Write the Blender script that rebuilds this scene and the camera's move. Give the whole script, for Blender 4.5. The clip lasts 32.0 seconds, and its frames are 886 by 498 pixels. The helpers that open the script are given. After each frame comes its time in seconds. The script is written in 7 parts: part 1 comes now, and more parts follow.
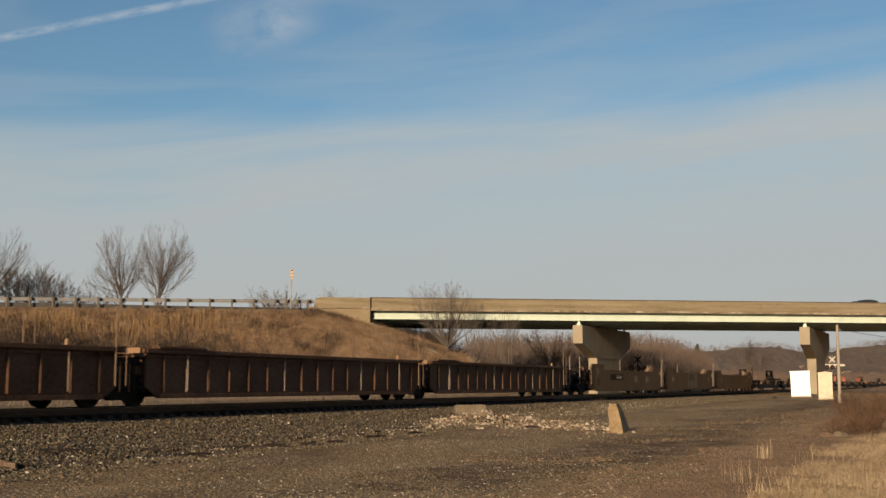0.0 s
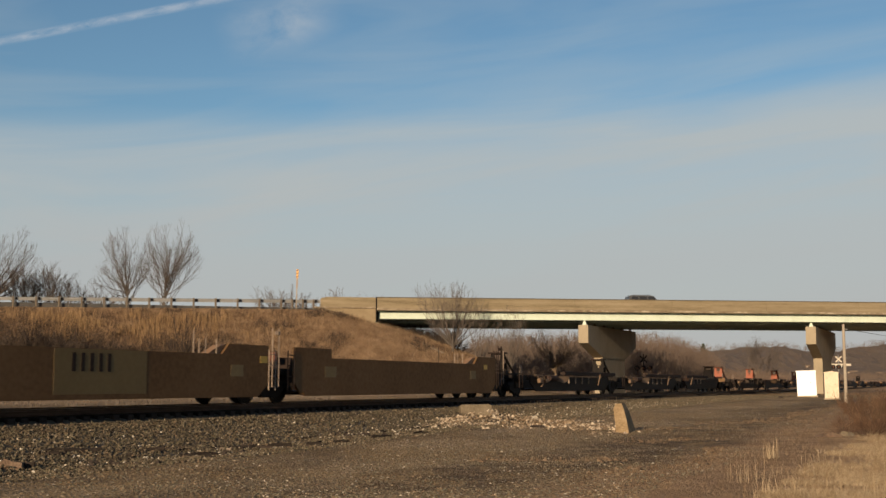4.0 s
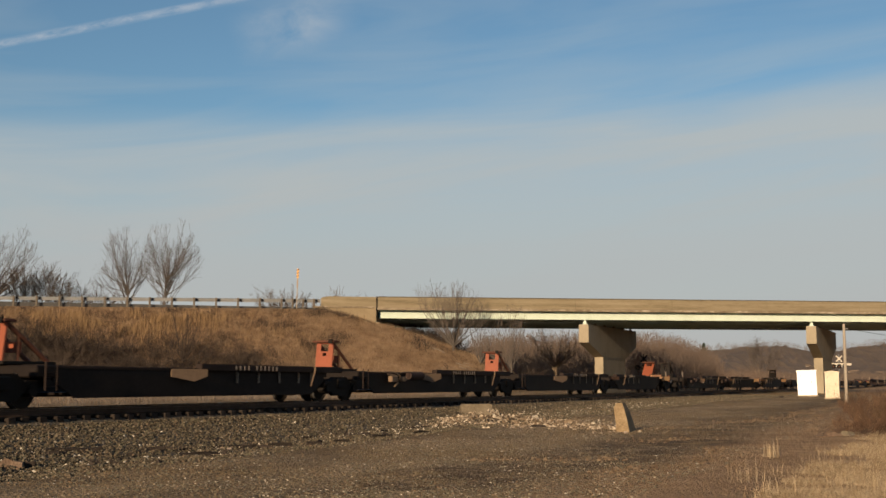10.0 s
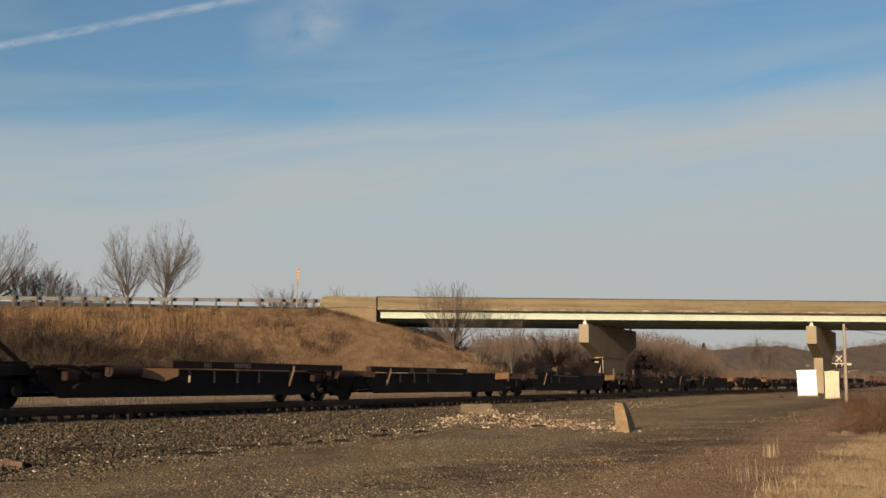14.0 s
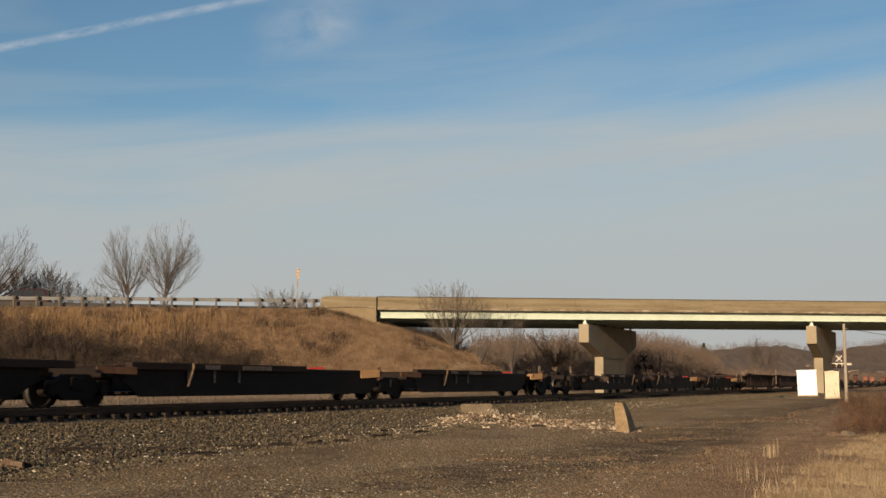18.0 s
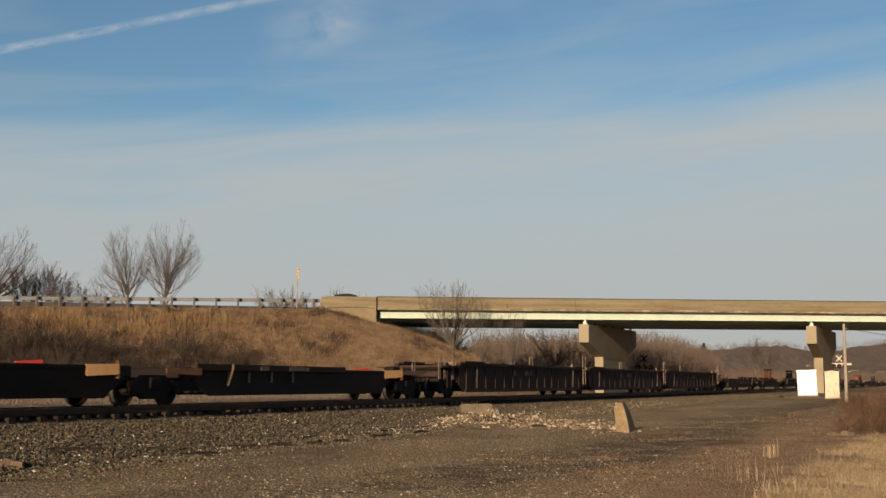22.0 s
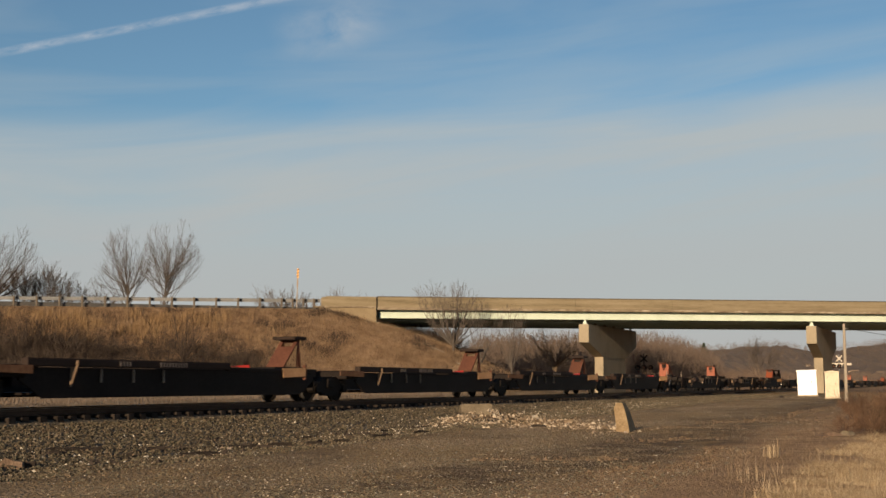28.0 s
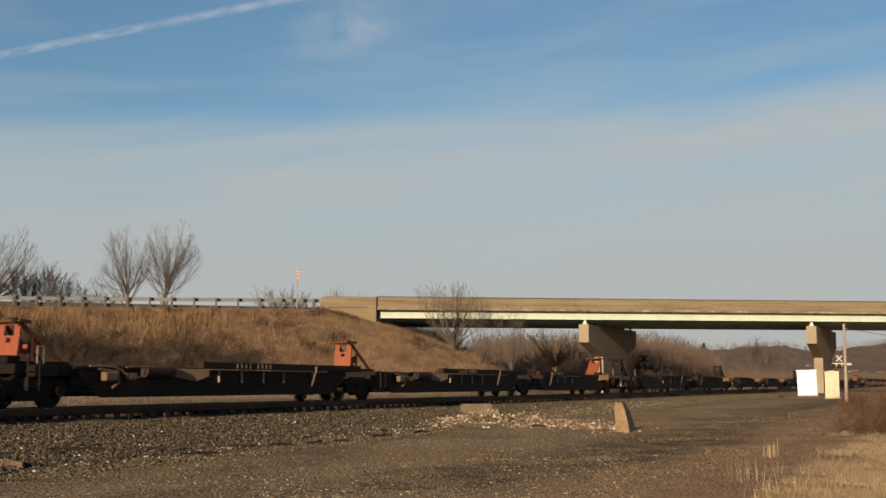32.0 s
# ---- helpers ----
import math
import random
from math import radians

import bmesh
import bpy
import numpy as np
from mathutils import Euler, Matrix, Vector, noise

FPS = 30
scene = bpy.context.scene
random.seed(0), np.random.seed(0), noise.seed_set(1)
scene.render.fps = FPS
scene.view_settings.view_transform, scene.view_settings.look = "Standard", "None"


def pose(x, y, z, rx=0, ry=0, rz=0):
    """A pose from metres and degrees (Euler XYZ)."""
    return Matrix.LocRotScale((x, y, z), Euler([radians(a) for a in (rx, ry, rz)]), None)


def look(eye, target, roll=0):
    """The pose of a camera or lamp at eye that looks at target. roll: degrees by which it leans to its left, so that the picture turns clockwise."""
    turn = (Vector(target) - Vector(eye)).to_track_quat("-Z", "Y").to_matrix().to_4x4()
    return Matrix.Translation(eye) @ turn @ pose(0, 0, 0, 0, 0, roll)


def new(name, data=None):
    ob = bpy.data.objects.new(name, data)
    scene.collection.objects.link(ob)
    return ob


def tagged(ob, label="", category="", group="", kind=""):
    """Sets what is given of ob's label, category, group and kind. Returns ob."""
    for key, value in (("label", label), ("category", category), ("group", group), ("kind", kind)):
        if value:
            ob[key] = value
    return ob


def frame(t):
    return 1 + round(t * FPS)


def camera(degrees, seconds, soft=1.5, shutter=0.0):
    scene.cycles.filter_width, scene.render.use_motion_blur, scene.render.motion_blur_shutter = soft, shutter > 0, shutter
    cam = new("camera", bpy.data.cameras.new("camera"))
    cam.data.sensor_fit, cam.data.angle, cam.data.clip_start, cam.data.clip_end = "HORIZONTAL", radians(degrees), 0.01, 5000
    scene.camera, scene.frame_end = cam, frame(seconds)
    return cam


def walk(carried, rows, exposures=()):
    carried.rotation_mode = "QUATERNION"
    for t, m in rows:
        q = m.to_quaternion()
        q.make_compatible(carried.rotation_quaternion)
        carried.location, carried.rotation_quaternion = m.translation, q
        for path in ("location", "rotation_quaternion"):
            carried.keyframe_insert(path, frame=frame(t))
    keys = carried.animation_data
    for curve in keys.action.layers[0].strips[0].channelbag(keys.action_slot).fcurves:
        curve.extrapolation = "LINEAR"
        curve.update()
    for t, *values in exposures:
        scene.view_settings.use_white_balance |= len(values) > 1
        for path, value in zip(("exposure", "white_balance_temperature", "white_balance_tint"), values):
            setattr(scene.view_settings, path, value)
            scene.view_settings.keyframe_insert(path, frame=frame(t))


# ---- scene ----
# ---- camera and its path ----
cam = camera(41.19, 32.0, soft=1.5, shutter=0.12)
EYE = (0.0, 0.0, 1.5)
PITCH = 96.534


def aim(right, up=0.0):
    # a small turn of the head on the tripod, in degrees
    return pose(*EYE, PITCH + up, 0, -right)


walk(cam, [(0.0, aim(0.287, 0.027)), (0.5, aim(0.218, 0.027)), (1.0, aim(0.150, 0.027)), (1.5, aim(0.085, 0.025)), (2.0, aim(0.060, 0.02)),
           (2.5, aim(0.032, 0.018)), (3.0, aim(0.026, 0.015)), (3.5, aim(0.020, 0.013)), (5.5, aim(0.010, 0.006)), (6.5, aim(0.0, 0.0)),
           (12.0, aim(-0.005, -0.015)), (20.0, aim(-0.008, -0.02)), (32.0, aim(-0.008, -0.02))])

# ---- world, sun, exposure ----
scene.view_settings.exposure = 0.515
SUN_EL, SUN_AZ = 13.0, 202.0          # degrees; azimuth clockwise from +y


def build_world():
    w = bpy.data.worlds.new("sky")
    scene.world = w
    w.use_nodes = True
    nt = w.node_tree
    nt.nodes.clear()
    N, Lk = nt.nodes.new, nt.links.new
    out, bg = N("ShaderNodeOutputWorld"), N("ShaderNodeBackground")
    sky = N("ShaderNodeTexSky")
    sky.sky_type, sky.sun_disc = "NISHITA", False
    sky.sun_elevation, sky.sun_rotation = radians(SUN_EL), radians(SUN_AZ)
    sky.air_density, sky.dust_density, sky.ozone_density = 1.0, 0.4, 2.4
    tc = N("ShaderNodeTexCoord")
    sep = N("ShaderNodeSeparateXYZ")
    Lk(tc.outputs["Generated"], sep.inputs[0])

    def math_node(op, a, b=None, clamp=False):
        n = N("ShaderNodeMath")
        n.operation, n.use_clamp = op, clamp
        for i, v in enumerate((a, b)):
            if v is None:
                continue
            if isinstance(v, (int, float)):
                n.inputs[i].default_value = v
            else:
                Lk(v, n.inputs[i])
        return n.outputs[0]

    # thin high cloud: long streaks, rising a little to the right
    comb = N("ShaderNodeCombineXYZ")
    Lk(sep.outputs["X"], comb.inputs[0]), Lk(math_node("SUBTRACT", sep.outputs["Z"], math_node("MULTIPLY", sep.outputs["X"], 0.11)), comb.inputs[1])
    mp = N("ShaderNodeMapping")
    mp.inputs["Location"].default_value = (2.3, 0.4, 0.0)
    mp.inputs["Scale"].default_value = (3.2, 24.0, 1.0)
    Lk(comb.outputs[0], mp.inputs[0])
    n1 = N("ShaderNodeTexNoise")
    n1.inputs["Scale"].default_value, n1.inputs["Detail"].default_value, n1.inputs["Roughness"].default_value = 1.0, 5.0, 0.5
    n1.inputs["Distortion"].default_value = 0.55
    Lk(mp.outputs[0], n1.inputs[0])
    streak = N("ShaderNodeMapRange")
    streak.inputs["From Min"].default_value, streak.inputs["From Max"].default_value = 0.37, 0.63
    Lk(n1.outputs[0], streak.inputs[0])
    # veil by height over the horizon, its edge a little higher to the right
    n2 = N("ShaderNodeTexNoise")
    n2.inputs["Scale"].default_value, n2.inputs["Detail"].default_value = 0.5, 4.0
    Lk(mp.outputs[0], n2.inputs[0])
    q = math_node("SUBTRACT", sep.outputs["Z"], math_node("MULTIPLY", sep.outputs["X"], 0.050))
    q = math_node("ADD", q, math_node("MULTIPLY", math_node("SUBTRACT", n2.outputs[0], 0.5), 0.03))
    low = N("ShaderNodeValToRGB")
    stops = [(0.0, 0.95), (0.08, 0.92), (0.14, 0.87), (0.165, 0.80), (0.178, 0.73), (0.192, 0.68), (0.206, 0.60), (0.217, 0.53), (0.225, 0.30), (0.238, 0.12), (0.33, 0.0)]
    lel = low.color_ramp.elements
    lel[0].position, lel[0].color = stops[0][0], (stops[0][1],) * 3 + (1,)
    lel[1].position, lel[1].color = stops[-1][0], (stops[-1][1],) * 3 + (1,)
    for sp, sv in stops[1:-1]:
        lel.new(sp).color = (sv, sv, sv, 1)
    Lk(q, low.inputs[0])
    band = N("ShaderNodeValToRGB")                     # how broken the veil is, by height
    bel = band.color_ramp.elements
    bel[0].position, bel[0].color = 0.10, (0.04,) * 3 + (1,)
    bel[1].position, bel[1].color = 0.33, (0.24,) * 3 + (1,)
    for sp, sv in ((0.140, 0.20), (0.165, 0.34), (0.195, 0.42), (0.230, 0.36), (0.252, 0.24)):
        bel.new(sp).color = (sv, sv, sv, 1)
    Lk(q, band.inputs[0])
    amount = band.outputs[0]
    veil = math_node("ADD", low.outputs[0], math_node("MULTIPLY", math_node("SUBTRACT", streak.outputs[0], 0.4), amount), True)
    cloud = N("ShaderNodeValToRGB")                    # cloud light, greyer and warmer down low
    el = cloud.color_ramp.elements
    el[0].position, el[0].color = 0.0, (4.64, 4.58, 4.55, 1)
    el[1].position, el[1].color = 0.34, (4.7, 5.25, 5.42, 1)
    e = el.new(0.15)
    e.color = (4.70, 4.97, 4.96, 1)
    Lk(sep.outputs["Z"], cloud.inputs[0])
    tone = N("ShaderNodeMix")                          # deeper blue of clear winter air
    tone.data_type, tone.blend_type = "RGBA", "MULTIPLY"
    tone.inputs[0].default_value, tone.inputs[7].default_value = 1.0, (0.90, 1.015, 1.015, 1)
    Lk(sky.outputs[0], tone.inputs[6])
    mix = N("ShaderNodeMix")
    mix.data_type = "RGBA"
    Lk(veil, mix.inputs[0]), Lk(tone.outputs[2], mix.inputs[6]), Lk(cloud.outputs[0], mix.inputs[7])
    Lk(mix.outputs[2], bg.inputs[0])
    bg.inputs[1].default_value = 0.0672
    Lk(bg.outputs[0], out.inputs[0])


build_world()
sun = new("sun", bpy.data.lights.new("sun", "SUN"))
sun.data.energy, sun.data.angle, sun.data.color = 5.0, radians(0.6), (1.0, 0.74, 0.48)
_az, _el = radians(SUN_AZ), radians(SUN_EL)
sun.matrix_world = look((math.sin(_az) * math.cos(_el) * 50, math.cos(_az) * math.cos(_el) * 50, math.sin(_el) * 50), (0, 0, 0))


# ---- materials ----
def material(name, colors, rough=0.85, metal=0.0, scale=3.0, fine=40.0, bump=0.3, spread=(0.3, 0.7), per_object=0.0, detail=6.0, fine_mix=0.5, island=0.0, spec=0.3, stretch=None):
    """Colour varied at two scales, with relief. colors: two or three base colours."""
    m = bpy.data.materials.new(name)
    m.use_nodes = True
    nt = m.node_tree
    N, Lk = nt.nodes.new, nt.links.new
    b = nt.nodes["Principled BSDF"]
    b.inputs["Roughness"].default_value, b.inputs["Metallic"].default_value = rough, metal
    b.inputs["Specular IOR Level"].default_value = spec
    tc = N("ShaderNodeTexCoord")
    a, f = N("ShaderNodeTexNoise"), N("ShaderNodeTexNoise")
    place = tc.outputs["Object"]
    if stretch:
        mp = N("ShaderNodeMapping")
        mp.inputs["Scale"].default_value = stretch
        Lk(place, mp.inputs[0])
        place = mp.outputs[0]
    for n, s in ((a, scale), (f, fine)):
        n.inputs["Scale"].default_value, n.inputs["Detail"].default_value = s, detail
        Lk(place, n.inputs[0])
    mixf = N("ShaderNodeMix")
    mixf.inputs[0].default_value = fine_mix
    Lk(a.outputs[0], mixf.inputs[2]), Lk(f.outputs[0], mixf.inputs[3])
    val = mixf.outputs[0]
    if per_object or island:
        if island:
            src = N("ShaderNodeNewGeometry").outputs["Random Per Island"]
        else:
            src = N("ShaderNodeObjectInfo").outputs["Random"]
        k = N("ShaderNodeMath")
        k.operation = "MULTIPLY_ADD"
        k.inputs[1].default_value, k.inputs[2].default_value = (island or per_object), -0.5 * (island or per_object)
        Lk(src, k.inputs[0])
        s = N("ShaderNodeMath")
        s.operation = "ADD"
        Lk(val, s.inputs[0]), Lk(k.outputs[0], s.inputs[1])
        val = s.outputs[0]
    ramp = N("ShaderNodeValToRGB")
    el = ramp.color_ramp.elements
    el[0].position, el[1].position = spread
    el[0].color, el[1].color = (*colors[0], 1), (*colors[-1], 1)
    if len(colors) == 3:
        e = el.new(0.5 * (spread[0] + spread[1]))
        e.color = (*colors[1], 1)
    Lk(val, ramp.inputs[0]), Lk(ramp.outputs[0], b.inputs["Base Color"])
    if bump:
        bp = N("ShaderNodeBump")
        bp.inputs["Strength"].default_value, bp.inputs["Distance"].default_value = bump, 0.02
        Lk(f.outputs[0], bp.inputs["Height"]), Lk(bp.outputs[0], b.inputs["Normal"])
    return m


def pebbles(name, stops, bump=0.4):
    """Stones of mixed kinds: each one takes a colour of its own from the stops, with a little grain."""
    m = bpy.data.materials.new(name)
    m.use_nodes = True
    nt = m.node_tree
    N, Lk = nt.nodes.new, nt.links.new
    b = nt.nodes["Principled BSDF"]
    b.inputs["Roughness"].default_value, b.inputs["Specular IOR Level"].default_value = 0.95, 0.2
    tc, f, geo = N("ShaderNodeTexCoord"), N("ShaderNodeTexNoise"), N("ShaderNodeNewGeometry")
    f.inputs["Scale"].default_value, f.inputs["Detail"].default_value = 25.0, 4.0
    Lk(tc.outputs["Object"], f.inputs[0])
    ramp = N("ShaderNodeValToRGB")
    ramp.color_ramp.interpolation = "CONSTANT"
    el = ramp.color_ramp.elements
    el[0].position, el[0].color = 0.0, (*stops[0][1], 1)
    el[1].position, el[1].color = stops[-1][0], (*stops[-1][1], 1)
    for p, c in stops[1:-1]:
        el.new(p).color = (*c, 1)
    Lk(geo.outputs["Random Per Island"], ramp.inputs[0])
    rng_ = N("ShaderNodeMapRange")
    rng_.inputs["From Min"].default_value, rng_.inputs["From Max"].default_value = 0.3, 0.7
    rng_.inputs["To Min"].default_value, rng_.inputs["To Max"].default_value = 0.7, 1.3
    Lk(f.outputs[0], rng_.inputs[0])
    mix = N("ShaderNodeVectorMath")
    mix.operation = "SCALE"
    Lk(ramp.outputs[0], mix.inputs[0]), Lk(rng_.outputs[0], mix.inputs["Scale"])
    Lk(mix.outputs[0], b.inputs["Base Color"])
    bp = N("ShaderNodeBump")
    bp.inputs["Strength"].default_value, bp.inputs["Distance"].default_value = bump, 0.02
    Lk(f.outputs[0], bp.inputs["Height"]), Lk(bp.outputs[0], b.inputs["Normal"])
    return m


def glow(name, color, strength):
    m = bpy.data.materials.new(name)
    m.use_nodes = True
    b = m.node_tree.nodes["Principled BSDF"]
    b.inputs["Base Color"].default_value = (*color, 1)
    b.inputs["Emission Color"].default_value, b.inputs["Emission Strength"].default_value = (*color, 1), strength
    return m


def build_ground_material():
    """Gravel yard with brown earth; dead turf off the yard."""
    m = bpy.data.materials.new("gravel_earth")
    m.use_nodes = True
    nt = m.node_tree
    N, Lk = nt.nodes.new, nt.links.new
    b = nt.nodes["Principled BSDF"]
    b.inputs["Roughness"].default_value = 0.95
    b.inputs["Specular IOR Level"].default_value = 0.15
    tc = N("ShaderNodeTexCoord")

    def noise_node(scale, detail=5.0, rough=0.6):
        n = N("ShaderNodeTexNoise")
        n.inputs["Scale"].default_value, n.inputs["Detail"].default_value, n.inputs["Roughness"].default_value = scale, detail, rough
        Lk(tc.outputs["Object"], n.inputs[0])
        return n.outputs[0]

    def ramp(src, stops):
        r = N("ShaderNodeValToRGB")
        el = r.color_ramp.elements
        el[0].position, el[0].color = stops[0][0], (*stops[0][1], 1)
        el[1].position, el[1].color = stops[-1][0], (*stops[-1][1], 1)
        for p, c in stops[1:-1]:
            el.new(p).color = (*c, 1)
        Lk(src, r.inputs[0])
        return r.outputs[0]

    def mix(fac, c1, c2):
        x = N("ShaderNodeMix")
        x.data_type = "RGBA"
        if isinstance(fac, float):
            x.inputs[0].default_value = fac
        else:
            Lk(fac, x.inputs[0])
        Lk(c1, x.inputs[6]), Lk(c2, x.inputs[7])
        return x.outputs[2]

    vor = N("ShaderNodeTexVoronoi")
    vor.inputs["Scale"].default_value = 16.0
    Lk(tc.outputs["Object"], vor.inputs[0])
    stones = ramp(vor.outputs["Color"], [(0.0, (0.0913, 0.0631, 0.0349)), (0.45, (0.228, 0.164, 0.093)), (0.8, (0.382, 0.282, 0.174)), (1.0, (0.564, 0.465, 0.349))])
    earth = ramp(noise_node(6.0), [(0.3, (0.134, 0.088, 0.045)), (0.6, (0.258, 0.179, 0.093)), (0.75, (0.374, 0.265, 0.145))])
    patch = ramp(noise_node(0.22, 4.0), [(0.38, (0, 0, 0)), (0.62, (1, 1, 1))])
    yard = mix(patch, earth, stones)
    turf = ramp(noise_node(1.3, 8.0, 0.7), [(0.25, (0.149, 0.0913, 0.0498)), (0.5, (0.257, 0.166, 0.093)), (0.75, (0.357, 0.249, 0.145))])
    soil_c = ramp(noise_node(3.0, 7.0, 0.7), [(0.3, (0.0498, 0.0332, 0.0191)), (0.55, (0.0954, 0.0639, 0.0365)), (0.75, (0.166, 0.115, 0.0689))])
    soil_a = N("ShaderNodeAttribute")
    soil_a.attribute_name = "soil"
    broken = N("ShaderNodeMath")
    broken.operation, broken.use_clamp = "MULTIPLY", True
    Lk(soil_a.outputs["Fac"], broken.inputs[0])
    Lk(ramp(noise_node(0.9, 6.0, 0.65), [(0.36, (0.15, 0.15, 0.15)), (0.56, (1, 1, 1))]), broken.inputs[1])
    yard = mix(broken.outputs[0], yard, soil_c)
    att = N("ShaderNodeAttribute")
    att.attribute_name = "turf"
    Lk(mix(att.outputs["Fac"], yard, turf), b.inputs["Base Color"])
    bp = N("ShaderNodeBump")
    bp.inputs["Strength"].default_value, bp.inputs["Distance"].default_value = 0.9, 0.08
    Lk(vor.outputs["Distance"], bp.inputs["Height"])
    Lk(bp.outputs[0], b.inputs["Normal"])
    return m


M_GROUND = build_ground_material()
M_BALLAST = pebbles("ballast_stone", [(0.0, (0.04063, 0.03229, 0.02207)), (0.2, (0.06997, 0.05704, 0.03812)), (0.42, (0.0948, 0.07965, 0.05316)), (0.62, (0.08126, 0.07319, 0.04815)), (0.76, (0.1106, 0.0818, 0.05417)), (0.86, (0.1354, 0.112, 0.08026)), (0.98, (0.2709, 0.2314, 0.1806))])
M_GRAVEL = pebbles("yard_gravel", [(0.0, (0.05946, 0.04434, 0.02845)), (0.2, (0.1081, 0.08764, 0.0569)), (0.4, (0.146, 0.1267, 0.08535)), (0.58, (0.1622, 0.1108, 0.06909)), (0.72, (0.1243, 0.1183, 0.08637)), (0.84, (0.2162, 0.1742, 0.1168)), (0.95, (0.4108, 0.359, 0.2845))])
M_BED = material("ballast_bed", [(0.040, 0.031, 0.021), (0.078, 0.063, 0.044), (0.13, 0.108, 0.078)], 0.95, scale=1.2, fine=14.0, bump=1.0, fine_mix=0.8)
M_RUBBLE = material("pale_rubble", [(0.09614, 0.06647, 0.04025), (0.2012, 0.1483, 0.09614), (0.4197, 0.3496, 0.2622)], 0.9, scale=2.0, fine=12.0, bump=0.5, island=0.6)
M_TIE = material("creosoted_wood", [(0.012, 0.0095, 0.008), (0.042, 0.033, 0.027)], 0.9, scale=4.0, fine=30.0, bump=0.6, per_object=0.3, spec=0.12)
M_RAIL = material("rusty_rail", [(0.035, 0.02, 0.013), (0.09, 0.055, 0.035)], 0.6, 0.3, scale=3.0, fine=50.0)
M_RAILTOP = material("polished_rail", [(0.35, 0.34, 0.33), (0.5, 0.49, 0.47)], 0.25, 1.0, scale=2.0, fine=60.0, bump=0.05)
M_CONC = material("weathered_concrete", [(0.152, 0.116, 0.0699), (0.205, 0.16, 0.0988), (0.243, 0.194, 0.125)], 0.9, scale=0.7, fine=12.0, bump=0.25)
M_PIER = material("pier_concrete", [(0.185, 0.155, 0.108), (0.262, 0.222, 0.158), (0.31, 0.264, 0.192)], 0.9, scale=0.5, fine=10.0, bump=0.25)
M_GIRDER = material("pale_green_paint", [(0.36, 0.415, 0.345), (0.455, 0.525, 0.45), (0.49, 0.55, 0.475)], 0.55, scale=0.8, fine=14.0, bump=0.08)
M_PARAPET = material("streaked_concrete", [(0.108, 0.085, 0.050), (0.182, 0.149, 0.094), (0.236, 0.197, 0.134)], 0.9, scale=1.0, fine=9.0, bump=0.25, spread=(0.34, 0.66), fine_mix=0.4, stretch=(0.16, 0.16, 3.2))
M_LEDGE = material("spalled_ledge_concrete", [(0.105, 0.08, 0.052), (0.205, 0.165, 0.115), (0.45, 0.40, 0.33)], 0.9, scale=1.0, fine=7.0, bump=0.3, spread=(0.36, 0.70), stretch=(0.5, 0.5, 1.0))
M_LIMB = material("grey_limbs", [(0.062, 0.052, 0.044), (0.115, 0.098, 0.084)], 0.95, scale=2.0, fine=12.0, bump=0.2)
M_PINE = material("dark_evergreen", [(0.018, 0.026, 0.014), (0.04, 0.05, 0.03)], 0.95, scale=0.8, fine=6.0, bump=0.0, island=0.4)
M_STAIN = material("stained_coping", [(0.045, 0.037, 0.027), (0.10, 0.082, 0.058)], 0.9, scale=0.9, fine=10.0, bump=0.2)
M_ASPHALT = material("asphalt", [(0.0294, 0.0294, 0.0294), (0.0588, 0.0571, 0.0546)], 0.9, scale=0.8, fine=30.0, bump=0.3)
M_GALV = material("galvanised_steel", [(0.114, 0.118, 0.118), (0.213, 0.217, 0.217)], 0.6, 0.15, scale=1.5, fine=25.0, bump=0.05)
M_POST = material("weathered_post", [(0.076, 0.0631, 0.0479), (0.137, 0.114, 0.0874)], 0.9, scale=2.0, fine=30.0)
M_WHITE = material("white_enamel", [(0.80, 0.81, 0.81), (0.85, 0.86, 0.86)], 0.5, scale=1.0, fine=15.0, bump=0.03)
M_CREAM = material("cream_enamel", [(0.471, 0.38, 0.274), (0.608, 0.532, 0.41)], 0.6, scale=1.6, fine=12.0, bump=0.05)
M_OLDCONC = material("old_concrete", [(0.0836, 0.0654, 0.0418), (0.137, 0.11, 0.0737), (0.198, 0.163, 0.118)], 0.95, scale=2.5, fine=20.0, bump=0.7)
M_STONE = material("sandstone", [(0.106, 0.0745, 0.0395), (0.213, 0.152, 0.0836), (0.289, 0.22, 0.137)], 0.95, scale=3.5, fine=18.0, bump=0.9)
M_WOODPOLE = material("grey_pole_wood", [(0.205, 0.171, 0.133), (0.334, 0.293, 0.236)], 0.9, scale=2.0, fine=25.0, bump=0.5)
M_BARK = material("bare_bark", [(0.0988, 0.0722, 0.0494), (0.19, 0.144, 0.0988)], 0.95, scale=2.0, fine=12.0, bump=0.4)
M_TWIG = material("twigs", [(0.06336, 0.05104, 0.04224), (0.11, 0.09064, 0.07568)], 0.95, scale=0.6, fine=6.0, bump=0.0, island=0.4)
M_SCRUB = material("red_brown_scrub", [(0.072, 0.049, 0.0358), (0.123, 0.0868, 0.0646), (0.159, 0.118, 0.0896)], 0.95, scale=0.05, fine=1.5, bump=0.0, island=0.25)
M_WOODS = material("bare_woods", [(0.098, 0.072, 0.056), (0.114, 0.085, 0.066), (0.134, 0.102, 0.08)], 0.95, scale=0.05, fine=1.5, bump=0.0, island=0.25)
M_FAR = material("distant_wood", [(0.08692, 0.06528, 0.04988), (0.1325, 0.09984, 0.07568)], 1.0, scale=0.02, fine=0.15, bump=0.0)
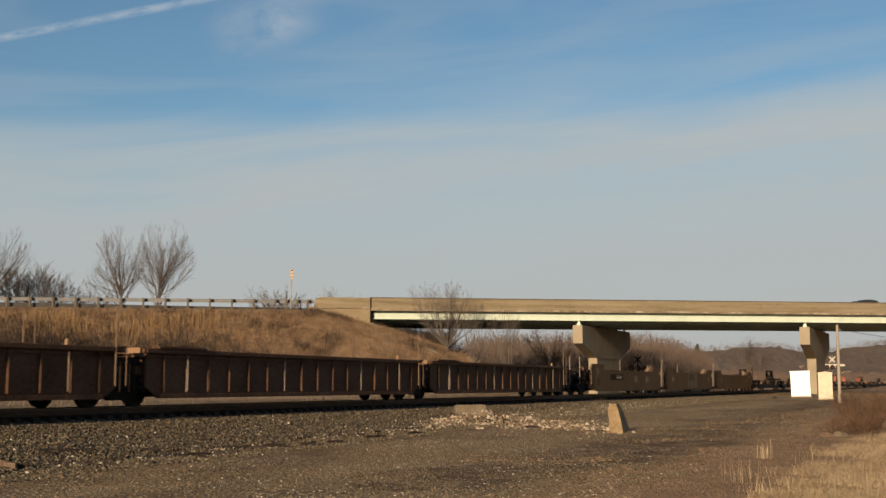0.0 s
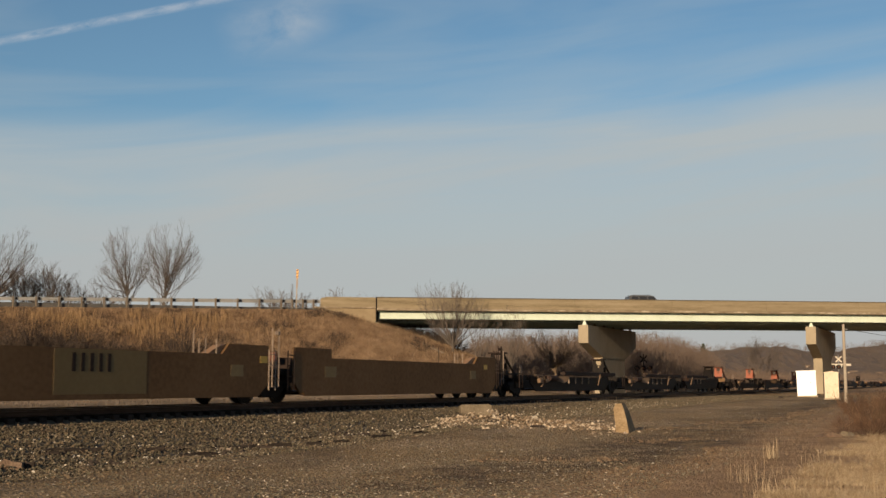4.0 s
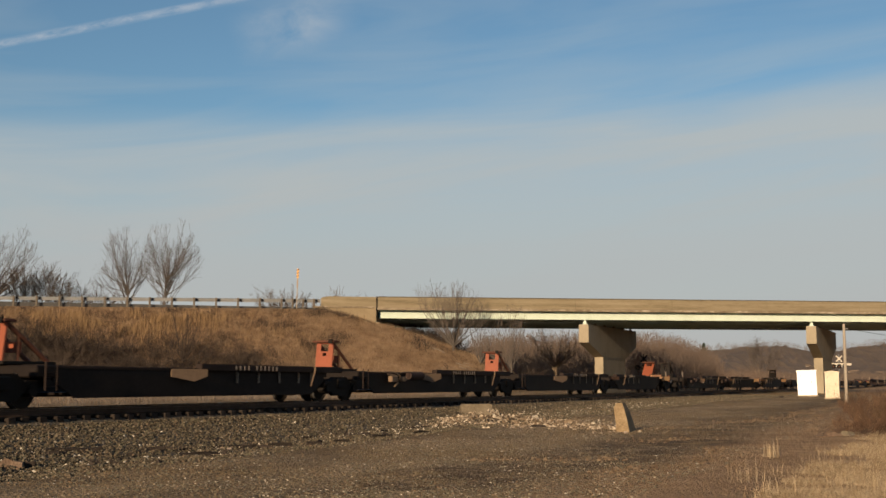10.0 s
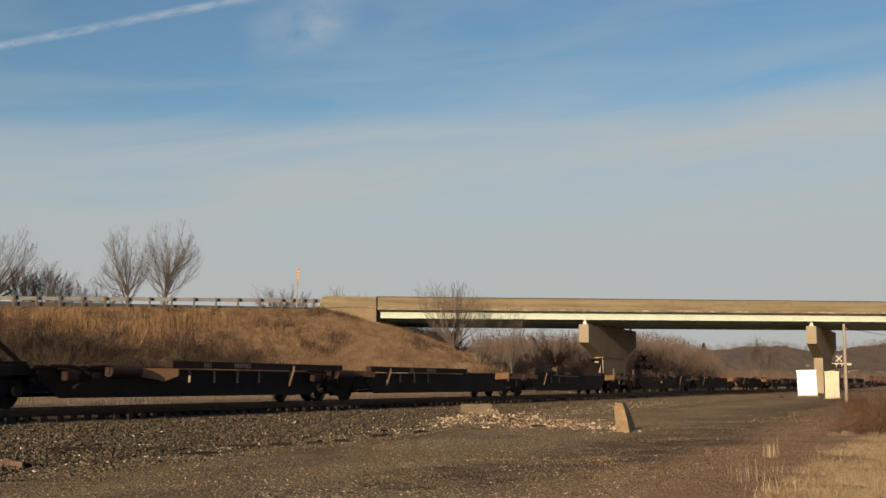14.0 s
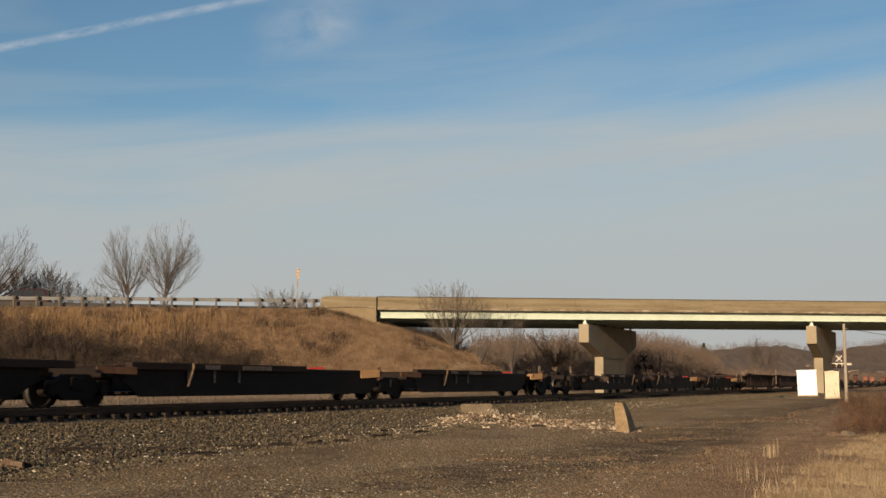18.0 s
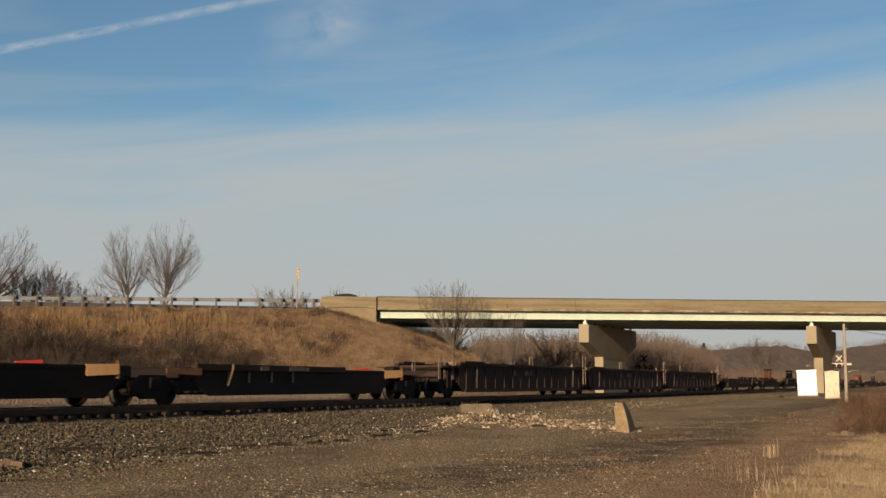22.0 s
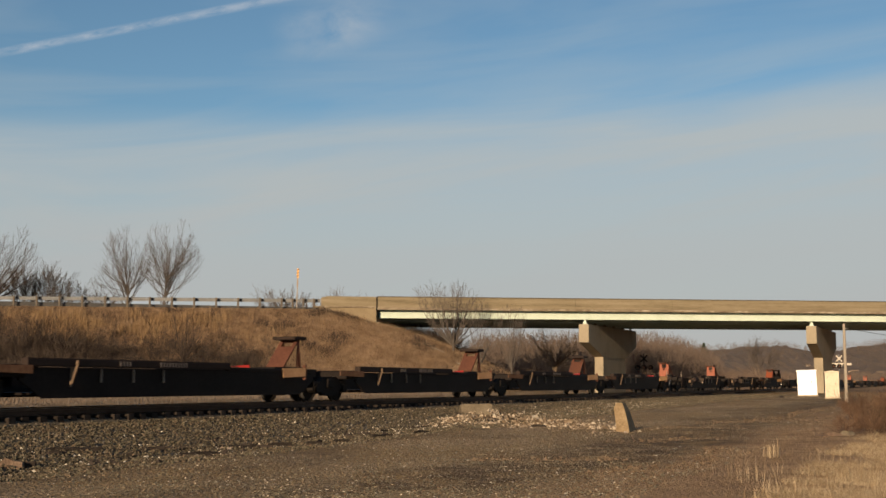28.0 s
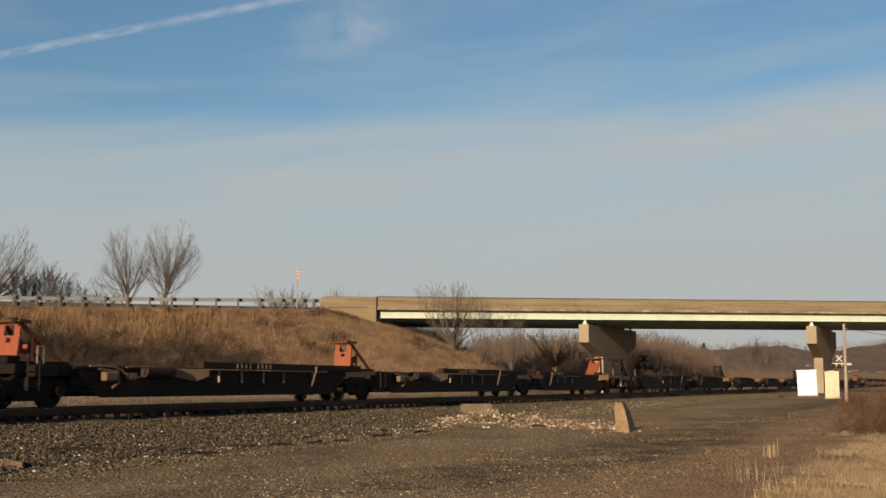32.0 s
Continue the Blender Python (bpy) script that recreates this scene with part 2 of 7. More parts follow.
M_BANKPALE = material("pale_bank_grass", [(0.094, 0.0582, 0.0329), (0.2, 0.1339, 0.07802), (0.295, 0.2095, 0.1316)], 0.9, spread=(0.36, 0.64), scale=0.45, fine=1.6, bump=0.0, island=0.2)
M_GRASS = material("dead_grass", [(0.0515, 0.03104, 0.01692), (0.1009, 0.06402, 0.03572), (0.1566, 0.1028, 0.0611)], 0.9, spread=(0.36, 0.64), scale=0.45, fine=1.6, bump=0.0, island=0.18)
M_DULLGRASS = material("dull_grey_grass", [(0.060, 0.047, 0.036), (0.115, 0.093, 0.073), (0.17, 0.14, 0.112)], 0.9, scale=0.5, fine=4.0, bump=0.0)
M_STRAW = material("straw_grass", [(0.15, 0.104, 0.057), (0.285, 0.213, 0.13), (0.42, 0.335, 0.22)], 0.9, scale=0.4, fine=2.0, bump=0.0, island=0.6)
M_CLOD = material("dark_clods", [(0.0504, 0.0336, 0.0202), (0.101, 0.0672, 0.0403), (0.16, 0.113, 0.0714)], 0.95, scale=2.0, fine=15.0, bump=0.6, island=0.4)
M_TURF = material("dead_turf", [(0.129, 0.079, 0.0395), (0.228, 0.148, 0.0813), (0.304, 0.213, 0.128)], 0.95, scale=0.4, fine=2.0, bump=0.0, island=0.5)
M_BRUSH = material("dark_brush", [(0.034, 0.025, 0.019), (0.072, 0.052, 0.039)], 0.95, scale=0.5, fine=3.0, bump=0.0, island=0.4)
M_VERGEBRUSH = material("red_brown_brush", [(0.060, 0.033, 0.019), (0.125, 0.072, 0.042)], 0.95, scale=0.5, fine=3.0, bump=0.0)
M_BANKBRUSH = material("brown_brush", [(0.022, 0.016, 0.0125), (0.052, 0.037, 0.028)], 0.95, scale=0.4, fine=3.0, bump=0.0, island=0.4)
M_REED = material("pale_grass_stalks", [(0.165, 0.102, 0.048), (0.285, 0.19, 0.10)], 0.9, scale=0.3, fine=2.0, bump=0.0, island=0.5)
# train
M_SOOT = material("soot_brown_steel", [(0.007, 0.0052, 0.0045), (0.017, 0.0125, 0.0105)], 0.62, scale=0.9, fine=12.0, bump=0.12, spec=0.10)
M_DUSKY = material("dusky_brown_steel", [(0.026, 0.016, 0.013), (0.052, 0.034, 0.028)], 0.75, scale=0.9, fine=12.0, bump=0.15, spec=0.10)
M_FAINT = material("faint_marking", [(0.1105, 0.085, 0.0697), (0.187, 0.1496, 0.1241)], 0.8, scale=3.0, fine=20.0, bump=0.0)
# pale trim; on stakes and ribs this colour paints in caught sunlight
M_STAKE = material("pale_trim_sunlit_stakes", [(0.182, 0.137, 0.0988), (0.304, 0.243, 0.19)], 0.8, scale=3.0, fine=20.0, bump=0.0)
M_BLACK = material("sooty_black_steel", [(0.006, 0.0048, 0.004), (0.015, 0.012, 0.010)], 0.7, scale=1.2, fine=16.0, bump=0.15, spec=0.12)
M_BROWN = material("dirty_brown_steel", [(0.04816, 0.02494, 0.01462), (0.08256, 0.04472, 0.02752), (0.1204, 0.07052, 0.04472)], 0.75, scale=0.7, fine=10.0, bump=0.15, spec=0.12)
M_DARKBROWN = material("dark_brown_steel", [(0.01728, 0.01152, 0.009216), (0.03312, 0.02232, 0.018)], 0.75, scale=0.7, fine=10.0, bump=0.15, spec=0.12)
M_YELLOW = material("grimy_yellow_steel", [(0.08915, 0.04921, 0.02199), (0.1318, 0.07452, 0.03399), (0.1628, 0.09557, 0.04665)], 0.7, scale=0.5, fine=8.0, bump=0.08, spec=0.12)
M_PATCH = material("pale_brown_patch", [(0.122, 0.0798, 0.0494), (0.182, 0.125, 0.0798)], 0.8, scale=2.0, fine=12.0, bump=0.0)
M_SQUARE = material("pale_yellow_square", [(0.16, 0.1131, 0.05184), (0.216, 0.156, 0.0756)], 0.8, scale=2.0, fine=12.0, bump=0.02)
M_OLIVE = material("olive_yellow_paint", [(0.1353, 0.09192, 0.03754), (0.1763, 0.1231, 0.05343)], 0.75, scale=1.0, fine=10.0, bump=0.05)
M_BRASS = material("yellow_reflective", [(0.42, 0.27, 0.05), (0.52, 0.35, 0.08)], 0.5, scale=2.0, fine=12.0, bump=0.02)
M_ORANGE = material("orange_paint", [(0.1804, 0.0455, 0.02006), (0.2473, 0.07022, 0.03212)], 0.6, scale=2.0, fine=12.0, bump=0.08)
M_RUST = material("rusted_paint", [(0.05928, 0.02137, 0.01248), (0.1186, 0.04625, 0.02551)], 0.8, scale=2.0, fine=14.0, bump=0.2)
M_TAN = material("tan_steel", [(0.167, 0.095, 0.0502), (0.258, 0.16, 0.0897)], 0.75, scale=1.5, fine=10.0, bump=0.1)
M_BRIGHT = material("sunlit_orange_strip", [(0.418, 0.198, 0.0912), (0.517, 0.274, 0.144)], 0.6, scale=3.0, fine=20.0, bump=0.0)
M_ENDTAN = material("tan_end_plate", [(0.258, 0.144, 0.0646), (0.38, 0.228, 0.106)], 0.75, scale=1.5, fine=10.0, bump=0.1)
M_AMBER = material("amber_reflective", [(0.60, 0.33, 0.09), (0.72, 0.43, 0.14)], 0.5, scale=3.0, fine=20.0, bump=0.05)
M_RED = material("red_reflective", [(0.471, 0.0304, 0.0228), (0.57, 0.0532, 0.038)], 0.4, scale=3.0, fine=20.0, bump=0.0)
M_PALE = material("pale_marking", [(0.38, 0.342, 0.274), (0.502, 0.456, 0.38)], 0.7, scale=3.0, fine=20.0, bump=0.0)
M_WHEEL = material("wheel_steel", [(0.012, 0.010, 0.008), (0.028, 0.023, 0.019)], 0.8, 0.0, scale=3.0, fine=20.0, bump=0.1, spec=0.12)
M_TREAD = material("polished_tread", [(0.09, 0.0855, 0.081), (0.135, 0.1305, 0.1215)], 0.4, 0.7, scale=3.0, fine=30.0, bump=0.0)
M_GLASS = material("dark_window", [(0.02, 0.022, 0.025), (0.03, 0.032, 0.035)], 0.08, scale=1.0, fine=5.0, bump=0.0)
M_TYRE = material("tyre_rubber", [(0.015, 0.015, 0.015), (0.03, 0.03, 0.03)], 0.9, scale=4.0, fine=30.0)


# ---- helpers for meshes ----
def mesh_of(name, verts, faces, mat):
    me = bpy.data.meshes.new(name)
    me.from_pydata([tuple(v) for v in verts], [], faces)
    me.materials.append(mat)
    me.update()
    return me


def part(name, bm, mat, parent, label=""):
    """Links a bmesh (or a finished mesh) as one mesh object under a thing or a part."""
    if isinstance(bm, bmesh.types.BMesh):
        me = bpy.data.meshes.new(name)
        bmesh.ops.recalc_face_normals(bm, faces=bm.faces)
        bm.to_mesh(me)
        bm.free()
        me.materials.append(mat)
    else:
        me = bm
    ob = new(name, me)
    ob.parent = parent
    return tagged(ob, label)


def thing(name, label, category, group="", kind="", m=None):
    ob = new(name)
    ob.empty_display_size = 0.2
    if m is not None:
        ob.matrix_world = m
    return tagged(ob, label, category, group, kind)


def add_box(bm, x0, x1, y0, y1, z0, z1, bevel=0.0):
    vs = [bm.verts.new(p) for p in ((x0, y0, z0), (x1, y0, z0), (x1, y1, z0), (x0, y1, z0), (x0, y0, z1), (x1, y0, z1), (x1, y1, z1), (x0, y1, z1))]
    fs = [bm.faces.new([vs[i] for i in q]) for q in ((3, 2, 1, 0), (4, 5, 6, 7), (0, 1, 5, 4), (1, 2, 6, 5), (2, 3, 7, 6), (3, 0, 4, 7))]
    if bevel:
        edges = list({e for f in fs for e in f.edges})
        bmesh.ops.bevel(bm, geom=edges, offset=bevel, segments=1, affect="EDGES")
    return bm


def box(x0, x1, y0, y1, z0, z1, bevel=0.0):
    return add_box(bmesh.new(), x0, x1, y0, y1, z0, z1, bevel)


def add_prism(bm, outline, y0, y1):
    """An outline in x, z, pulled from y0 to y1."""
    a = [bm.verts.new((x, y0, z)) for x, z in outline]
    b = [bm.verts.new((x, y1, z)) for x, z in outline]
    n = len(a)
    bm.faces.new(a), bm.faces.new(b[::-1])
    for i in range(n):
        bm.faces.new((a[i], b[i], b[(i + 1) % n], a[(i + 1) % n]))
    return bm


def prism(outline, y0, y1):
    return add_prism(bmesh.new(), outline, y0, y1)


def add_tube(bm, p, q, r0, r1=None, n=8, caps=True):
    p, q = Vector(p), Vector(q)
    r1 = r0 if r1 is None else r1
    d = (q - p).normalized()
    s = d.orthogonal().normalized()
    t = d.cross(s)
    rings = []
    for c, r in ((p, r0), (q, r1)):
        rings.append([bm.verts.new(c + (s * math.cos(2 * math.pi * i / n) + t * math.sin(2 * math.pi * i / n)) * r) for i in range(n)])
    for i in range(n):
        bm.faces.new((rings[0][i], rings[0][(i + 1) % n], rings[1][(i + 1) % n], rings[1][i]))
    if caps:
        bm.faces.new(rings[0][::-1]), bm.faces.new(rings[1])
    return bm


def tube(p, q, r0, r1=None, n=8):
    return add_tube(bmesh.new(), p, q, r0, r1, n)


def pipe(points, r, n=6):
    bm = bmesh.new()
    for a, b in zip(points, points[1:]):
        add_tube(bm, a, b, r, r, n)
    return bm


def lathe(profile, n=24):
    """Turns a profile of (radius, y) about the y axis."""
    bm = bmesh.new()
    rings = [[bm.verts.new((r * math.cos(2 * math.pi * i / n), y, r * math.sin(2 * math.pi * i / n))) for i in range(n)] for r, y in profile]
    for a, b in zip(rings, rings[1:]):
        for i in range(n):
            bm.faces.new((a[i], a[(i + 1) % n], b[(i + 1) % n], b[i]))
    bm.faces.new(rings[0][::-1]), bm.faces.new(rings[-1])
    return bm


def smooth01(a, b, x):
    t = np.clip((np.asarray(x, float) - a) / (b - a), 0, 1)
    return t * t * (3 - 2 * t)


# ---- plan ----
RAIL_Z = 0.923                                  # top of rail
UNIT = 14.9                                     # metres in one step along the train
E_DIR, N_DIR = Vector((0.4143, 0.9101, 0)), Vector((0.9101, -0.4143, 0))
TRACK_0 = Vector((-22.695, 0.298, 0))           # centre line abreast of the origin
TRACK_RZ = math.degrees(math.atan2(E_DIR.y, E_DIR.x))


def on_track(u, off=0.0, z=0.0):
    return TRACK_0 + E_DIR * (UNIT * u) + N_DIR * off + Vector((0, 0, z))


B_0 = Vector((-5.92, 105.4, 0))                 # near face of the bridge at the abutment
B_DIR, B_N = Vector((0.9906, 0.1371, 0)), Vector((-0.1371, 0.9906, 0))
B_RZ = math.degrees(math.atan2(B_DIR.y, B_DIR.x))
ROAD_Z, PARAPET_Z, FASCIA_Z, GIRDER_Z = 8.25, 9.22, 8.14, 7.12
EDGE_GIRDER_Z = 7.34
DECK_W = 13.6


def on_bridge(a, off=0.0, z=0.0):
    return B_0 + B_DIR * a + B_N * off + Vector((0, 0, z))


def plain_noise(x, y, s, seed=0.0):
    return (np.sin(x * s + 1.7 * np.sin(y * s * 0.7 + seed) + seed) * np.cos(y * s * 1.13 - 1.3 * np.sin(x * s * 0.6 + 2 * seed))
            + 0.5 * np.sin(2.3 * x * s - 1.9 * y * s + 3 * seed) * np.cos(1.7 * y * s + 2.9 * x * s)) / 1.5


def ground_height(x, y):
    x, y = np.asarray(x, float), np.asarray(y, float)
    off = (x - TRACK_0.x) * N_DIR.x + (y - TRACK_0.y) * N_DIR.y      # to the right of the track
    near = np.interp(y, [-40, 18, 26, 35, 46, 60, 78, 95, 130], [0, 0, 0.05, 0.14, 0.26, 0.40, 0.50, 0.55, 0.6])
    near = near + 0.05 * plain_noise(x, y, 0.35, 1.0) + 0.02 * plain_noise(x, y, 1.1, 2.0)
    bank_low = 0.45 + 0.25 * smooth01(-4, -16, off) + 0.05 * plain_noise(x, y, 0.5, 4.0)
    g = near + (bank_low - near) * smooth01(2.5, -3.5, off)
    g = g + 0.30 * smooth01(16, 26, off) * smooth01(30, 60, y)       # low rise with brush on the far right
    # road embankment: flat top, slopes one in two, rounded shoulder
    a = (x - B_0.x) * B_DIR.x + (y - B_0.y) * B_DIR.y
    o = (x - B_0.x) * B_N.x + (y - B_0.y) * B_N.y
    top = ROAD_Z - 0.18
    wob = 0.7 * plain_noise(x, y, 0.16, 5.0)
    out_o = np.maximum(np.maximum(-0.9 - o, o - (DECK_W + 1.0)), 0)
    side_near = out_o * 0.50
    # the end of the bank falls away along the wing wall, then down under the bridge
    side_end = np.interp(a, [-7.0, -5.0, -2.5, 0.0, 4.0, 8.3, 10.2, 30.0], [0.0, 0.12, 0.62, 1.22, 2.20, 3.95, 4.95, 14.0])
    side_end = side_end * np.where(a < 0.3, smooth01(1.3, 0.5, o), 1.0)
    drop = np.sqrt(side_near ** 2 + side_end ** 2)
    under = smooth01(-3, 1, o) * smooth01(DECK_W + 3, DECK_W - 1, o) * smooth01(-2.0, 0.6, a)
    bank = top - drop + wob * np.minimum(drop * 0.18, 0.45) - under * 1.3
    a2 = a - 92.0                                                     # far abutment, out of view
    far = top - np.sqrt((np.maximum(-a2, 0) * 0.56) ** 2 + side_near ** 2)
    bank = np.maximum(bank, far)
    g = np.maximum(g, bank) + 0.12 * np.exp(-np.abs(g - bank) * 1.5)
    # far land
    r = np.hypot(x, y)
    g = g + smooth01(160, 500, r) * smooth01(0, 60, y) * (2.0 + 1.5 * plain_noise(x, y, 0.01, 7.0))
    return g


def verge(y):
    """Where the grass on the right begins."""
    return np.interp(y, [0, 12, 15.7, 22.5, 31, 46, 70, 100], [0.2, 0.8, 2.0, 4.9, 8.6, 15.0, 25.5, 37.0])


def build_ground():
    def axis(lo, hi, step, far):
        core = np.arange(lo, hi + 0.01, step)
        out, d, p = [], step, hi
        while p < far:
            d *= 1.22
            p += d
            out.append(p)
        back, d, p = [], step, lo
        while p > -far:
            d *= 1.22
            p -= d
            back.append(p)
        return np.array(back[::-1] + list(core) + out)
    xs, ys = axis(-62, 62, 0.55, 4200), axis(8, 128, 0.55, 4400)
    X, Y = np.meshgrid(xs, ys)
    Z = ground_height(X, Y)
    nx, ny = len(xs), len(ys)
    verts = np.column_stack([X.ravel(), Y.ravel(), Z.ravel()])
    idx = np.arange(nx * ny).reshape(ny, nx)
    faces = np.column_stack([idx[:-1, :-1].ravel(), idx[:-1, 1:].ravel(), idx[1:, 1:].ravel(), idx[1:, :-1].ravel()])
    me = bpy.data.meshes.new("ground")
    me.from_pydata(verts.tolist(), [], faces.tolist())
    me.materials.append(M_GROUND)
    x, y, z = verts.T
    off = (x - TRACK_0.x) * N_DIR.x + (y - TRACK_0.y) * N_DIR.y
    wob = 1.2 * plain_noise(x, y, 0.5, 3.0)
    # turf on the bank and beyond the track, and on the right hand verge
    edge = verge(y)
    turf = np.maximum(smooth01(-13.0, -19.0, off + wob), smooth01(-1.6, -0.2, x - edge + wob * 0.5))
    turf = np.maximum(turf, smooth01(1.5, 2.5, z))
    turf = np.maximum(turf, smooth01(125, 150, y))
    att = me.attributes.new("turf", "FLOAT", "POINT")
    att.data.foreach_set("value", turf.astype(np.float32))
    # bare dark earth: ruts beside the verge, and a strip along the foot of the ballast
    w2 = 0.5 * plain_noise(x, y, 0.4, 6.0)
    rut = 1.1 * np.exp(-((x - edge + 2.0 + w2) / 0.75) ** 2) + 0.9 * np.exp(-((x - edge + 3.6 + w2) / 0.8) ** 2) + 0.8 * np.exp(-((x - edge + 0.35 * y + 0.3 + 2 * w2) / 1.0) ** 2)
    lane = np.interp(y, [10, 16.5, 19.4, 22.4, 28.7, 39.6, 55, 80], [-8.0, -1.8, 1.0, 3.4, 6.9, 12.5, 19.0, 27.0])
    rut = rut + 2.0 * np.exp(-((x - lane + 0.6 * w2) / 0.75) ** 2) + 0.5 * np.exp(-((x - lane + 2.0 + w2) / 0.6) ** 2)
    rut = 0.8 * rut * smooth01(14, 18, y) * smooth01(95, 60, y)
    foot = np.exp(-((off - 6.9 + w2) / 0.7) ** 2) * (0.6 + 0.5 * plain_noise(x, y, 0.7, 9.0))
    far_side = 0.7 * smooth01(-2.0, -5.0, off)
    spots = 0.7 * smooth01(0.30, 0.8, plain_noise(x, y, 0.33, 15.0))
    att = me.attributes.new("soil", "FLOAT", "POINT")
    att.data.foreach_set("value", np.clip(np.maximum.reduce([rut, foot, far_side, spots]), 0, 1).astype(np.float32))
    me.polygons.foreach_set("use_smooth", [True] * len(me.polygons))
    me.update()
    tagged(new("ground", me), "gravel yard and grassy bank around the railway line", "ground", kind="structure")


build_ground()


# ---- track ----
def rock_mesh(name, spots, mat, flat=0.8):
    """Many small angular stones in one mesh: spots are rows of x, y, z, size."""
    rng = np.random.RandomState(3)
    base = np.array([(1, 0, 0), (-0.5, 0.85, 0), (-0.5, -0.85, 0), (0.1, 0.05, 0.9), (-0.1, 0.1, -0.7)])
    tri = np.array([(0, 1, 3), (1, 2, 3), (2, 0, 3), (1, 0, 4), (2, 1, 4), (0, 2, 4)])
    n = len(spots)
    ang = rng.rand(n) * 6.283
    tilt = (rng.rand(n, 3) - 0.5) * 0.9
    v = base[None] * (1 + 0.5 * (rng.rand(n, 5, 3) - 0.5))
    v[:, :, 2] += v[:, :, 0] * tilt[:, None, 0] + v[:, :, 1] * tilt[:, None, 1]
    c, s = np.cos(ang)[:, None], np.sin(ang)[:, None]
    vx, vy = v[:, :, 0] * c - v[:, :, 1] * s, v[:, :, 0] * s + v[:, :, 1] * c
    sz = spots[:, 3][:, None]
    P = np.stack([vx * sz + spots[:, 0][:, None], vy * sz + spots[:, 1][:, None], v[:, :, 2] * sz * flat + spots[:, 2][:, None]], 2)
    F = (tri[None] + (np.arange(n) * 5)[:, None, None]).reshape(-1, 3)
    me = bpy.data.meshes.new(name)
    me.from_pydata(P.reshape(-1, 3).tolist(), [], F.tolist())
    me.materials.append(mat)
    me.update()
    return me


def bed_height(off):
    """Ballast section: crown, then shoulders down to the ground."""
    o = np.abs(off)
    return np.interp(o, [0, 1.15, 1.3, 1.55, 3.7, 6.6], [RAIL_Z - 0.22, RAIL_Z - 0.24, RAIL_Z - 0.31, RAIL_Z - 0.39, 0.24, -0.10])


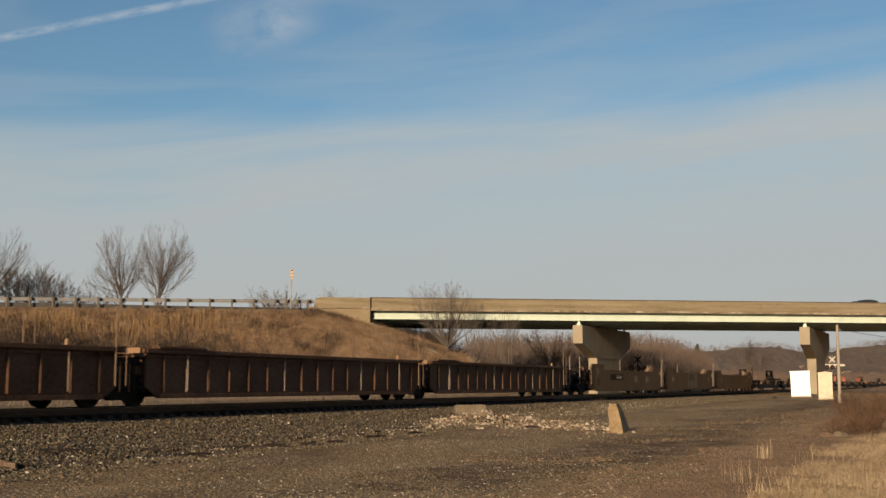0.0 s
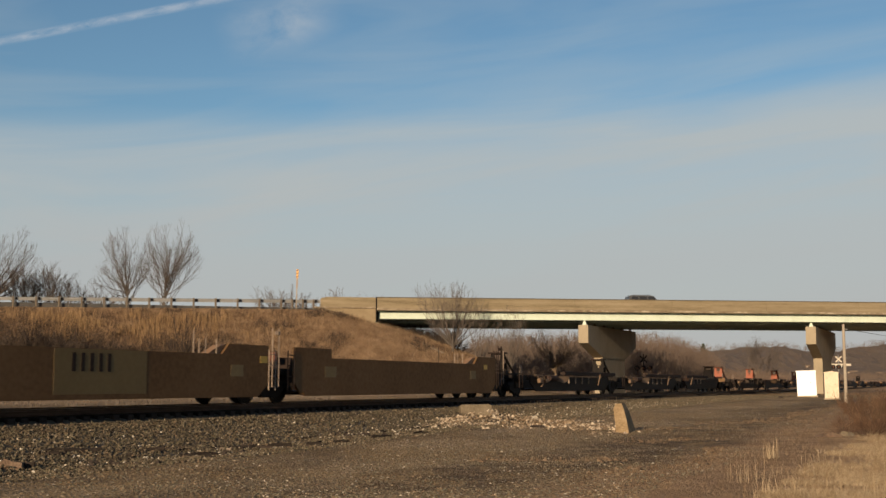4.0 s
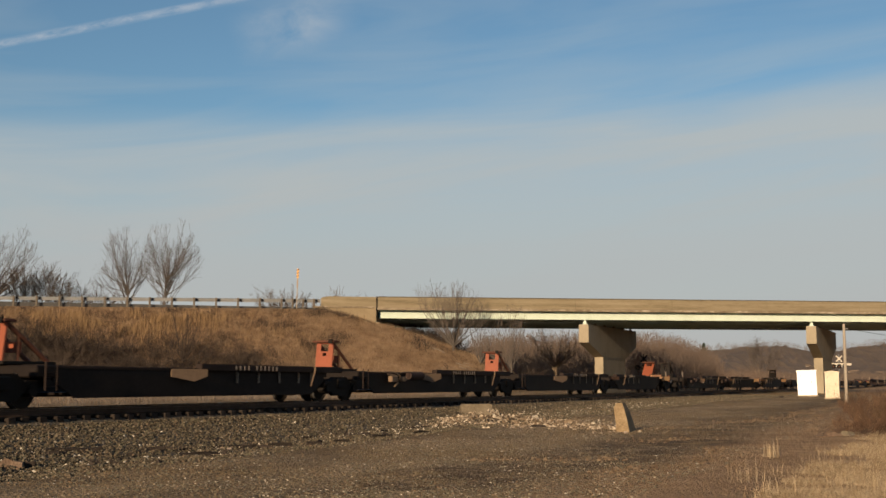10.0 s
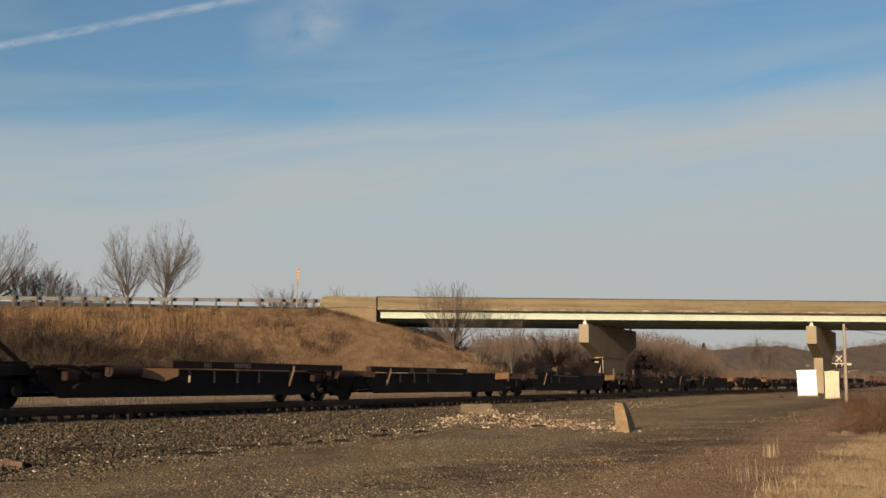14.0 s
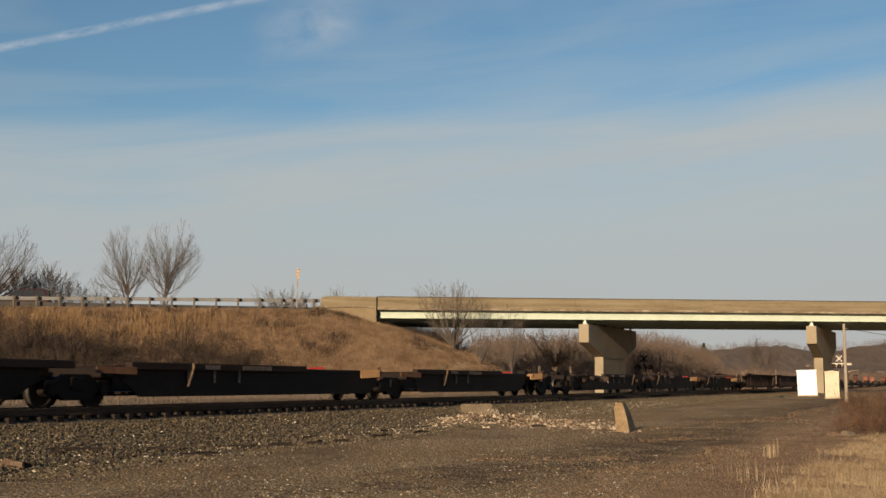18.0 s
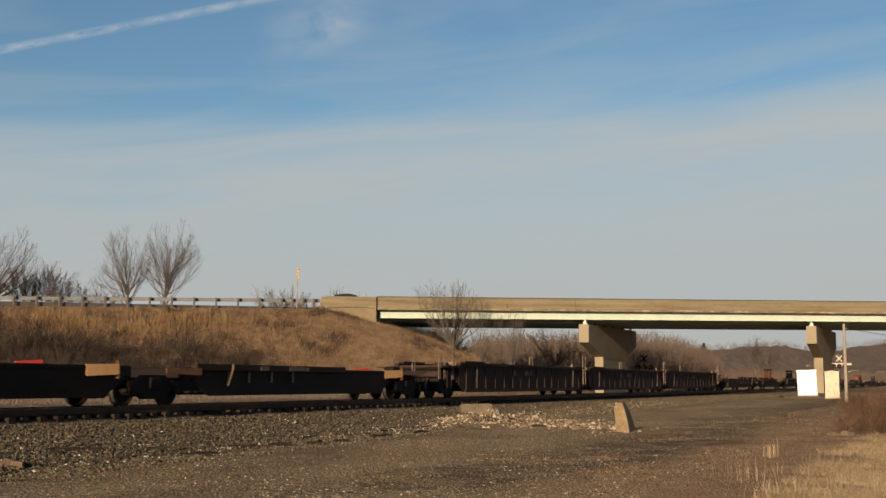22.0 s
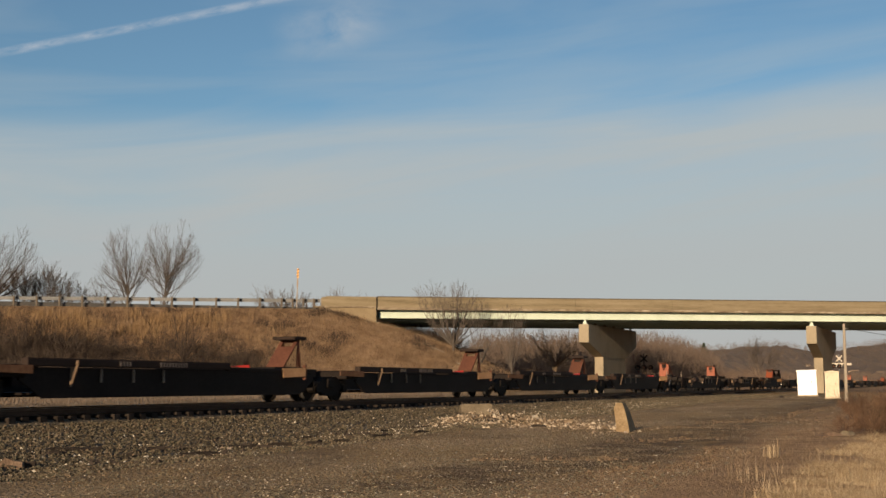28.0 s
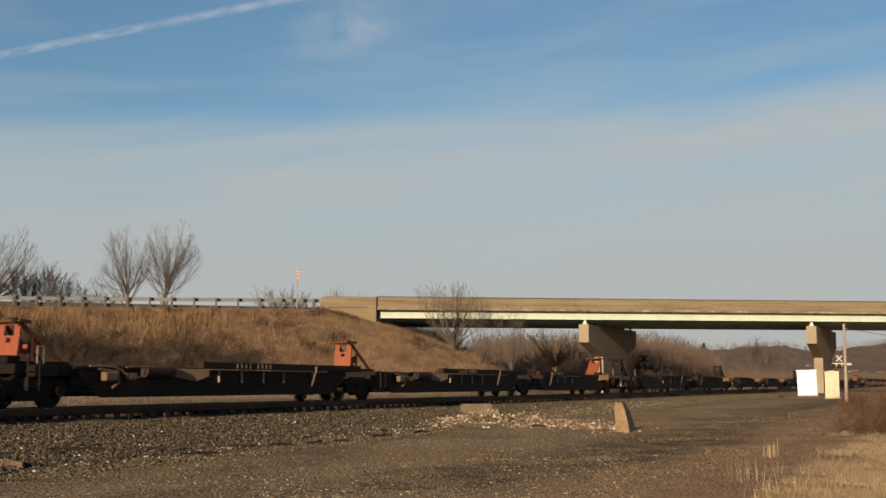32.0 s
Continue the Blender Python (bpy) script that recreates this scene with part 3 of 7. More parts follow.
def build_track():
    # ballast bed
    ls = np.concatenate([np.arange(-560, -20, 20.0), np.arange(-20, 120, 0.7), np.arange(120, 900, 12.0)])
    os_ = np.concatenate([np.linspace(-6.6, -1.55, 11), np.linspace(-1.2, 1.2, 5), np.linspace(1.55, 6.6, 22)])
    verts = []
    for l in ls:
        for o in os_:
            p = on_track(l / UNIT, o)
            z = float(bed_height(o))
            z += 0.03 * (random.random() - 0.5)
            verts.append((p.x, p.y, z))
    k = len(os_)
    faces = [(i * k + j, i * k + j + 1, (i + 1) * k + j + 1, (i + 1) * k + j) for i in range(len(ls) - 1) for j in range(k - 1)]
    me = mesh_of("ballast", verts, [f[::-1] for f in faces], M_BED)
    tagged(new("ballast", me), "grey crushed stone ballast bed under the track", "ballast", kind="structure")
    # loose stones on the near shoulder
    rng = np.random.RandomState(11)
    n = 85000
    l = 17 + 93 * rng.rand(n) ** 1.9
    o = 1.48 + 5.5 * rng.rand(n) ** 1.25
    p = np.array(TRACK_0)[None, :2] + np.outer(l, np.array(E_DIR)[:2]) + np.outer(o, np.array(N_DIR)[:2])
    z = bed_height(o) + 0.005 + 0.05 * rng.rand(n)
    g = ground_height(p[:, 0], p[:, 1])
    spots = np.column_stack([p, np.maximum(z, g + 0.01), 0.018 + 0.030 * rng.rand(n) ** 2])
    tagged(new("ballast_stones", rock_mesh("ballast_stones", spots, M_BALLAST)), "loose grey crushed stones on the ballast shoulder", "ballast", kind="stuff")
    # a few pale stones among them, and along the foot of the shoulder
    n = 900
    l, o = 16 + 60 * rng.rand(n) ** 1.4, np.where(rng.rand(n) < 0.5, rng.uniform(1.6, 5.2, n), 5.4 + 0.7 * rng.randn(n))
    p = np.array(TRACK_0)[None, :2] + np.outer(l, np.array(E_DIR)[:2]) + np.outer(o, np.array(N_DIR)[:2])
    spots = np.column_stack([p, np.maximum(bed_height(o), ground_height(p[:, 0], p[:, 1])) + 0.03, 0.016 + 0.032 * rng.rand(n) ** 3])
    tagged(new("pale_stones", rock_mesh("pale_stones", spots, M_PALE)), "scattered pale stones on the ballast shoulder", "stones", kind="stuff")
    # stones on the far shoulder
    n = 16000
    l, o = 15 + 100 * rng.rand(n) ** 1.3, -1.35 - 5.2 * rng.rand(n)
    p = np.array(TRACK_0)[None, :2] + np.outer(l, np.array(E_DIR)[:2]) + np.outer(o, np.array(N_DIR)[:2])
    spots = np.column_stack([p, np.maximum(bed_height(o), ground_height(p[:, 0], p[:, 1])) + 0.02, 0.02 + 0.04 * rng.rand(n) ** 2])
    tagged(new("ballast_stones", rock_mesh("ballast_stones", spots, M_BALLAST)), "loose crushed stones beyond the track", "ballast", kind="stuff")
    # rails
    prof = [(-0.07, -0.165), (0.07, -0.165), (0.07, -0.15), (0.012, -0.135), (0.012, -0.045), (0.036, -0.035), (0.036, -0.004), (-0.036, -0.004), (-0.036, -0.035), (-0.012, -0.045), (-0.012, -0.135), (-0.07, -0.15)]
    for side in (0.7525, -0.7525):
        m = pose(TRACK_0.x, TRACK_0.y, RAIL_Z, 0, 0, TRACK_RZ)
        rail = thing("rail", "long rusty steel rail on wooden ties", "rail", "rails of the track", m=m)
        bm = bmesh.new()
        a = [bm.verts.new((-560, x - side, z)) for x, z in prof]
        b = [bm.verts.new((900, x - side, z)) for x, z in prof]
        for i in range(len(a)):
            bm.faces.new((a[i], a[(i + 1) % len(a)], b[(i + 1) % len(a)], b[i]))
        bm.faces.new(a), bm.faces.new(b[::-1])
        part("rail_web", bm, M_RAIL, rail)
        part("rail_head", box(-560, 900, -side - 0.033, -side + 0.033, -0.0035, 0.0), M_RAILTOP, rail, "polished running surface")
    # ties, one by one where the camera sees their ends
    tie_bm = box(-0.115, 0.115, -1.3, 1.3, -0.18, 0.0, 0.012)
    me = bpy.data.meshes.new("tie")
    tie_bm.to_mesh(me)
    tie_bm.free()
    me.materials.append(M_TIE)
    for i in range(240):
        l = 15 + i * 0.5
        p = on_track(l / UNIT, random.uniform(-0.04, 0.04), RAIL_Z - 0.165 - random.uniform(0, 0.01))
        t = new("tie", me)
        t.matrix_world = pose(p.x, p.y, p.z, 0, 0, TRACK_RZ + random.uniform(-1, 1))
        tagged(t, "dark creosoted wooden railway tie in ballast", "tie", "ties of the track")


build_track()


# ---- bridge ----
def build_bridge():
    m = pose(B_0.x, B_0.y, 0, 0, 0, B_RZ)
    br = thing("road_bridge", "concrete and pale green steel girder road bridge over the railway", "bridge", m=m)
    br["kind"] = "structure"
    A1 = 92.0
    part("deck", box(-0.0, A1, 0.15, DECK_W - 0.15, FASCIA_Z - 0.06, ROAD_Z - 0.02), M_CONC, br)
    part("road_surface", box(0.02, A1, 0.5, DECK_W - 0.5, ROAD_Z - 0.016, ROAD_Z), M_ASPHALT, br)
    # parapets in cast lengths with open joints
    for y0, y1 in ((0.0, 0.32), (DECK_W - 0.32, DECK_W)):
        a, k = 0.03, 0
        for ln in [18.2] + [9.2] * 8:
            bm = bmesh.new()
            add_prism(bm, [(a, FASCIA_Z + 0.10), (a + ln - 0.014, FASCIA_Z + 0.10), (a + ln - 0.014, PARAPET_Z), (a, PARAPET_Z)], y0, y1)
            part("parapet", bm, M_PARAPET, br)
            a += ln
    for y0, y1 in ((-0.015, 0.335), (DECK_W - 0.335, DECK_W + 0.015)):
        part("coping", box(0.03, A1, y0, y1, PARAPET_Z - 0.02, PARAPET_Z + 0.055), M_STAIN, br, "stained coping edge")
    part("fascia_ledge", box(0.03, A1, -0.12, 0.4, FASCIA_Z - 0.08, FASCIA_Z + 0.10, 0.02), M_LEDGE, br, "pale spalled concrete ledge")
    part("fascia_ledge", box(0.03, A1, DECK_W - 0.4, DECK_W + 0.12, FASCIA_Z - 0.08, FASCIA_Z + 0.10), M_PIER, br)
    # girders: web, flanges and stiffeners
    for i in range(6):
        y = 0.55 + i * (DECK_W - 1.1) / 5
        zb = EDGE_GIRDER_Z if i == 0 else GIRDER_Z
        g = part("girder", box(0.25, A1, y - 0.012, y + 0.012, zb + 0.02, FASCIA_Z - 0.07), M_GIRDER, br, "pale green painted steel girder")
        part("flange", box(0.25, A1, y - 0.2, y + 0.2, zb, zb + 0.03), M_GIRDER, g)
        part("flange", box(0.25, A1, y - 0.16, y + 0.16, FASCIA_Z - 0.10, FASCIA_Z - 0.07), M_GIRDER, g)
    for a in np.arange(2.0, 88, 5.7):
        for i in range(5):
            y = 0.55 + i * (DECK_W - 1.1) / 5
            part("cross_frame", box(a, a + 0.1, y + 0.02, y + (DECK_W - 1.1) / 5 - 0.02, GIRDER_Z + 0.25, GIRDER_Z + 0.5), M_GIRDER, br)
    part("expansion_joint", box(-0.06, 0.02, -0.08, 0.3, GIRDER_Z, PARAPET_Z + 0.01), M_BLACK, br)
    # abutment with wing wall and end post
    ab = thing("abutment", "weathered concrete bridge abutment with wing wall in the bank", "abutment", kind="structure", m=m)
    part("seat", box(-1.0, 0.2, 0.1, DECK_W - 0.1, 4.0, GIRDER_Z - 0.15), M_PIER, ab)
    part("backwall", box(-1.0, -0.07, 0.05, DECK_W - 0.05, GIRDER_Z - 0.15, FASCIA_Z), M_PIER, ab)
    part("wing_wall", box(-5.2, -0.07, 0.02, 0.40, 5.0, FASCIA_Z + 0.10), M_CONC, ab)
    part("wing_ledge", box(-5.2, -0.07, -0.08, 0.40, FASCIA_Z + 0.10, FASCIA_Z + 0.22), M_LEDGE, ab)
    part("wing_parapet", prism([(-5.0, FASCIA_Z + 0.22), (-0.07, FASCIA_Z + 0.22), (-0.07, PARAPET_Z), (-4.4, PARAPET_Z + 0.02), (-5.0, PARAPET_Z - 0.12)], 0.0, 0.32), M_PARAPET, ab)
    part("wing_wall", box(-5.2, -0.07, DECK_W - 0.4, DECK_W, 5.0, PARAPET_Z), M_CONC, ab)
    # road on the bank
    bm = bmesh.new()
    add_prism(bm, [(-170, ROAD_Z - 0.4), (0.0, ROAD_Z - 0.4), (0.0, ROAD_Z), (-4.0, ROAD_Z), (-36.0, ROAD_Z + 0.36), (-170, ROAD_Z + 0.36)], 0.75, DECK_W - 0.75)
    add_box(bm, 92.0, 230, 0.6, DECK_W - 0.6, ROAD_Z - 0.3, ROAD_Z)
    rd = part("road", bm, M_ASPHALT, None)
    rd.matrix_world = m
    tagged(rd, "grey asphalt road on top of the bank", "road", kind="structure")


def build_pier(base, ground):
    """Hammerhead pier, set along the track."""
    p = thing("bridge_pier", "hammerhead concrete bridge pier beside the railway", "pier", "piers of the bridge", m=pose(base.x, base.y, 0, 0, 0, TRACK_RZ))
    hw, ln = 0.46, 16.4
    part("cap", prism([(0, 5.25), (4.6, 4.0), (12.2, 4.0), (ln, 5.25), (ln, 6.9), (0, 6.9)], -hw, hw), M_PIER, p)
    bm = bmesh.new()
    prof = [(4.6, -0.42), (4.6, 0.42), (12.2, 0.42), (12.2, -0.42)]
    a = [bm.verts.new((x, y, ground - 0.6)) for x, y in prof]
    b = [bm.verts.new((x, y, 4.0)) for x, y in prof]
    for i in range(4):
        bm.faces.new((a[i], a[(i + 1) % 4], b[(i + 1) % 4], b[i]))
    bm.faces.new(a[::-1]), bm.faces.new(b)
    part("column", bm, M_PIER, p)
    for i in range(6):
        x = 0.5 + i * (ln - 1.1) / 5
        top = EDGE_GIRDER_Z if i == 0 else GIRDER_Z
        bm = bmesh.new()
        rings = [[bm.verts.new((x + u * w, v * w, z)) for u, v in ((-1, -1), (1, -1), (1, 1), (-1, 1))] for w, z in ((0.21, 6.9), (0.19, 6.95), (0.08, top - 0.06), (0.09, top))]
        for r0, r1 in zip(rings, rings[1:]):
            for k in range(4):
                bm.faces.new((r0[k], r0[(k + 1) % 4], r1[(k + 1) % 4], r1[k]))
        bm.faces.new(rings[0][::-1]), bm.faces.new(rings[-1])
        part("bearing", bm, M_PIER if i else M_GIRDER, p, "" if i else "pale green tapered bearing")



build_bridge()
build_pier(Vector((12.86, 108.0, 0)), 0.5)
build_pier(Vector((34.7, 111.3, 0)), 0.5)


def build_guardrail():
    prof = [(0.0, 0.0), (0.04, 0.04), (0.04, 0.10), (0.0, 0.14), (0.0, 0.17), (0.04, 0.21), (0.04, 0.27), (0.0, 0.31)]
    for o in (0.25, DECK_W - 0.3):
        m = pose(*on_bridge(-5.0, o, 0), 0, 0, B_RZ)
        gr = thing("guardrail", "weathered galvanised guardrail on posts along the road", "guardrail", "guardrails of the road", m=m)
        me_p = bpy.data.meshes.new("post")
        bm = box(-0.08, 0.08, -0.1, 0.1, ROAD_Z - 0.6, ROAD_Z + 0.78, 0.01)
        bm.to_mesh(me_p)
        bm.free()
        me_p.materials.append(M_POST)
        # black blocks set to the right of the posts paint in the spacers' shade
        me_b = bpy.data.meshes.new("spacer_block_shade")
        bm = box(-0.06, 0.06, -0.16, 0.0, ROAD_Z + 0.54, ROAD_Z + 0.74, 0.01)
        bm.to_mesh(me_b)
        bm.free()
        me_b.materials.append(M_BLACK)
        x, i = -0.6, 0
        while x > -75:
            q = new("post", me_p)
            q.parent, q.location = gr, (x, 0, 0)
            s = new("spacer_block_shade", me_b)
            s.parent, s.location = gr, (x + 0.2, 0.28 if o < 5 else -0.12, 0)
            x -= 1.905 * (0.5 if i < 3 else 1)
            i += 1
        for j in range(10):
            bm = bmesh.new()
            x0, x1 = -7.6 * (j + 1), -7.6 * j - 0.02
            sgn = 1 if o < 5 else -1
            yb = 0.30 * sgn
            rows = [[bm.verts.new((xx, yb + sgn * d, ROAD_Z + 0.45 + h)) for d, h in prof] for xx in (x0, x1)]
            rows += [[bm.verts.new((xx, yb + sgn * (d + 0.006), ROAD_Z + 0.45 + h)) for d, h in prof] for xx in (x0, x1)]
            for k in range(len(prof) - 1):
                bm.faces.new((rows[0][k], rows[1][k], rows[1][k + 1], rows[0][k + 1]))
                bm.faces.new((rows[2][k], rows[2][k + 1], rows[3][k + 1], rows[3][k]))
            part("rail_beam", bm, M_GALV, gr, "corrugated steel beam")


build_guardrail()


# ---- train ----
def build_wheelset():
    r = 0.42
    bm = bmesh.new()
    for s in (1, -1):
        prof = [(0.10, 0.86), (0.13, 0.80), (0.34, 0.775), (0.37, 0.81), (r, 0.81), (r + 0.004, 0.72), (r + 0.028, 0.705), (r + 0.028, 0.68), (0.37, 0.68), (0.30, 0.72), (0.14, 0.70), (0.10, 0.66)]
        n = 28
        rings = [[bm.verts.new((q * math.cos(2 * math.pi * i / n), y * s, q * math.sin(2 * math.pi * i / n))) for i in range(n)] for q, y in prof]
        for a, b in zip(rings, rings[1:]):
            for i in range(n):
                bm.faces.new((a[i], a[(i + 1) % n], b[(i + 1) % n], b[i]))
        bm.faces.new(rings[0]), bm.faces.new(rings[-1][::-1])
    add_tube(bm, (0, -0.98, 0), (0, 0.98, 0), 0.085, 0.085, 12)
    me = bpy.data.meshes.new("wheelset")
    bmesh.ops.recalc_face_normals(bm, faces=bm.faces)
    bm.to_mesh(me)
    bm.free()
    me.materials.append(M_WHEEL), me.materials.append(M_TREAD)
    for p in me.polygons:
        if abs(Vector((p.center.x, 0, p.center.z)).length - r) < 0.02 and abs(p.normal.y) < 0.5:
            p.material_index = 1
    return me


def finish(bm, name, mat):
    me = bpy.data.meshes.new(name)
    bmesh.ops.recalc_face_normals(bm, faces=bm.faces)
    bm.to_mesh(me)
    bm.free()
    me.materials.append(mat)
    return me


WHEELSET = build_wheelset()
_fr = [(-1.12, 0.36), (-1.08, 0.58), (-0.72, 0.60), (-0.42, 0.80), (0.42, 0.80), (0.72, 0.60), (1.08, 0.58), (1.12, 0.36), (0.98, 0.34), (0.92, 0.44), (0.78, 0.44), (0.42, 0.18), (-0.42, 0.18), (-0.78, 0.44), (-0.92, 0.44), (-0.98, 0.34)]


def side_frame_mesh():
    """Cast side frame with its spring nest and two bearing housings."""
    bm = prism(_fr, -0.08, 0.08)
    for x in (-0.15, 0.0, 0.15):
        for k in range(4):
            add_tube(bm, (x, 0, 0.24 + k * 0.07), (x, 0, 0.28 + k * 0.07), 0.068, 0.068, 8)
    for x in (-0.89, 0.89):
        add_tube(bm, (x, -0.16, 0.42), (x, 0.16, 0.42), 0.145, 0.145, 12)
        add_box(bm, x - 0.2, x + 0.2, -0.11, 0.11, 0.50, 0.66, 0.02)
    return finish(bm, "side_frame", M_BLACK)


def bolster_mesh():
    """Bolster, centre plate and the brake beams before the wheels."""
    bm = box(-0.22, 0.22, -1.15, 1.15, 0.42, 0.74, 0.03)
    add_box(bm, -0.66, 0.66, -0.60, 0.60, 0.40, 0.66, 0.02)
    add_tube(bm, (0, 0, 0.66), (0, 0, 0.86), 0.24, 0.24, 12)
    for x in (-0.42, 0.42):
        add_tube(bm, (x, -0.9, 0.36), (x, 0.9, 0.36), 0.05, 0.05, 8)
        for y in (-0.76, 0.76):
            add_box(bm, x - 0.07, x + 0.07, y - 0.06, y + 0.06, 0.24, 0.58, 0.01)
    return finish(bm, "bolster", M_BLACK)


SIDE_FRAME = side_frame_mesh()
BOLSTER = bolster_mesh()
WHEELS = []


def add_truck(unit, x, u0):
    t = part("truck", BOLSTER, M_BLACK, unit, "black cast steel railway truck")
    t.location = (x, 0, 0)
    for y in (-1.0, 1.0):
        f = part("side_frame", SIDE_FRAME, M_BLACK, t)
        f.location = (0, y, 0)
    for dx in (-0.89, 0.89):
        w = part("wheelset", WHEELSET, M_WHEEL, t, "steel wheels on an axle")
        w.location = (dx, 0, 0.42)
        WHEELS.append((w, dx, u0 + (x + dx) / UNIT))


def add_stand(unit, x, lean, mat, h=2.02):
    """Bulkhead stand on the centre of a platform. lean 1: upright panel before raking braces; -1: raking panel before upright posts."""
    w = 0.33
    st = part("bulkhead_stand", box(x - 0.12, x + 1.6 * lean if lean > 0 else x + 0.12, -w - 0.12, w + 0.12, 1.02, 1.10, 0.01) if lean > 0 else box(x - 1.6, x + 0.12, -w - 0.12, w + 0.12, 1.02, 1.10, 0.01), M_BLACK, unit, "tall steel bulkhead stand")
    foot, tilt = (x, 7.0) if lean > 0 else (x - 0.88, 45.0)
    ln = (h - 1.12) / math.cos(radians(tilt))
    bm = bmesh.new()
    # panel with an open head; the upright ones have two small cut-outs
    raking = ((-w, w, 0.0, 0.74), (-w, -0.2, 0.74, 0.92), (0.2, w, 0.74, 0.92), (-w, w, 0.92, 1.0))
    for y0, y1, z0, z1 in raking if lean < 0 else ((-w, w, 0.0, 0.48), (-w, -0.07, 0.48, 0.60), (0.07, w, 0.48, 0.60), (-w, w, 0.60, 0.66), (-w, -0.15, 0.66, 0.94), (0.15, w, 0.66, 0.94), (-w, w, 0.94, 1.0)):
        add_box(bm, foot - 0.03, foot + 0.03, y0, y1, 1.1 + z0 * ln, 1.1 + z1 * ln)
    bmesh.ops.rotate(bm, verts=bm.verts, cent=(foot, 0, 1.1), matrix=Matrix.Rotation(radians(tilt), 3, "Y"))
    part("panel", bm, mat, st, "painted panel with cut-outs")
    xt = foot + ln * math.sin(radians(tilt))
    bm = bmesh.new()
    for y in (-w + 0.04, w - 0.04):
        if lean > 0:
            add_box(bm, 0, 0.01, y - 0.03, y + 0.03, 0, 0.01)
            add_tube(bm, (xt, y, h - 0.03), (x + 1.5, y, 1.08), 0.06, 0.06, 6)
            add_tube(bm, (x + 0.5, y, 1.08), (x + 0.5, y, 1.70), 0.04, 0.04, 6)
        else:
            add_tube(bm, (xt + 0.02, y, h - 0.02), (x + 0.16, y, 1.08), 0.045, 0.045, 6)
            add_tube(bm, (xt + 0.02, y, h - 0.02), (x - 0.02, y, 1.08), 0.035, 0.035, 6)
    bmesh.ops.delete(bm, geom=[v for v in bm.verts if abs(v.co.x) < 0.02 and v.co.z < 0.05], context="VERTS")
    part("brace", bm, M_RUST if mat is not M_BLACK else M_BLACK, st)
    if lean < 0:
        part("web_plate", prism([(foot + 0.45, 1.12), (x, 1.12), (xt, h - 0.1), (xt - 0.12, h - 0.2)], w - 0.06, w - 0.03), mat, st)
    else:
        part("back_panel", box(x + 0.62 * lean - 0.02, x + 0.62 * lean + 0.02, -w + 0.06, w - 0.06, 1.3, 1.56), mat, st)
    part("top_bar", box(xt - (0.20 if lean > 0 else 0.42), xt + (0.20 if mat is not M_RUST else 0.34), -w - 0.10, w + 0.10, h - 0.02, h + (0.05 if mat is not M_RUST else 0.09), 0.015), M_DARKBROWN if mat is not M_ORANGE else M_RUST, st)
    part("top_hook", box(xt - 0.26, xt - 0.2, -w - 0.06, -w + 0.08, h - 0.06, h + 0.09), M_BLACK, st)


def well_sides(unit, x0, x1, z0, z1, half, slope, mat, name="side_sheet", th=0.06):
    for s in (-1, 1):
        part(name, prism([(x0 + slope, z0), (x1 - slope, z0), (x1, z0 + slope * 0.55), (x1, z1), (x0, z1), (x0, z0 + slope * 0.55)], s * half - th / 2, s * half + th / 2), mat, unit)


def end_gear(unit, xe, out):
    """Coupler and air hose at a car's end; out is 1 at the rear, -1 at the front."""
    c = part("coupler", box(min(xe, xe + out * 0.75), max(xe, xe + out * 0.75), -0.12, 0.12, 0.72, 0.98, 0.03), M_BLACK, unit)
    part("coupler_head", box(xe + out * 0.72 - 0.16, xe + out * 0.72 + 0.16, -0.2, 0.2, 0.68, 1.02, 0.05), M_DARKBROWN, c)
    part("air_hose", pipe([(xe, -0.4, 0.85), (xe + out * 0.25, -0.42, 0.62), (xe + out * 0.5, -0.36, 0.5), (xe + out * 0.7, -0.25, 0.55)], 0.025), M_BLACK, unit)


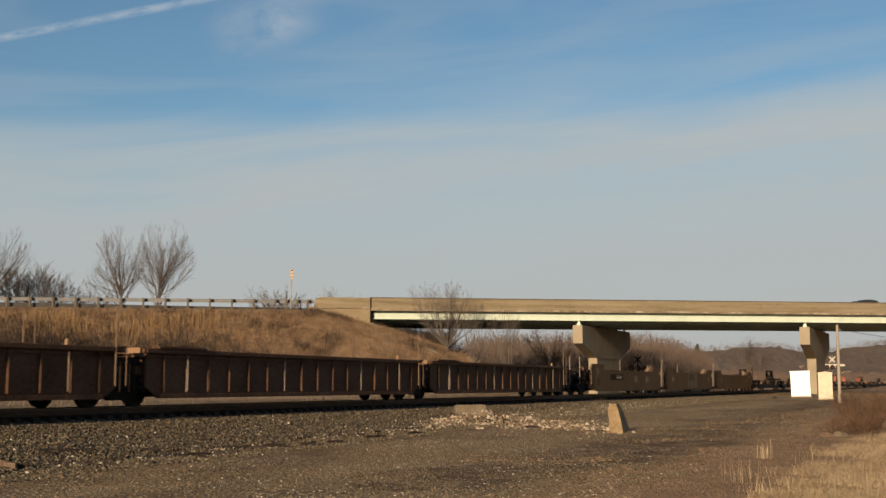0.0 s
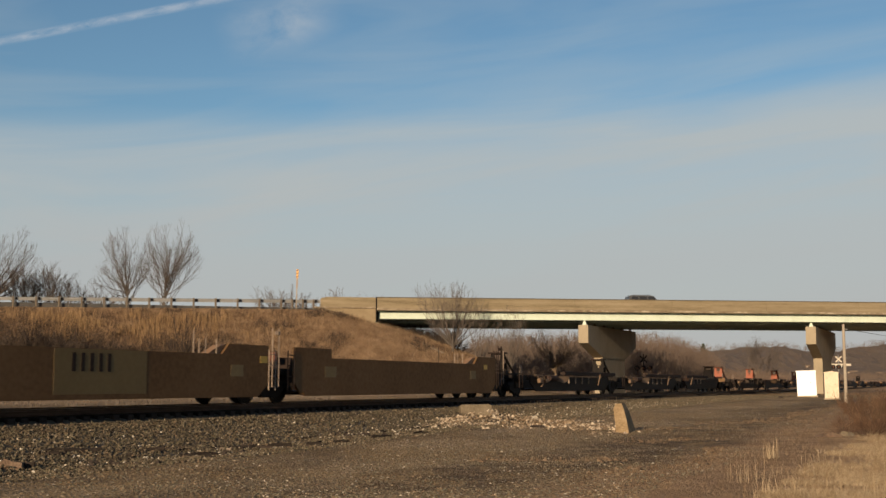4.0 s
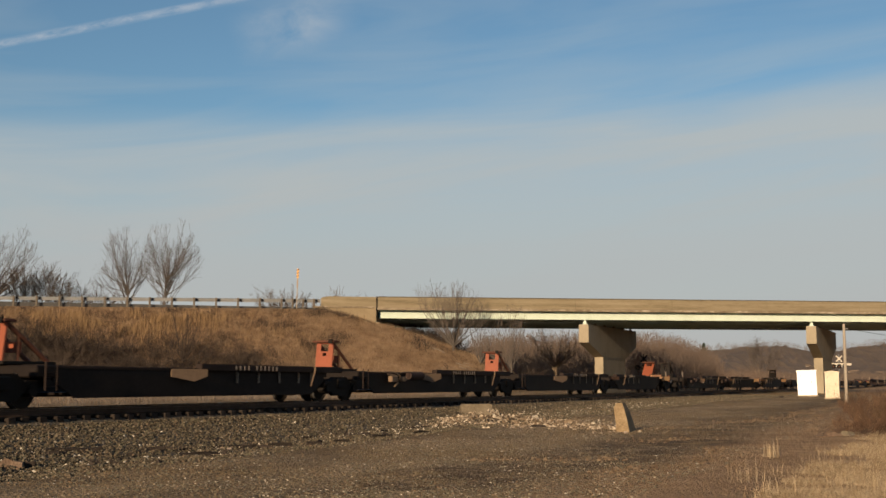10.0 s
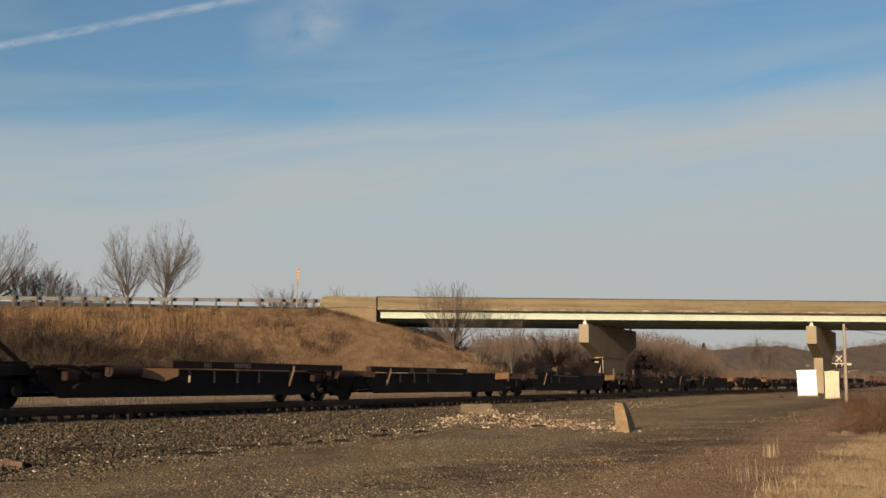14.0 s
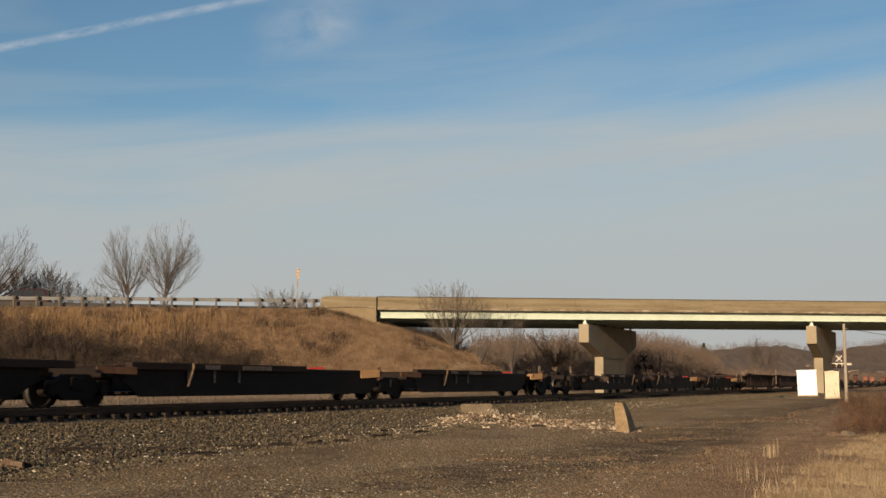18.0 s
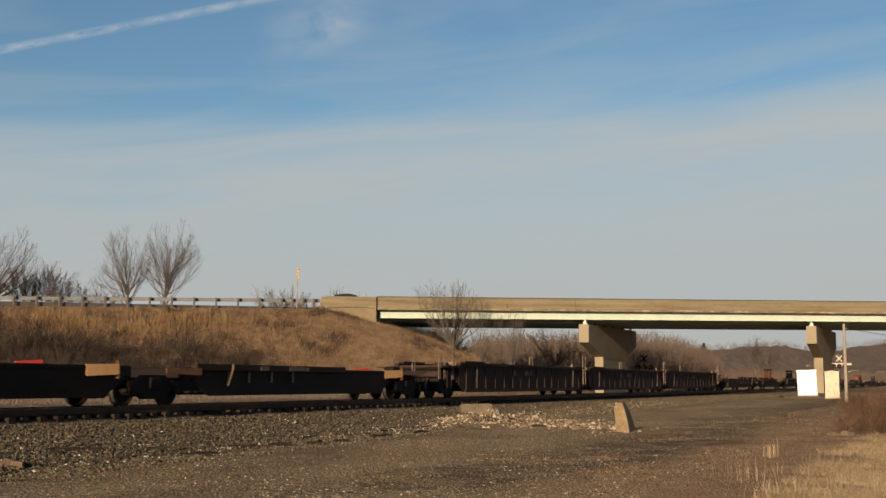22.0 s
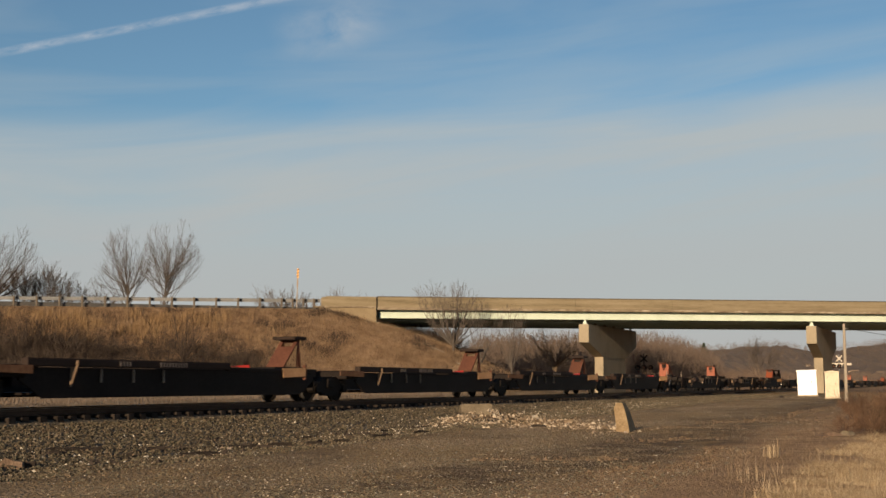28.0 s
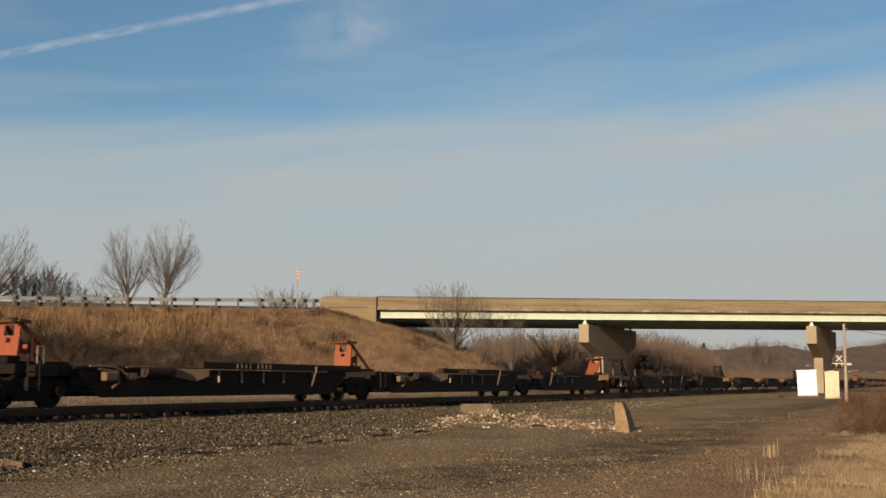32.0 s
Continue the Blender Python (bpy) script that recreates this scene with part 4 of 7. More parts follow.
def end_machinery(unit, x, out, low=False):
    """Hand brake, reservoir and pipes on the platform at a high-sided car's end; out is 1 at the rear, -1 at the front."""
    d = part("brake_deck", box(min(x, x + 1.5 * out), max(x, x + 1.5 * out), -1.2, 1.2, 1.14, 1.2), M_BLACK, unit)
    if low:
        for k in (0.15, 0.95, 1.45):
            part("hand_rail", pipe([(x + k * out, -1.28, 0.75), (x + k * out, -1.28, 1.68), (x + (k + 0.14) * out, -1.28, 1.68), (x + (k + 0.14) * out, -1.28, 0.75)], 0.016), M_STAKE, unit, "pale bent hand rail")
        part("valve_box", box(min(x + 0.3 * out, x + 0.8 * out), max(x + 0.3 * out, x + 0.8 * out), -1.15, -0.7, 1.2, 1.42, 0.03), M_DUSKY, d)
        part("brake_pipe", pipe([(x + 0.1 * out, -1.2, 1.26), (x + 0.9 * out, -1.22, 1.30), (x + 1.4 * out, -1.2, 1.26)], 0.025), M_DARKBROWN, d)
        return
    part("reservoir", tube((x + 0.5 * out, -1.05, 1.38), (x + 0.5 * out, 0.3, 1.38), 0.17, 0.17, 12), M_BLACK, d)
    part("brake_pipe", pipe([(x + 0.1 * out, -1.2, 1.3), (x + 0.9 * out, -1.22, 1.34), (x + 1.1 * out, -1.22, 1.6), (x + 1.4 * out, -1.2, 1.62)], 0.025), M_DARKBROWN, d)
    part("brake_pipe", pipe([(x + 0.2 * out, -0.9, 1.5), (x + 0.8 * out, -0.95, 1.72), (x + 1.3 * out, -0.9, 1.5)], 0.03), M_DARKBROWN, d)
    w = part("brake_wheel", lathe([(0.16, -0.02), (0.19, 0.0), (0.16, 0.02)], 16), M_BLACK, d, "hand brake wheel")
    w.location = (x + 1.1 * out, -0.3, 1.62)
    part("brake_post", box(x + 1.1 * out - 0.05, x + 1.1 * out + 0.05, -0.28, -0.18, 1.2, 1.8), M_BLACK, d)
    for k in (0.25, 0.55, 1.35):
        part("grab_post", pipe([(x + k * out, -1.28, 0.6), (x + k * out, -1.28, 2.05)], 0.02), M_STAKE if k > 1 else M_DARKBROWN, unit)


def ladder(unit, x, y, z0, z1, mat):
    la = part("ladder", pipe([(x, y, z0), (x, y, z1)], 0.022), mat, unit, "grab irons and stirrup")
    part("stile", pipe([(x + 0.36, y, z0), (x + 0.36, y, z1)], 0.022), mat, la)
    z = z0 + 0.1
    while z < z1:
        part("rung", pipe([(x, y, z), (x + 0.36, y, z)], 0.016), mat, la)
        z += 0.32


def flared(points, s, thick=0.05):
    """A flat plate through the points x, y, z on one side (s) of the car, given thickness."""
    bm = bmesh.new()
    a = [bm.verts.new((x, s * y, z)) for x, y, z in points]
    b = [bm.verts.new((x + 0.01, s * (y - thick), z)) for x, y, z in points]
    n = len(a)
    bm.faces.new(a), bm.faces.new(b[::-1])
    for i in range(n):
        bm.faces.new((a[i], b[i], b[(i + 1) % n], a[(i + 1) % n]))
    return bm


def low_unit(unit, ln, first, last, look_):
    """Low-sided unit. kind d: raised rails along the rear half; kind i: raised rails from the front to past the middle, and a flared plate at the rear."""
    mat, edge, plate = look_.get("body", M_SOOT), look_.get("edge", M_DARKBROWN), look_.get("plate", M_TAN)
    rear_kind = look_["kind"] == "i"
    xs, xe = (-0.6 if first else 1.25), ln - (0.3 if last else 1.0)
    wx0, wx1 = 1.35, ln - 1.5
    split, rend = (ln * 0.095, look_.get("rend", ln * 0.60)) if rear_kind else (ln * look_["share"], ln - 0.45)
    top = look_.get("top", 1.12)
    well_sides(unit, wx0, wx1, 0.24, 0.94, 1.27, 0.75, mat)
    part("well_floor", box(wx0 + 0.8, wx1 - 0.8, -1.23, 1.23, 0.31, 0.37), mat, unit)
    for s in (-1, 1):
        if not rear_kind:
            part("side_rail", box(wx0 - 0.2, split, s * 1.27 - 0.05, s * 1.27 + 0.05, 0.92, 1.0, 0.015), edge, unit)
        else:
            part("side_rail", box(rend, wx1 + 0.2, s * 1.27 - 0.05, s * 1.27 + 0.05, 0.92, 1.03, 0.015), mat, unit)
        if s < 0:
            part("raised_rail", box(split, rend, s * 1.31 - 0.11, s * 1.31 + 0.11, top - 0.19, top, 0.015), edge, unit, "raised box rail along the well")
        else:
            part("low_rail", box(split, rend, s * 1.29 - 0.07, s * 1.29 + 0.07, 0.92, 1.0, 0.015), edge, unit)
        g0, g1 = split - 1.2, split + 0.02
        if rear_kind:
            part("gusset", flared([(g0, 1.34, 0.99), (g1, 1.56, 0.99), (g1, 1.56, 0.80), (g0, 1.34, 0.84)], s), M_BROWN, unit, "flared gusset plate before the raised rail")
        else:
            part("gusset", flared([(g0, 1.33, 0.97), (g1, 1.60, 0.97), (g1, 1.60, 0.78), (g1 - 0.45, 1.50, 0.64), (g0, 1.33, 0.76)], s), plate, unit, "flared gusset plate before the raised rail")
        # stakes coloured pale, so the sun on their front edges is painted in
        for k in range(look_.get("ribs", 3 if rear_kind else 4)):
            x = 4.0 + 1.2 * k if rear_kind else split + look_.get("stake", 0.85) + 1.12 * k
            part("stake", prism([(x, 0.60), (x + 0.03, 0.60), (x + 0.03, 0.90), (x, 0.93)], s * 1.325 - 0.03, s * 1.325 + 0.03), M_STAKE, unit)
        if rear_kind:
            e = ln + look_.get("tail", 0.0) - 1.5 if last else ln - look_.get("plate_end", 2.45)
            part("end_plate", flared([(e - 0.82, 1.34, 0.76), (e, 1.62, 0.80), (e, 1.62, 1.06), (e - 0.86, 1.33, 1.04)], s), M_ENDTAN if last else look_.get("endplate", M_ENDTAN), unit, "tan flared end plate")
            part("end_post", box(e + 0.01, e + 0.08, s * 1.55 - 0.05, s * 1.55 + 0.05, 0.70, 1.14), M_RUST, unit)
    if first or last:
        xg = -0.35 if first else ln + 0.1
        for k in (0.25,):
            part("hand_rail", pipe([(xg + k, -1.32, 1.02), (xg + k, -1.32, 1.42), (xg + k + 0.2, -1.32, 1.42), (xg + k + 0.2, -1.32, 1.02)], 0.015), M_STAKE, unit, "pale bent hand rail")
        part("brake_box", box(xg - 0.05, xg + 0.4, -0.7, -0.3, 1.02, 1.22, 0.03), M_BLACK, unit)
    # end platforms and bolsters
    part("front_platform", prism([(xs, 0.80), (2.1, 0.74), (2.1, 1.0), (xs, 1.02)], -1.15, 1.15), mat, unit)
    part("front_sill", box(xs - 0.3 if not first else -1.5, 2.0, -0.45, 0.45, 0.50, 0.98), mat, unit)
    bx = -0.2 if first else 0.75
    part("bolster_box", box(bx, bx + 0.75, -1.36, 1.36, 0.72, 1.0, 0.03), look_.get("boxmat", M_SOOT), unit)
    xp = ln + 1.45 if last else xe
    part("rear_platform", prism([(ln - 2.2, 0.70), (xe, 0.80), (xp, 0.86), (xp, 1.02), (ln - 2.2, 1.02)], -1.12, 1.12), mat, unit)
    if last:
        part("end_box", prism([(ln - 0.8, 0.92), (ln + 0.9, 0.86), (ln + 1.3, 0.95), (ln + 1.3, 1.05), (ln - 0.8, 1.03)], -1.42, -1.13), look_.get("endbox", M_TAN), unit, "tan steel end box")
    part("rear_sill", box(ln - 2.0, xe + (1.9 if last else 0.3), -0.45, 0.45, 0.50, 0.98), mat, unit)
    # sunlight on this strip is put into its bright colour and its tilt
    if look_.get("strip") and last:
        part("strip", flared([(ln - 2.8, 1.16, 1.035), (ln - 1.5, 1.50, 1.035), (ln - 1.5, 1.50, 1.16), (ln - 2.8, 1.16, 1.16)], -1), M_BRIGHT, unit, "bright orange strip with a sunlit tone painted in")
    if look_.get("red") and rear_kind:
        xr = look_["red"]
        part("reflector_strip", flared([(xr, 1.32, 1.04), (xr + 0.62, 1.50, 1.035), (xr + 0.62, 1.50, 1.115), (xr, 1.32, 1.075)], -1), M_RED, unit, "bright red reflective strip")
    if look_.get("brake"):
        xb = split - 1.35
        part("reservoir", tube((xb - 1.15, -1.40, 0.88), (xb, -1.40, 0.88), 0.15, 0.15, 12), M_DUSKY, unit)
        pm = look_.get("pipe", M_PATCH)
        part("brake_pipe", pipe([(xb - 3.2, -1.44, 1.0), (xb - 2.5, -1.5, 0.99), (xb - 2.1, -1.52, 0.90), (xb - 1.9, -1.5, 0.72), (xb - 1.3, -1.48, 0.74)], 0.028), pm, unit)
        part("brake_pipe", pipe([(xb - 2.9, -1.45, 0.93), (xb - 2.3, -1.52, 0.86), (xb - 2.2, -1.52, 0.62), (xb - 2.45, -1.5, 0.48)], 0.03), pm, unit)
        part("brake_pipe", pipe([(xb - 1.9, -1.46, 0.98), (xb - 1.5, -1.47, 1.0), (xb - 0.2, -1.46, 0.99)], 0.022), pm, unit)
        part("valve", box(xb - 2.75, xb - 2.3, -1.56, -1.38, 0.64, 0.86, 0.03), pm, unit)
        part("valve", box(xb - 1.85, xb - 1.55, -1.54, -1.38, 0.66, 0.84, 0.03), pm, unit)
    marks(unit, split + (1.6 if look_.get("markmat") else 3.1 if rear_kind else 1.4), rend - 0.5, -1.424, top - 0.16, 0.13 if look_.get("markmat") else 0.12, look_.get("marks", 0), look_.get("seed", 1), look_.get("markmat"))
    if first or not rear_kind:
        ladder(unit, 0.95 if not first else -0.5, -1.44, 0.42, 1.08, M_DARKBROWN)
    xh = look_.get("hold", 3.05) if rear_kind else split + 6.0
    part("handhold", flared([(xh - 0.11, 1.34, 1.10), (xh, 1.46, 1.12), (xh, 1.46, 1.0), (xh - 0.10, 1.36, 0.50), (xh - 0.13, 1.34, 0.50)], -1, 0.02), M_PATCH, unit, "pale angled post on the side")
    if first:
        end_gear(unit, -1.5, -1)
    if last:
        end_gear(unit, xe + 1.9, 1)


def marks(unit, x0, x1, y, z, h, count, seed, mat=None):
    """Illegible reporting marks: short bars on the near side."""
    if not count:
        return
    rng = random.Random(seed)
    x = x0
    for k in range(count):
        w = rng.uniform(0.05, 0.09) if not mat else 0.065
        if x + w > x1:
            break
        part("marking", box(x, x + w, y - 0.004, y + 0.004, z, z + h), mat or M_FAINT, unit)
        if mat:
            x += w + (0.15 if (k + 1) % 4 or k > 4 else 0.35)
        else:
            x += w + (1.15 if k + 1 == count // 3 else 0.05)


def ribbed_unit(unit, ln, first, last, look_):
    mat, edge = look_.get("body", M_BROWN), look_.get("edge", M_BROWN)
    x0, x1 = 0.55, ln - 0.55
    top = look_.get("top", 1.50)
    well_sides(unit, x0, x1, 0.24, top - 0.1, 1.36, 0.5, mat)
    part("well_floor", box(x0 + 0.9, x1 - 0.9, -1.3, 1.3, 0.31, 0.37), mat, unit)
    for s in (-1, 1):
        part("top_chord", box(x0 - 0.1, x1 + 0.1, s * 1.41 - 0.10, s * 1.41 + 0.10, top - 0.12, top, 0.015), edge, unit)
        part("bottom_chord", box(x0 + 0.55, x1 - 0.55, s * 1.38 - 0.08, s * 1.38 + 0.08, 0.22, 0.34, 0.01), mat, unit)
        part("cover_plate", box(0.9, 3.0, s * 1.42 - 0.13, s * 1.42 + 0.13, top + 0.004, top + 0.07, 0.01), edge, unit)
        n = look_.get("n", 16)
        for k in range(n):
            x = x0 + 0.7 + k * (x1 - x0 - 1.4) / (n - 1)
            y = s * (1.405 if look_.get("pale") else 1.435)
            # every fifth rib of the brown cars is paler: a painted sunlit edge
            part("rib", prism([(x - 0.022, 0.38), (x + 0.022, 0.38), (x + 0.022, top - 0.13), (x - 0.022, top - 0.13)], y - (0.008 if k % 5 == 1 else 0.03), y + 0.03), M_STAKE if k % 5 == 1 and not look_.get("pale") else mat, unit)
    for a, b in ((-0.55 if not first else -1.2, 1.7), (ln - 1.7, ln + (1.2 if last else -0.55))):
        if not first and a < 0:
            a = 0.25
        if not last and b < ln:
            b = ln - 0.15
        part("end_platform", box(a, b, -1.25, 1.25, 0.84, 1.05, 0.02), mat, unit)
        part("walkway", box(a, b, -1.45, 1.45, top - 0.22, top - 0.17), edge, unit)
    part("articulation", box(-1.0, 0.95, -1.2, 1.2, 0.5, 1.26, 0.04), M_BLACK, unit)
    part("end_wall", box(x0, x0 + 0.08, -1.3, 1.3, 0.62, top - 0.1), mat, unit)
    part("end_wall", box(x1 - 0.08, x1, -1.3, 1.3, 0.62, top - 0.1), mat, unit)
    # tall grab posts and placards at the joints
    for x, y in ((ln - 0.75, -1.5), (ln - 0.35, -1.5), (ln - 0.75, 1.5), (ln - 0.35, 1.5)):
        part("grab_post", pipe([(x, y, 0.55), (x, y, look_.get("post", 2.5))], 0.02), M_STAKE if look_.get("pale") else M_PATCH, unit, "tall dusty grab post")
    part("crossbar", pipe([(ln - 0.75, -1.5, 1.5), (ln - 0.35, -1.5, 1.5)], 0.02), M_RUST, unit)
    part("placard", box(ln - 2.45, ln - 2.42, -1.48, -1.40, top, top + 0.14), M_TAN, unit, "orange placard plate")
    part("placard", box(0.35, 0.38, -1.35, -0.95, top - 0.12, top + 0.02), M_TAN, unit, "orange placard plate")
    part("placard", box(3.1, 3.12, -1.48, -1.42, top + 0.0, top + 0.08), M_STAKE, unit)
    # thin pale strips; the highlight along a rib is in their colour
    for k, x in enumerate((2.2, ln - 2.4)):
        part("pale_stake", box(x, x + 0.02, -1.50, -1.48, 0.42, top - 0.14), M_FAINT if look_.get("pale") else M_STAKE, unit, "pale stake, its sunlit tone in the colour")
    marks(unit, ln * 0.38, ln * 0.75, -1.395, 0.95, 0.22, look_.get("marks", 0), look_.get("seed", 2))
    ladder(unit, 0.12 if not first else -0.6, -1.38, 0.4, 1.35, M_DARKBROWN)
    ladder(unit, ln - 0.5, -1.44, 0.4, 1.35, M_DARKBROWN)
    if first:
        end_gear(unit, -1.2, -1)
        end_machinery(unit, 0.4, -1, bool(look_.get("pale")))
    if last:
        end_gear(unit, ln + 1.2, 1)
        end_machinery(unit, ln - 0.4, 1, bool(look_.get("pale")))


def smooth_unit(unit, ln, first, last, look_):
    x0, x1, top, hi = 0.75, ln + (0.15 if last else -0.75), 1.42, 1.72
    pm = M_DARKBROWN if last else M_STAKE
    pe = ln + (1.0 if last else 0.0)
    for s in (-1, 1):
        hx = hi if s < 0 else top + 0.01
        out = [(x0 + 0.45, 0.24), (x1 - 0.45, 0.24), (x1, 0.60), (x1, hx), (x1 - 2.0, hx), (x1 - 2.35, top), (x0 + 2.3, top), (x0 + 2.25, hx), (x0, hx), (x0, 0.62)]
        part("side_sheet", prism(out, s * 1.42 - 0.04, s * 1.42 + 0.04), M_YELLOW, unit, "grimy yellow smooth side")
        part("bottom_chord", prism([(x0 + 0.6, 0.21), (x1 - 0.6, 0.21), (x1 - 0.45, 0.33), (x0 + 0.45, 0.33)], s * 1.46 - 0.03, s * 1.46 + 0.03), M_YELLOW, unit)

    def panel(name, x, w, z0, z1, m_, label="", out=1.4625):
        return part(name, box(x, x + w, -out - 0.0025, -out + 0.0025, z0, z1), m_, unit, label)
    if look_.get("board"):
        panel("patch", 1.62, 0.5, 1.14, 1.5, M_SQUARE, "pale yellow paint square")
        panel("mark", 1.66, 0.45, 0.55, 0.95, M_BROWN, "faded dark stencil")
        for x in (9.65, 12.5):
            panel("patch", x, 0.71, 0.74, 1.1, M_SQUARE, "pale yellow paint square")
        # car number as plain bars on a dark board
        board = panel("number_board", 4.3, 2.73, 0.84, 1.18, M_DARKBROWN, "dark number board")
        for k in range(6):
            x = 5.63 + k * 0.205
            part("digit", prism([(x, 0.89), (x + 0.07, 0.89), (x + 0.13, 1.13), (x + 0.06, 1.13)], -1.4695, -1.4655), M_STAKE, board)
    else:
        panel("patch", 2.62, 0.73, 0.80, 1.15, M_SQUARE, "pale yellow paint square")
        panel("patch", ln - 2.65, 0.6, 0.80, 1.13, M_SQUARE, "pale yellow paint square")
    if look_.get("logo"):
        panel("paint_panel", 7.45, 3.32, 0.34, 1.41, M_OLIVE, "fresher olive yellow paint")
        for k in range(5):
            panel("marking", 8.04 + k * 0.31, 0.13, 0.88, 1.32, M_DARKBROWN, out=1.4675)
    part("well_floor", box(x0 + 0.9, x1 - 0.9, -1.38, 1.38, 0.31, 0.37), M_BROWN, unit)
    for a, b in ((x0, x0 + 0.07), (x1 - 0.07, x1)):
        part("end_wall", box(a, b, -1.38, 1.38, 0.62, 1.4), M_DARKBROWN, unit)
    for a, b in ((0.2 if not first else -1.2, 1.6), (ln - 1.6, ln + (1.6 if last else -0.2))):
        part("end_platform", box(a, b, -1.2, 1.2, 0.86, 1.06, 0.02), M_BLACK, unit)
    for x, y in ((pe - 0.55, -1.48), (pe - 0.2, -1.48), (pe - 0.55, 1.4)):
        part("grab_post", pipe([(x, y, 0.5), (x, y, 2.25)], 0.02), pm, unit, "tall grab post")
    part("lamp_box", box(pe - 0.34, pe - 0.16, -1.52, -1.4, 2.05, 2.17, 0.02), pm, unit)
    for x in (ln - 4.1, ln - 3.8, ln - 3.3):
        part("grab_post", pipe([(x, -1.40, 1.36), (x, -1.40, 1.82)], 0.016), M_STAKE, unit)
    part("end_sheet", prism([(x1 - 2.9, top), (x1 - 2.0, top), (x1 - 2.0, hi - 0.02), (x1 - 2.3, hi - 0.05)], -1.36, -1.1), M_TAN, unit)
    part("placard", box(0.2, 0.24, -1.15, -0.75, 1.3, 1.55), M_RUST, unit)
    panel("reflector", ln - 1.17, 0.38, 1.2, 1.4, M_BRASS, "bright yellow reflective plate")
    ladder(unit, 0.35, -1.46, 0.4, 1.6, M_DARKBROWN)
    ladder(unit, pe - 0.7, -1.46, 0.4, 1.6, pm)
    if first:
        end_gear(unit, -1.2, -1)
        end_machinery(unit, 0.4, -1)
    if last:
        end_gear(unit, ln + 1.2, 1)
        end_machinery(unit, ln + 0.2, 1)


LOW = dict(body=M_SOOT, edge=M_DARKBROWN, plate=M_DARKBROWN)
GREY = dict(pipe=M_PATCH, endplate=M_SOOT, markmat=M_STAKE, body=M_SOOT, edge=M_DARKBROWN, plate=M_PATCH)
# truck places along the train, and each unit's stands: "f" at its front, "s" slanting the other way at its rear
CARS = [
    (ribbed_unit, [0.0, 1.06, 2.225, 3.392, 4.557], ["", "", "", ""], dict(body=M_BROWN, edge=M_BROWN, n=16), "brown ribbed high-sided empty well car unit"),
    (smooth_unit, [4.80, 5.947, 7.097, 8.25], ["", "", ""], dict(), "grimy yellow smooth-sided empty well car unit"),
    (low_unit, [8.495, 9.548, 10.648, 11.61], ["f", "f", "s"], dict(GREY, tail=1.28, kinds="ddi", top=1.22, boxmat=M_BLACK, mat=M_BLACK, brake=True), "black low-sided empty well car unit with dark bulkhead stand"),
    (low_unit, [11.943, 12.92, 13.936, 14.971, 15.998, 16.866], ["f", "f", "f", "f", "s"], dict(GREY, kinds="ddddi", stake=1.8, tail=1.75, strip=True, mat=M_ORANGE, marks=10, brake=True), "black low-sided empty well car unit with orange bulkhead stand"),
    (low_unit, [17.223, 18.271, 19.392, 20.371], ["f", "", "s"], dict(LOW, tail=1.02, plate=M_TAN, pipe=M_DARKBROWN, top=1.18, mat=M_BLACK, marks=10, brake=True), "black low-sided empty well car unit with tan end plates"),
    (low_unit, [20.684, 21.736, 22.852, 23.841], ["", "", ""], dict(LOW, tail=1.5, plate_end=2.05, hold=4.1, rend=10.0, red=10.3, marks=18), "black low-sided empty well car unit with a red strip"),
    (low_unit, [24.19, 25.186, 26.235, 27.21], ["", "", ""], dict(LOW, tail=0.45, plate_end=2.05, plate=M_PATCH, pipe=M_DARKBROWN, rend=9.6, red=10.5, marks=14, brake=True), "black low-sided empty well car unit with a red strip"),
    (ribbed_unit, [27.478, 28.645, 29.815, 30.98], ["", "", ""], dict(body=M_DUSKY, edge=M_DUSKY, top=1.43, post=2.02, n=15, marks=12, pale=True), "dark ribbed high-sided empty well car unit"),
    (low_unit, [31.24, 32.217, 33.258, 34.289, 35.32, 36.253], ["", "s", "s", "s", ""], dict(LOW, tail=0.75, endplate=M_TAN, top=1.16, mat=M_RUST, red=9.5, marks=14), "black low-sided empty well car unit with rusty bulkhead stand"),
    (low_unit, [36.565, 37.608, 38.70, 39.609], ["f", "f", "s"], dict(GREY, kinds="ddi", top=1.17, mat=M_ORANGE, marks=8, brake=True), "black low-sided empty well car unit with orange bulkhead stand"),
    (low_unit, [39.96, 41.0, 42.0, 43.0, 44.0, 44.9], ["f", "", "f", "", ""], dict(LOW, mat=M_BLACK), "black low-sided empty well car unit"),
    (low_unit, [45.2, 46.2, 47.2, 48.2, 49.2, 50.1], ["f", "", "f", "", "s"], dict(GREY, mat=M_ORANGE), "black low-sided empty well car unit"),
    (ribbed_unit, [50.4, 51.55, 52.7, 53.9], ["", "", ""], dict(body=M_BROWN, edge=M_BROWN, n=10), "brown ribbed high-sided empty well car unit"),
    (low_unit, [54.2, 55.3, 56.3, 57.2], ["", "", ""], dict(LOW, mat=M_RUST), "black low-sided empty well car unit"),
]
UNITS = []


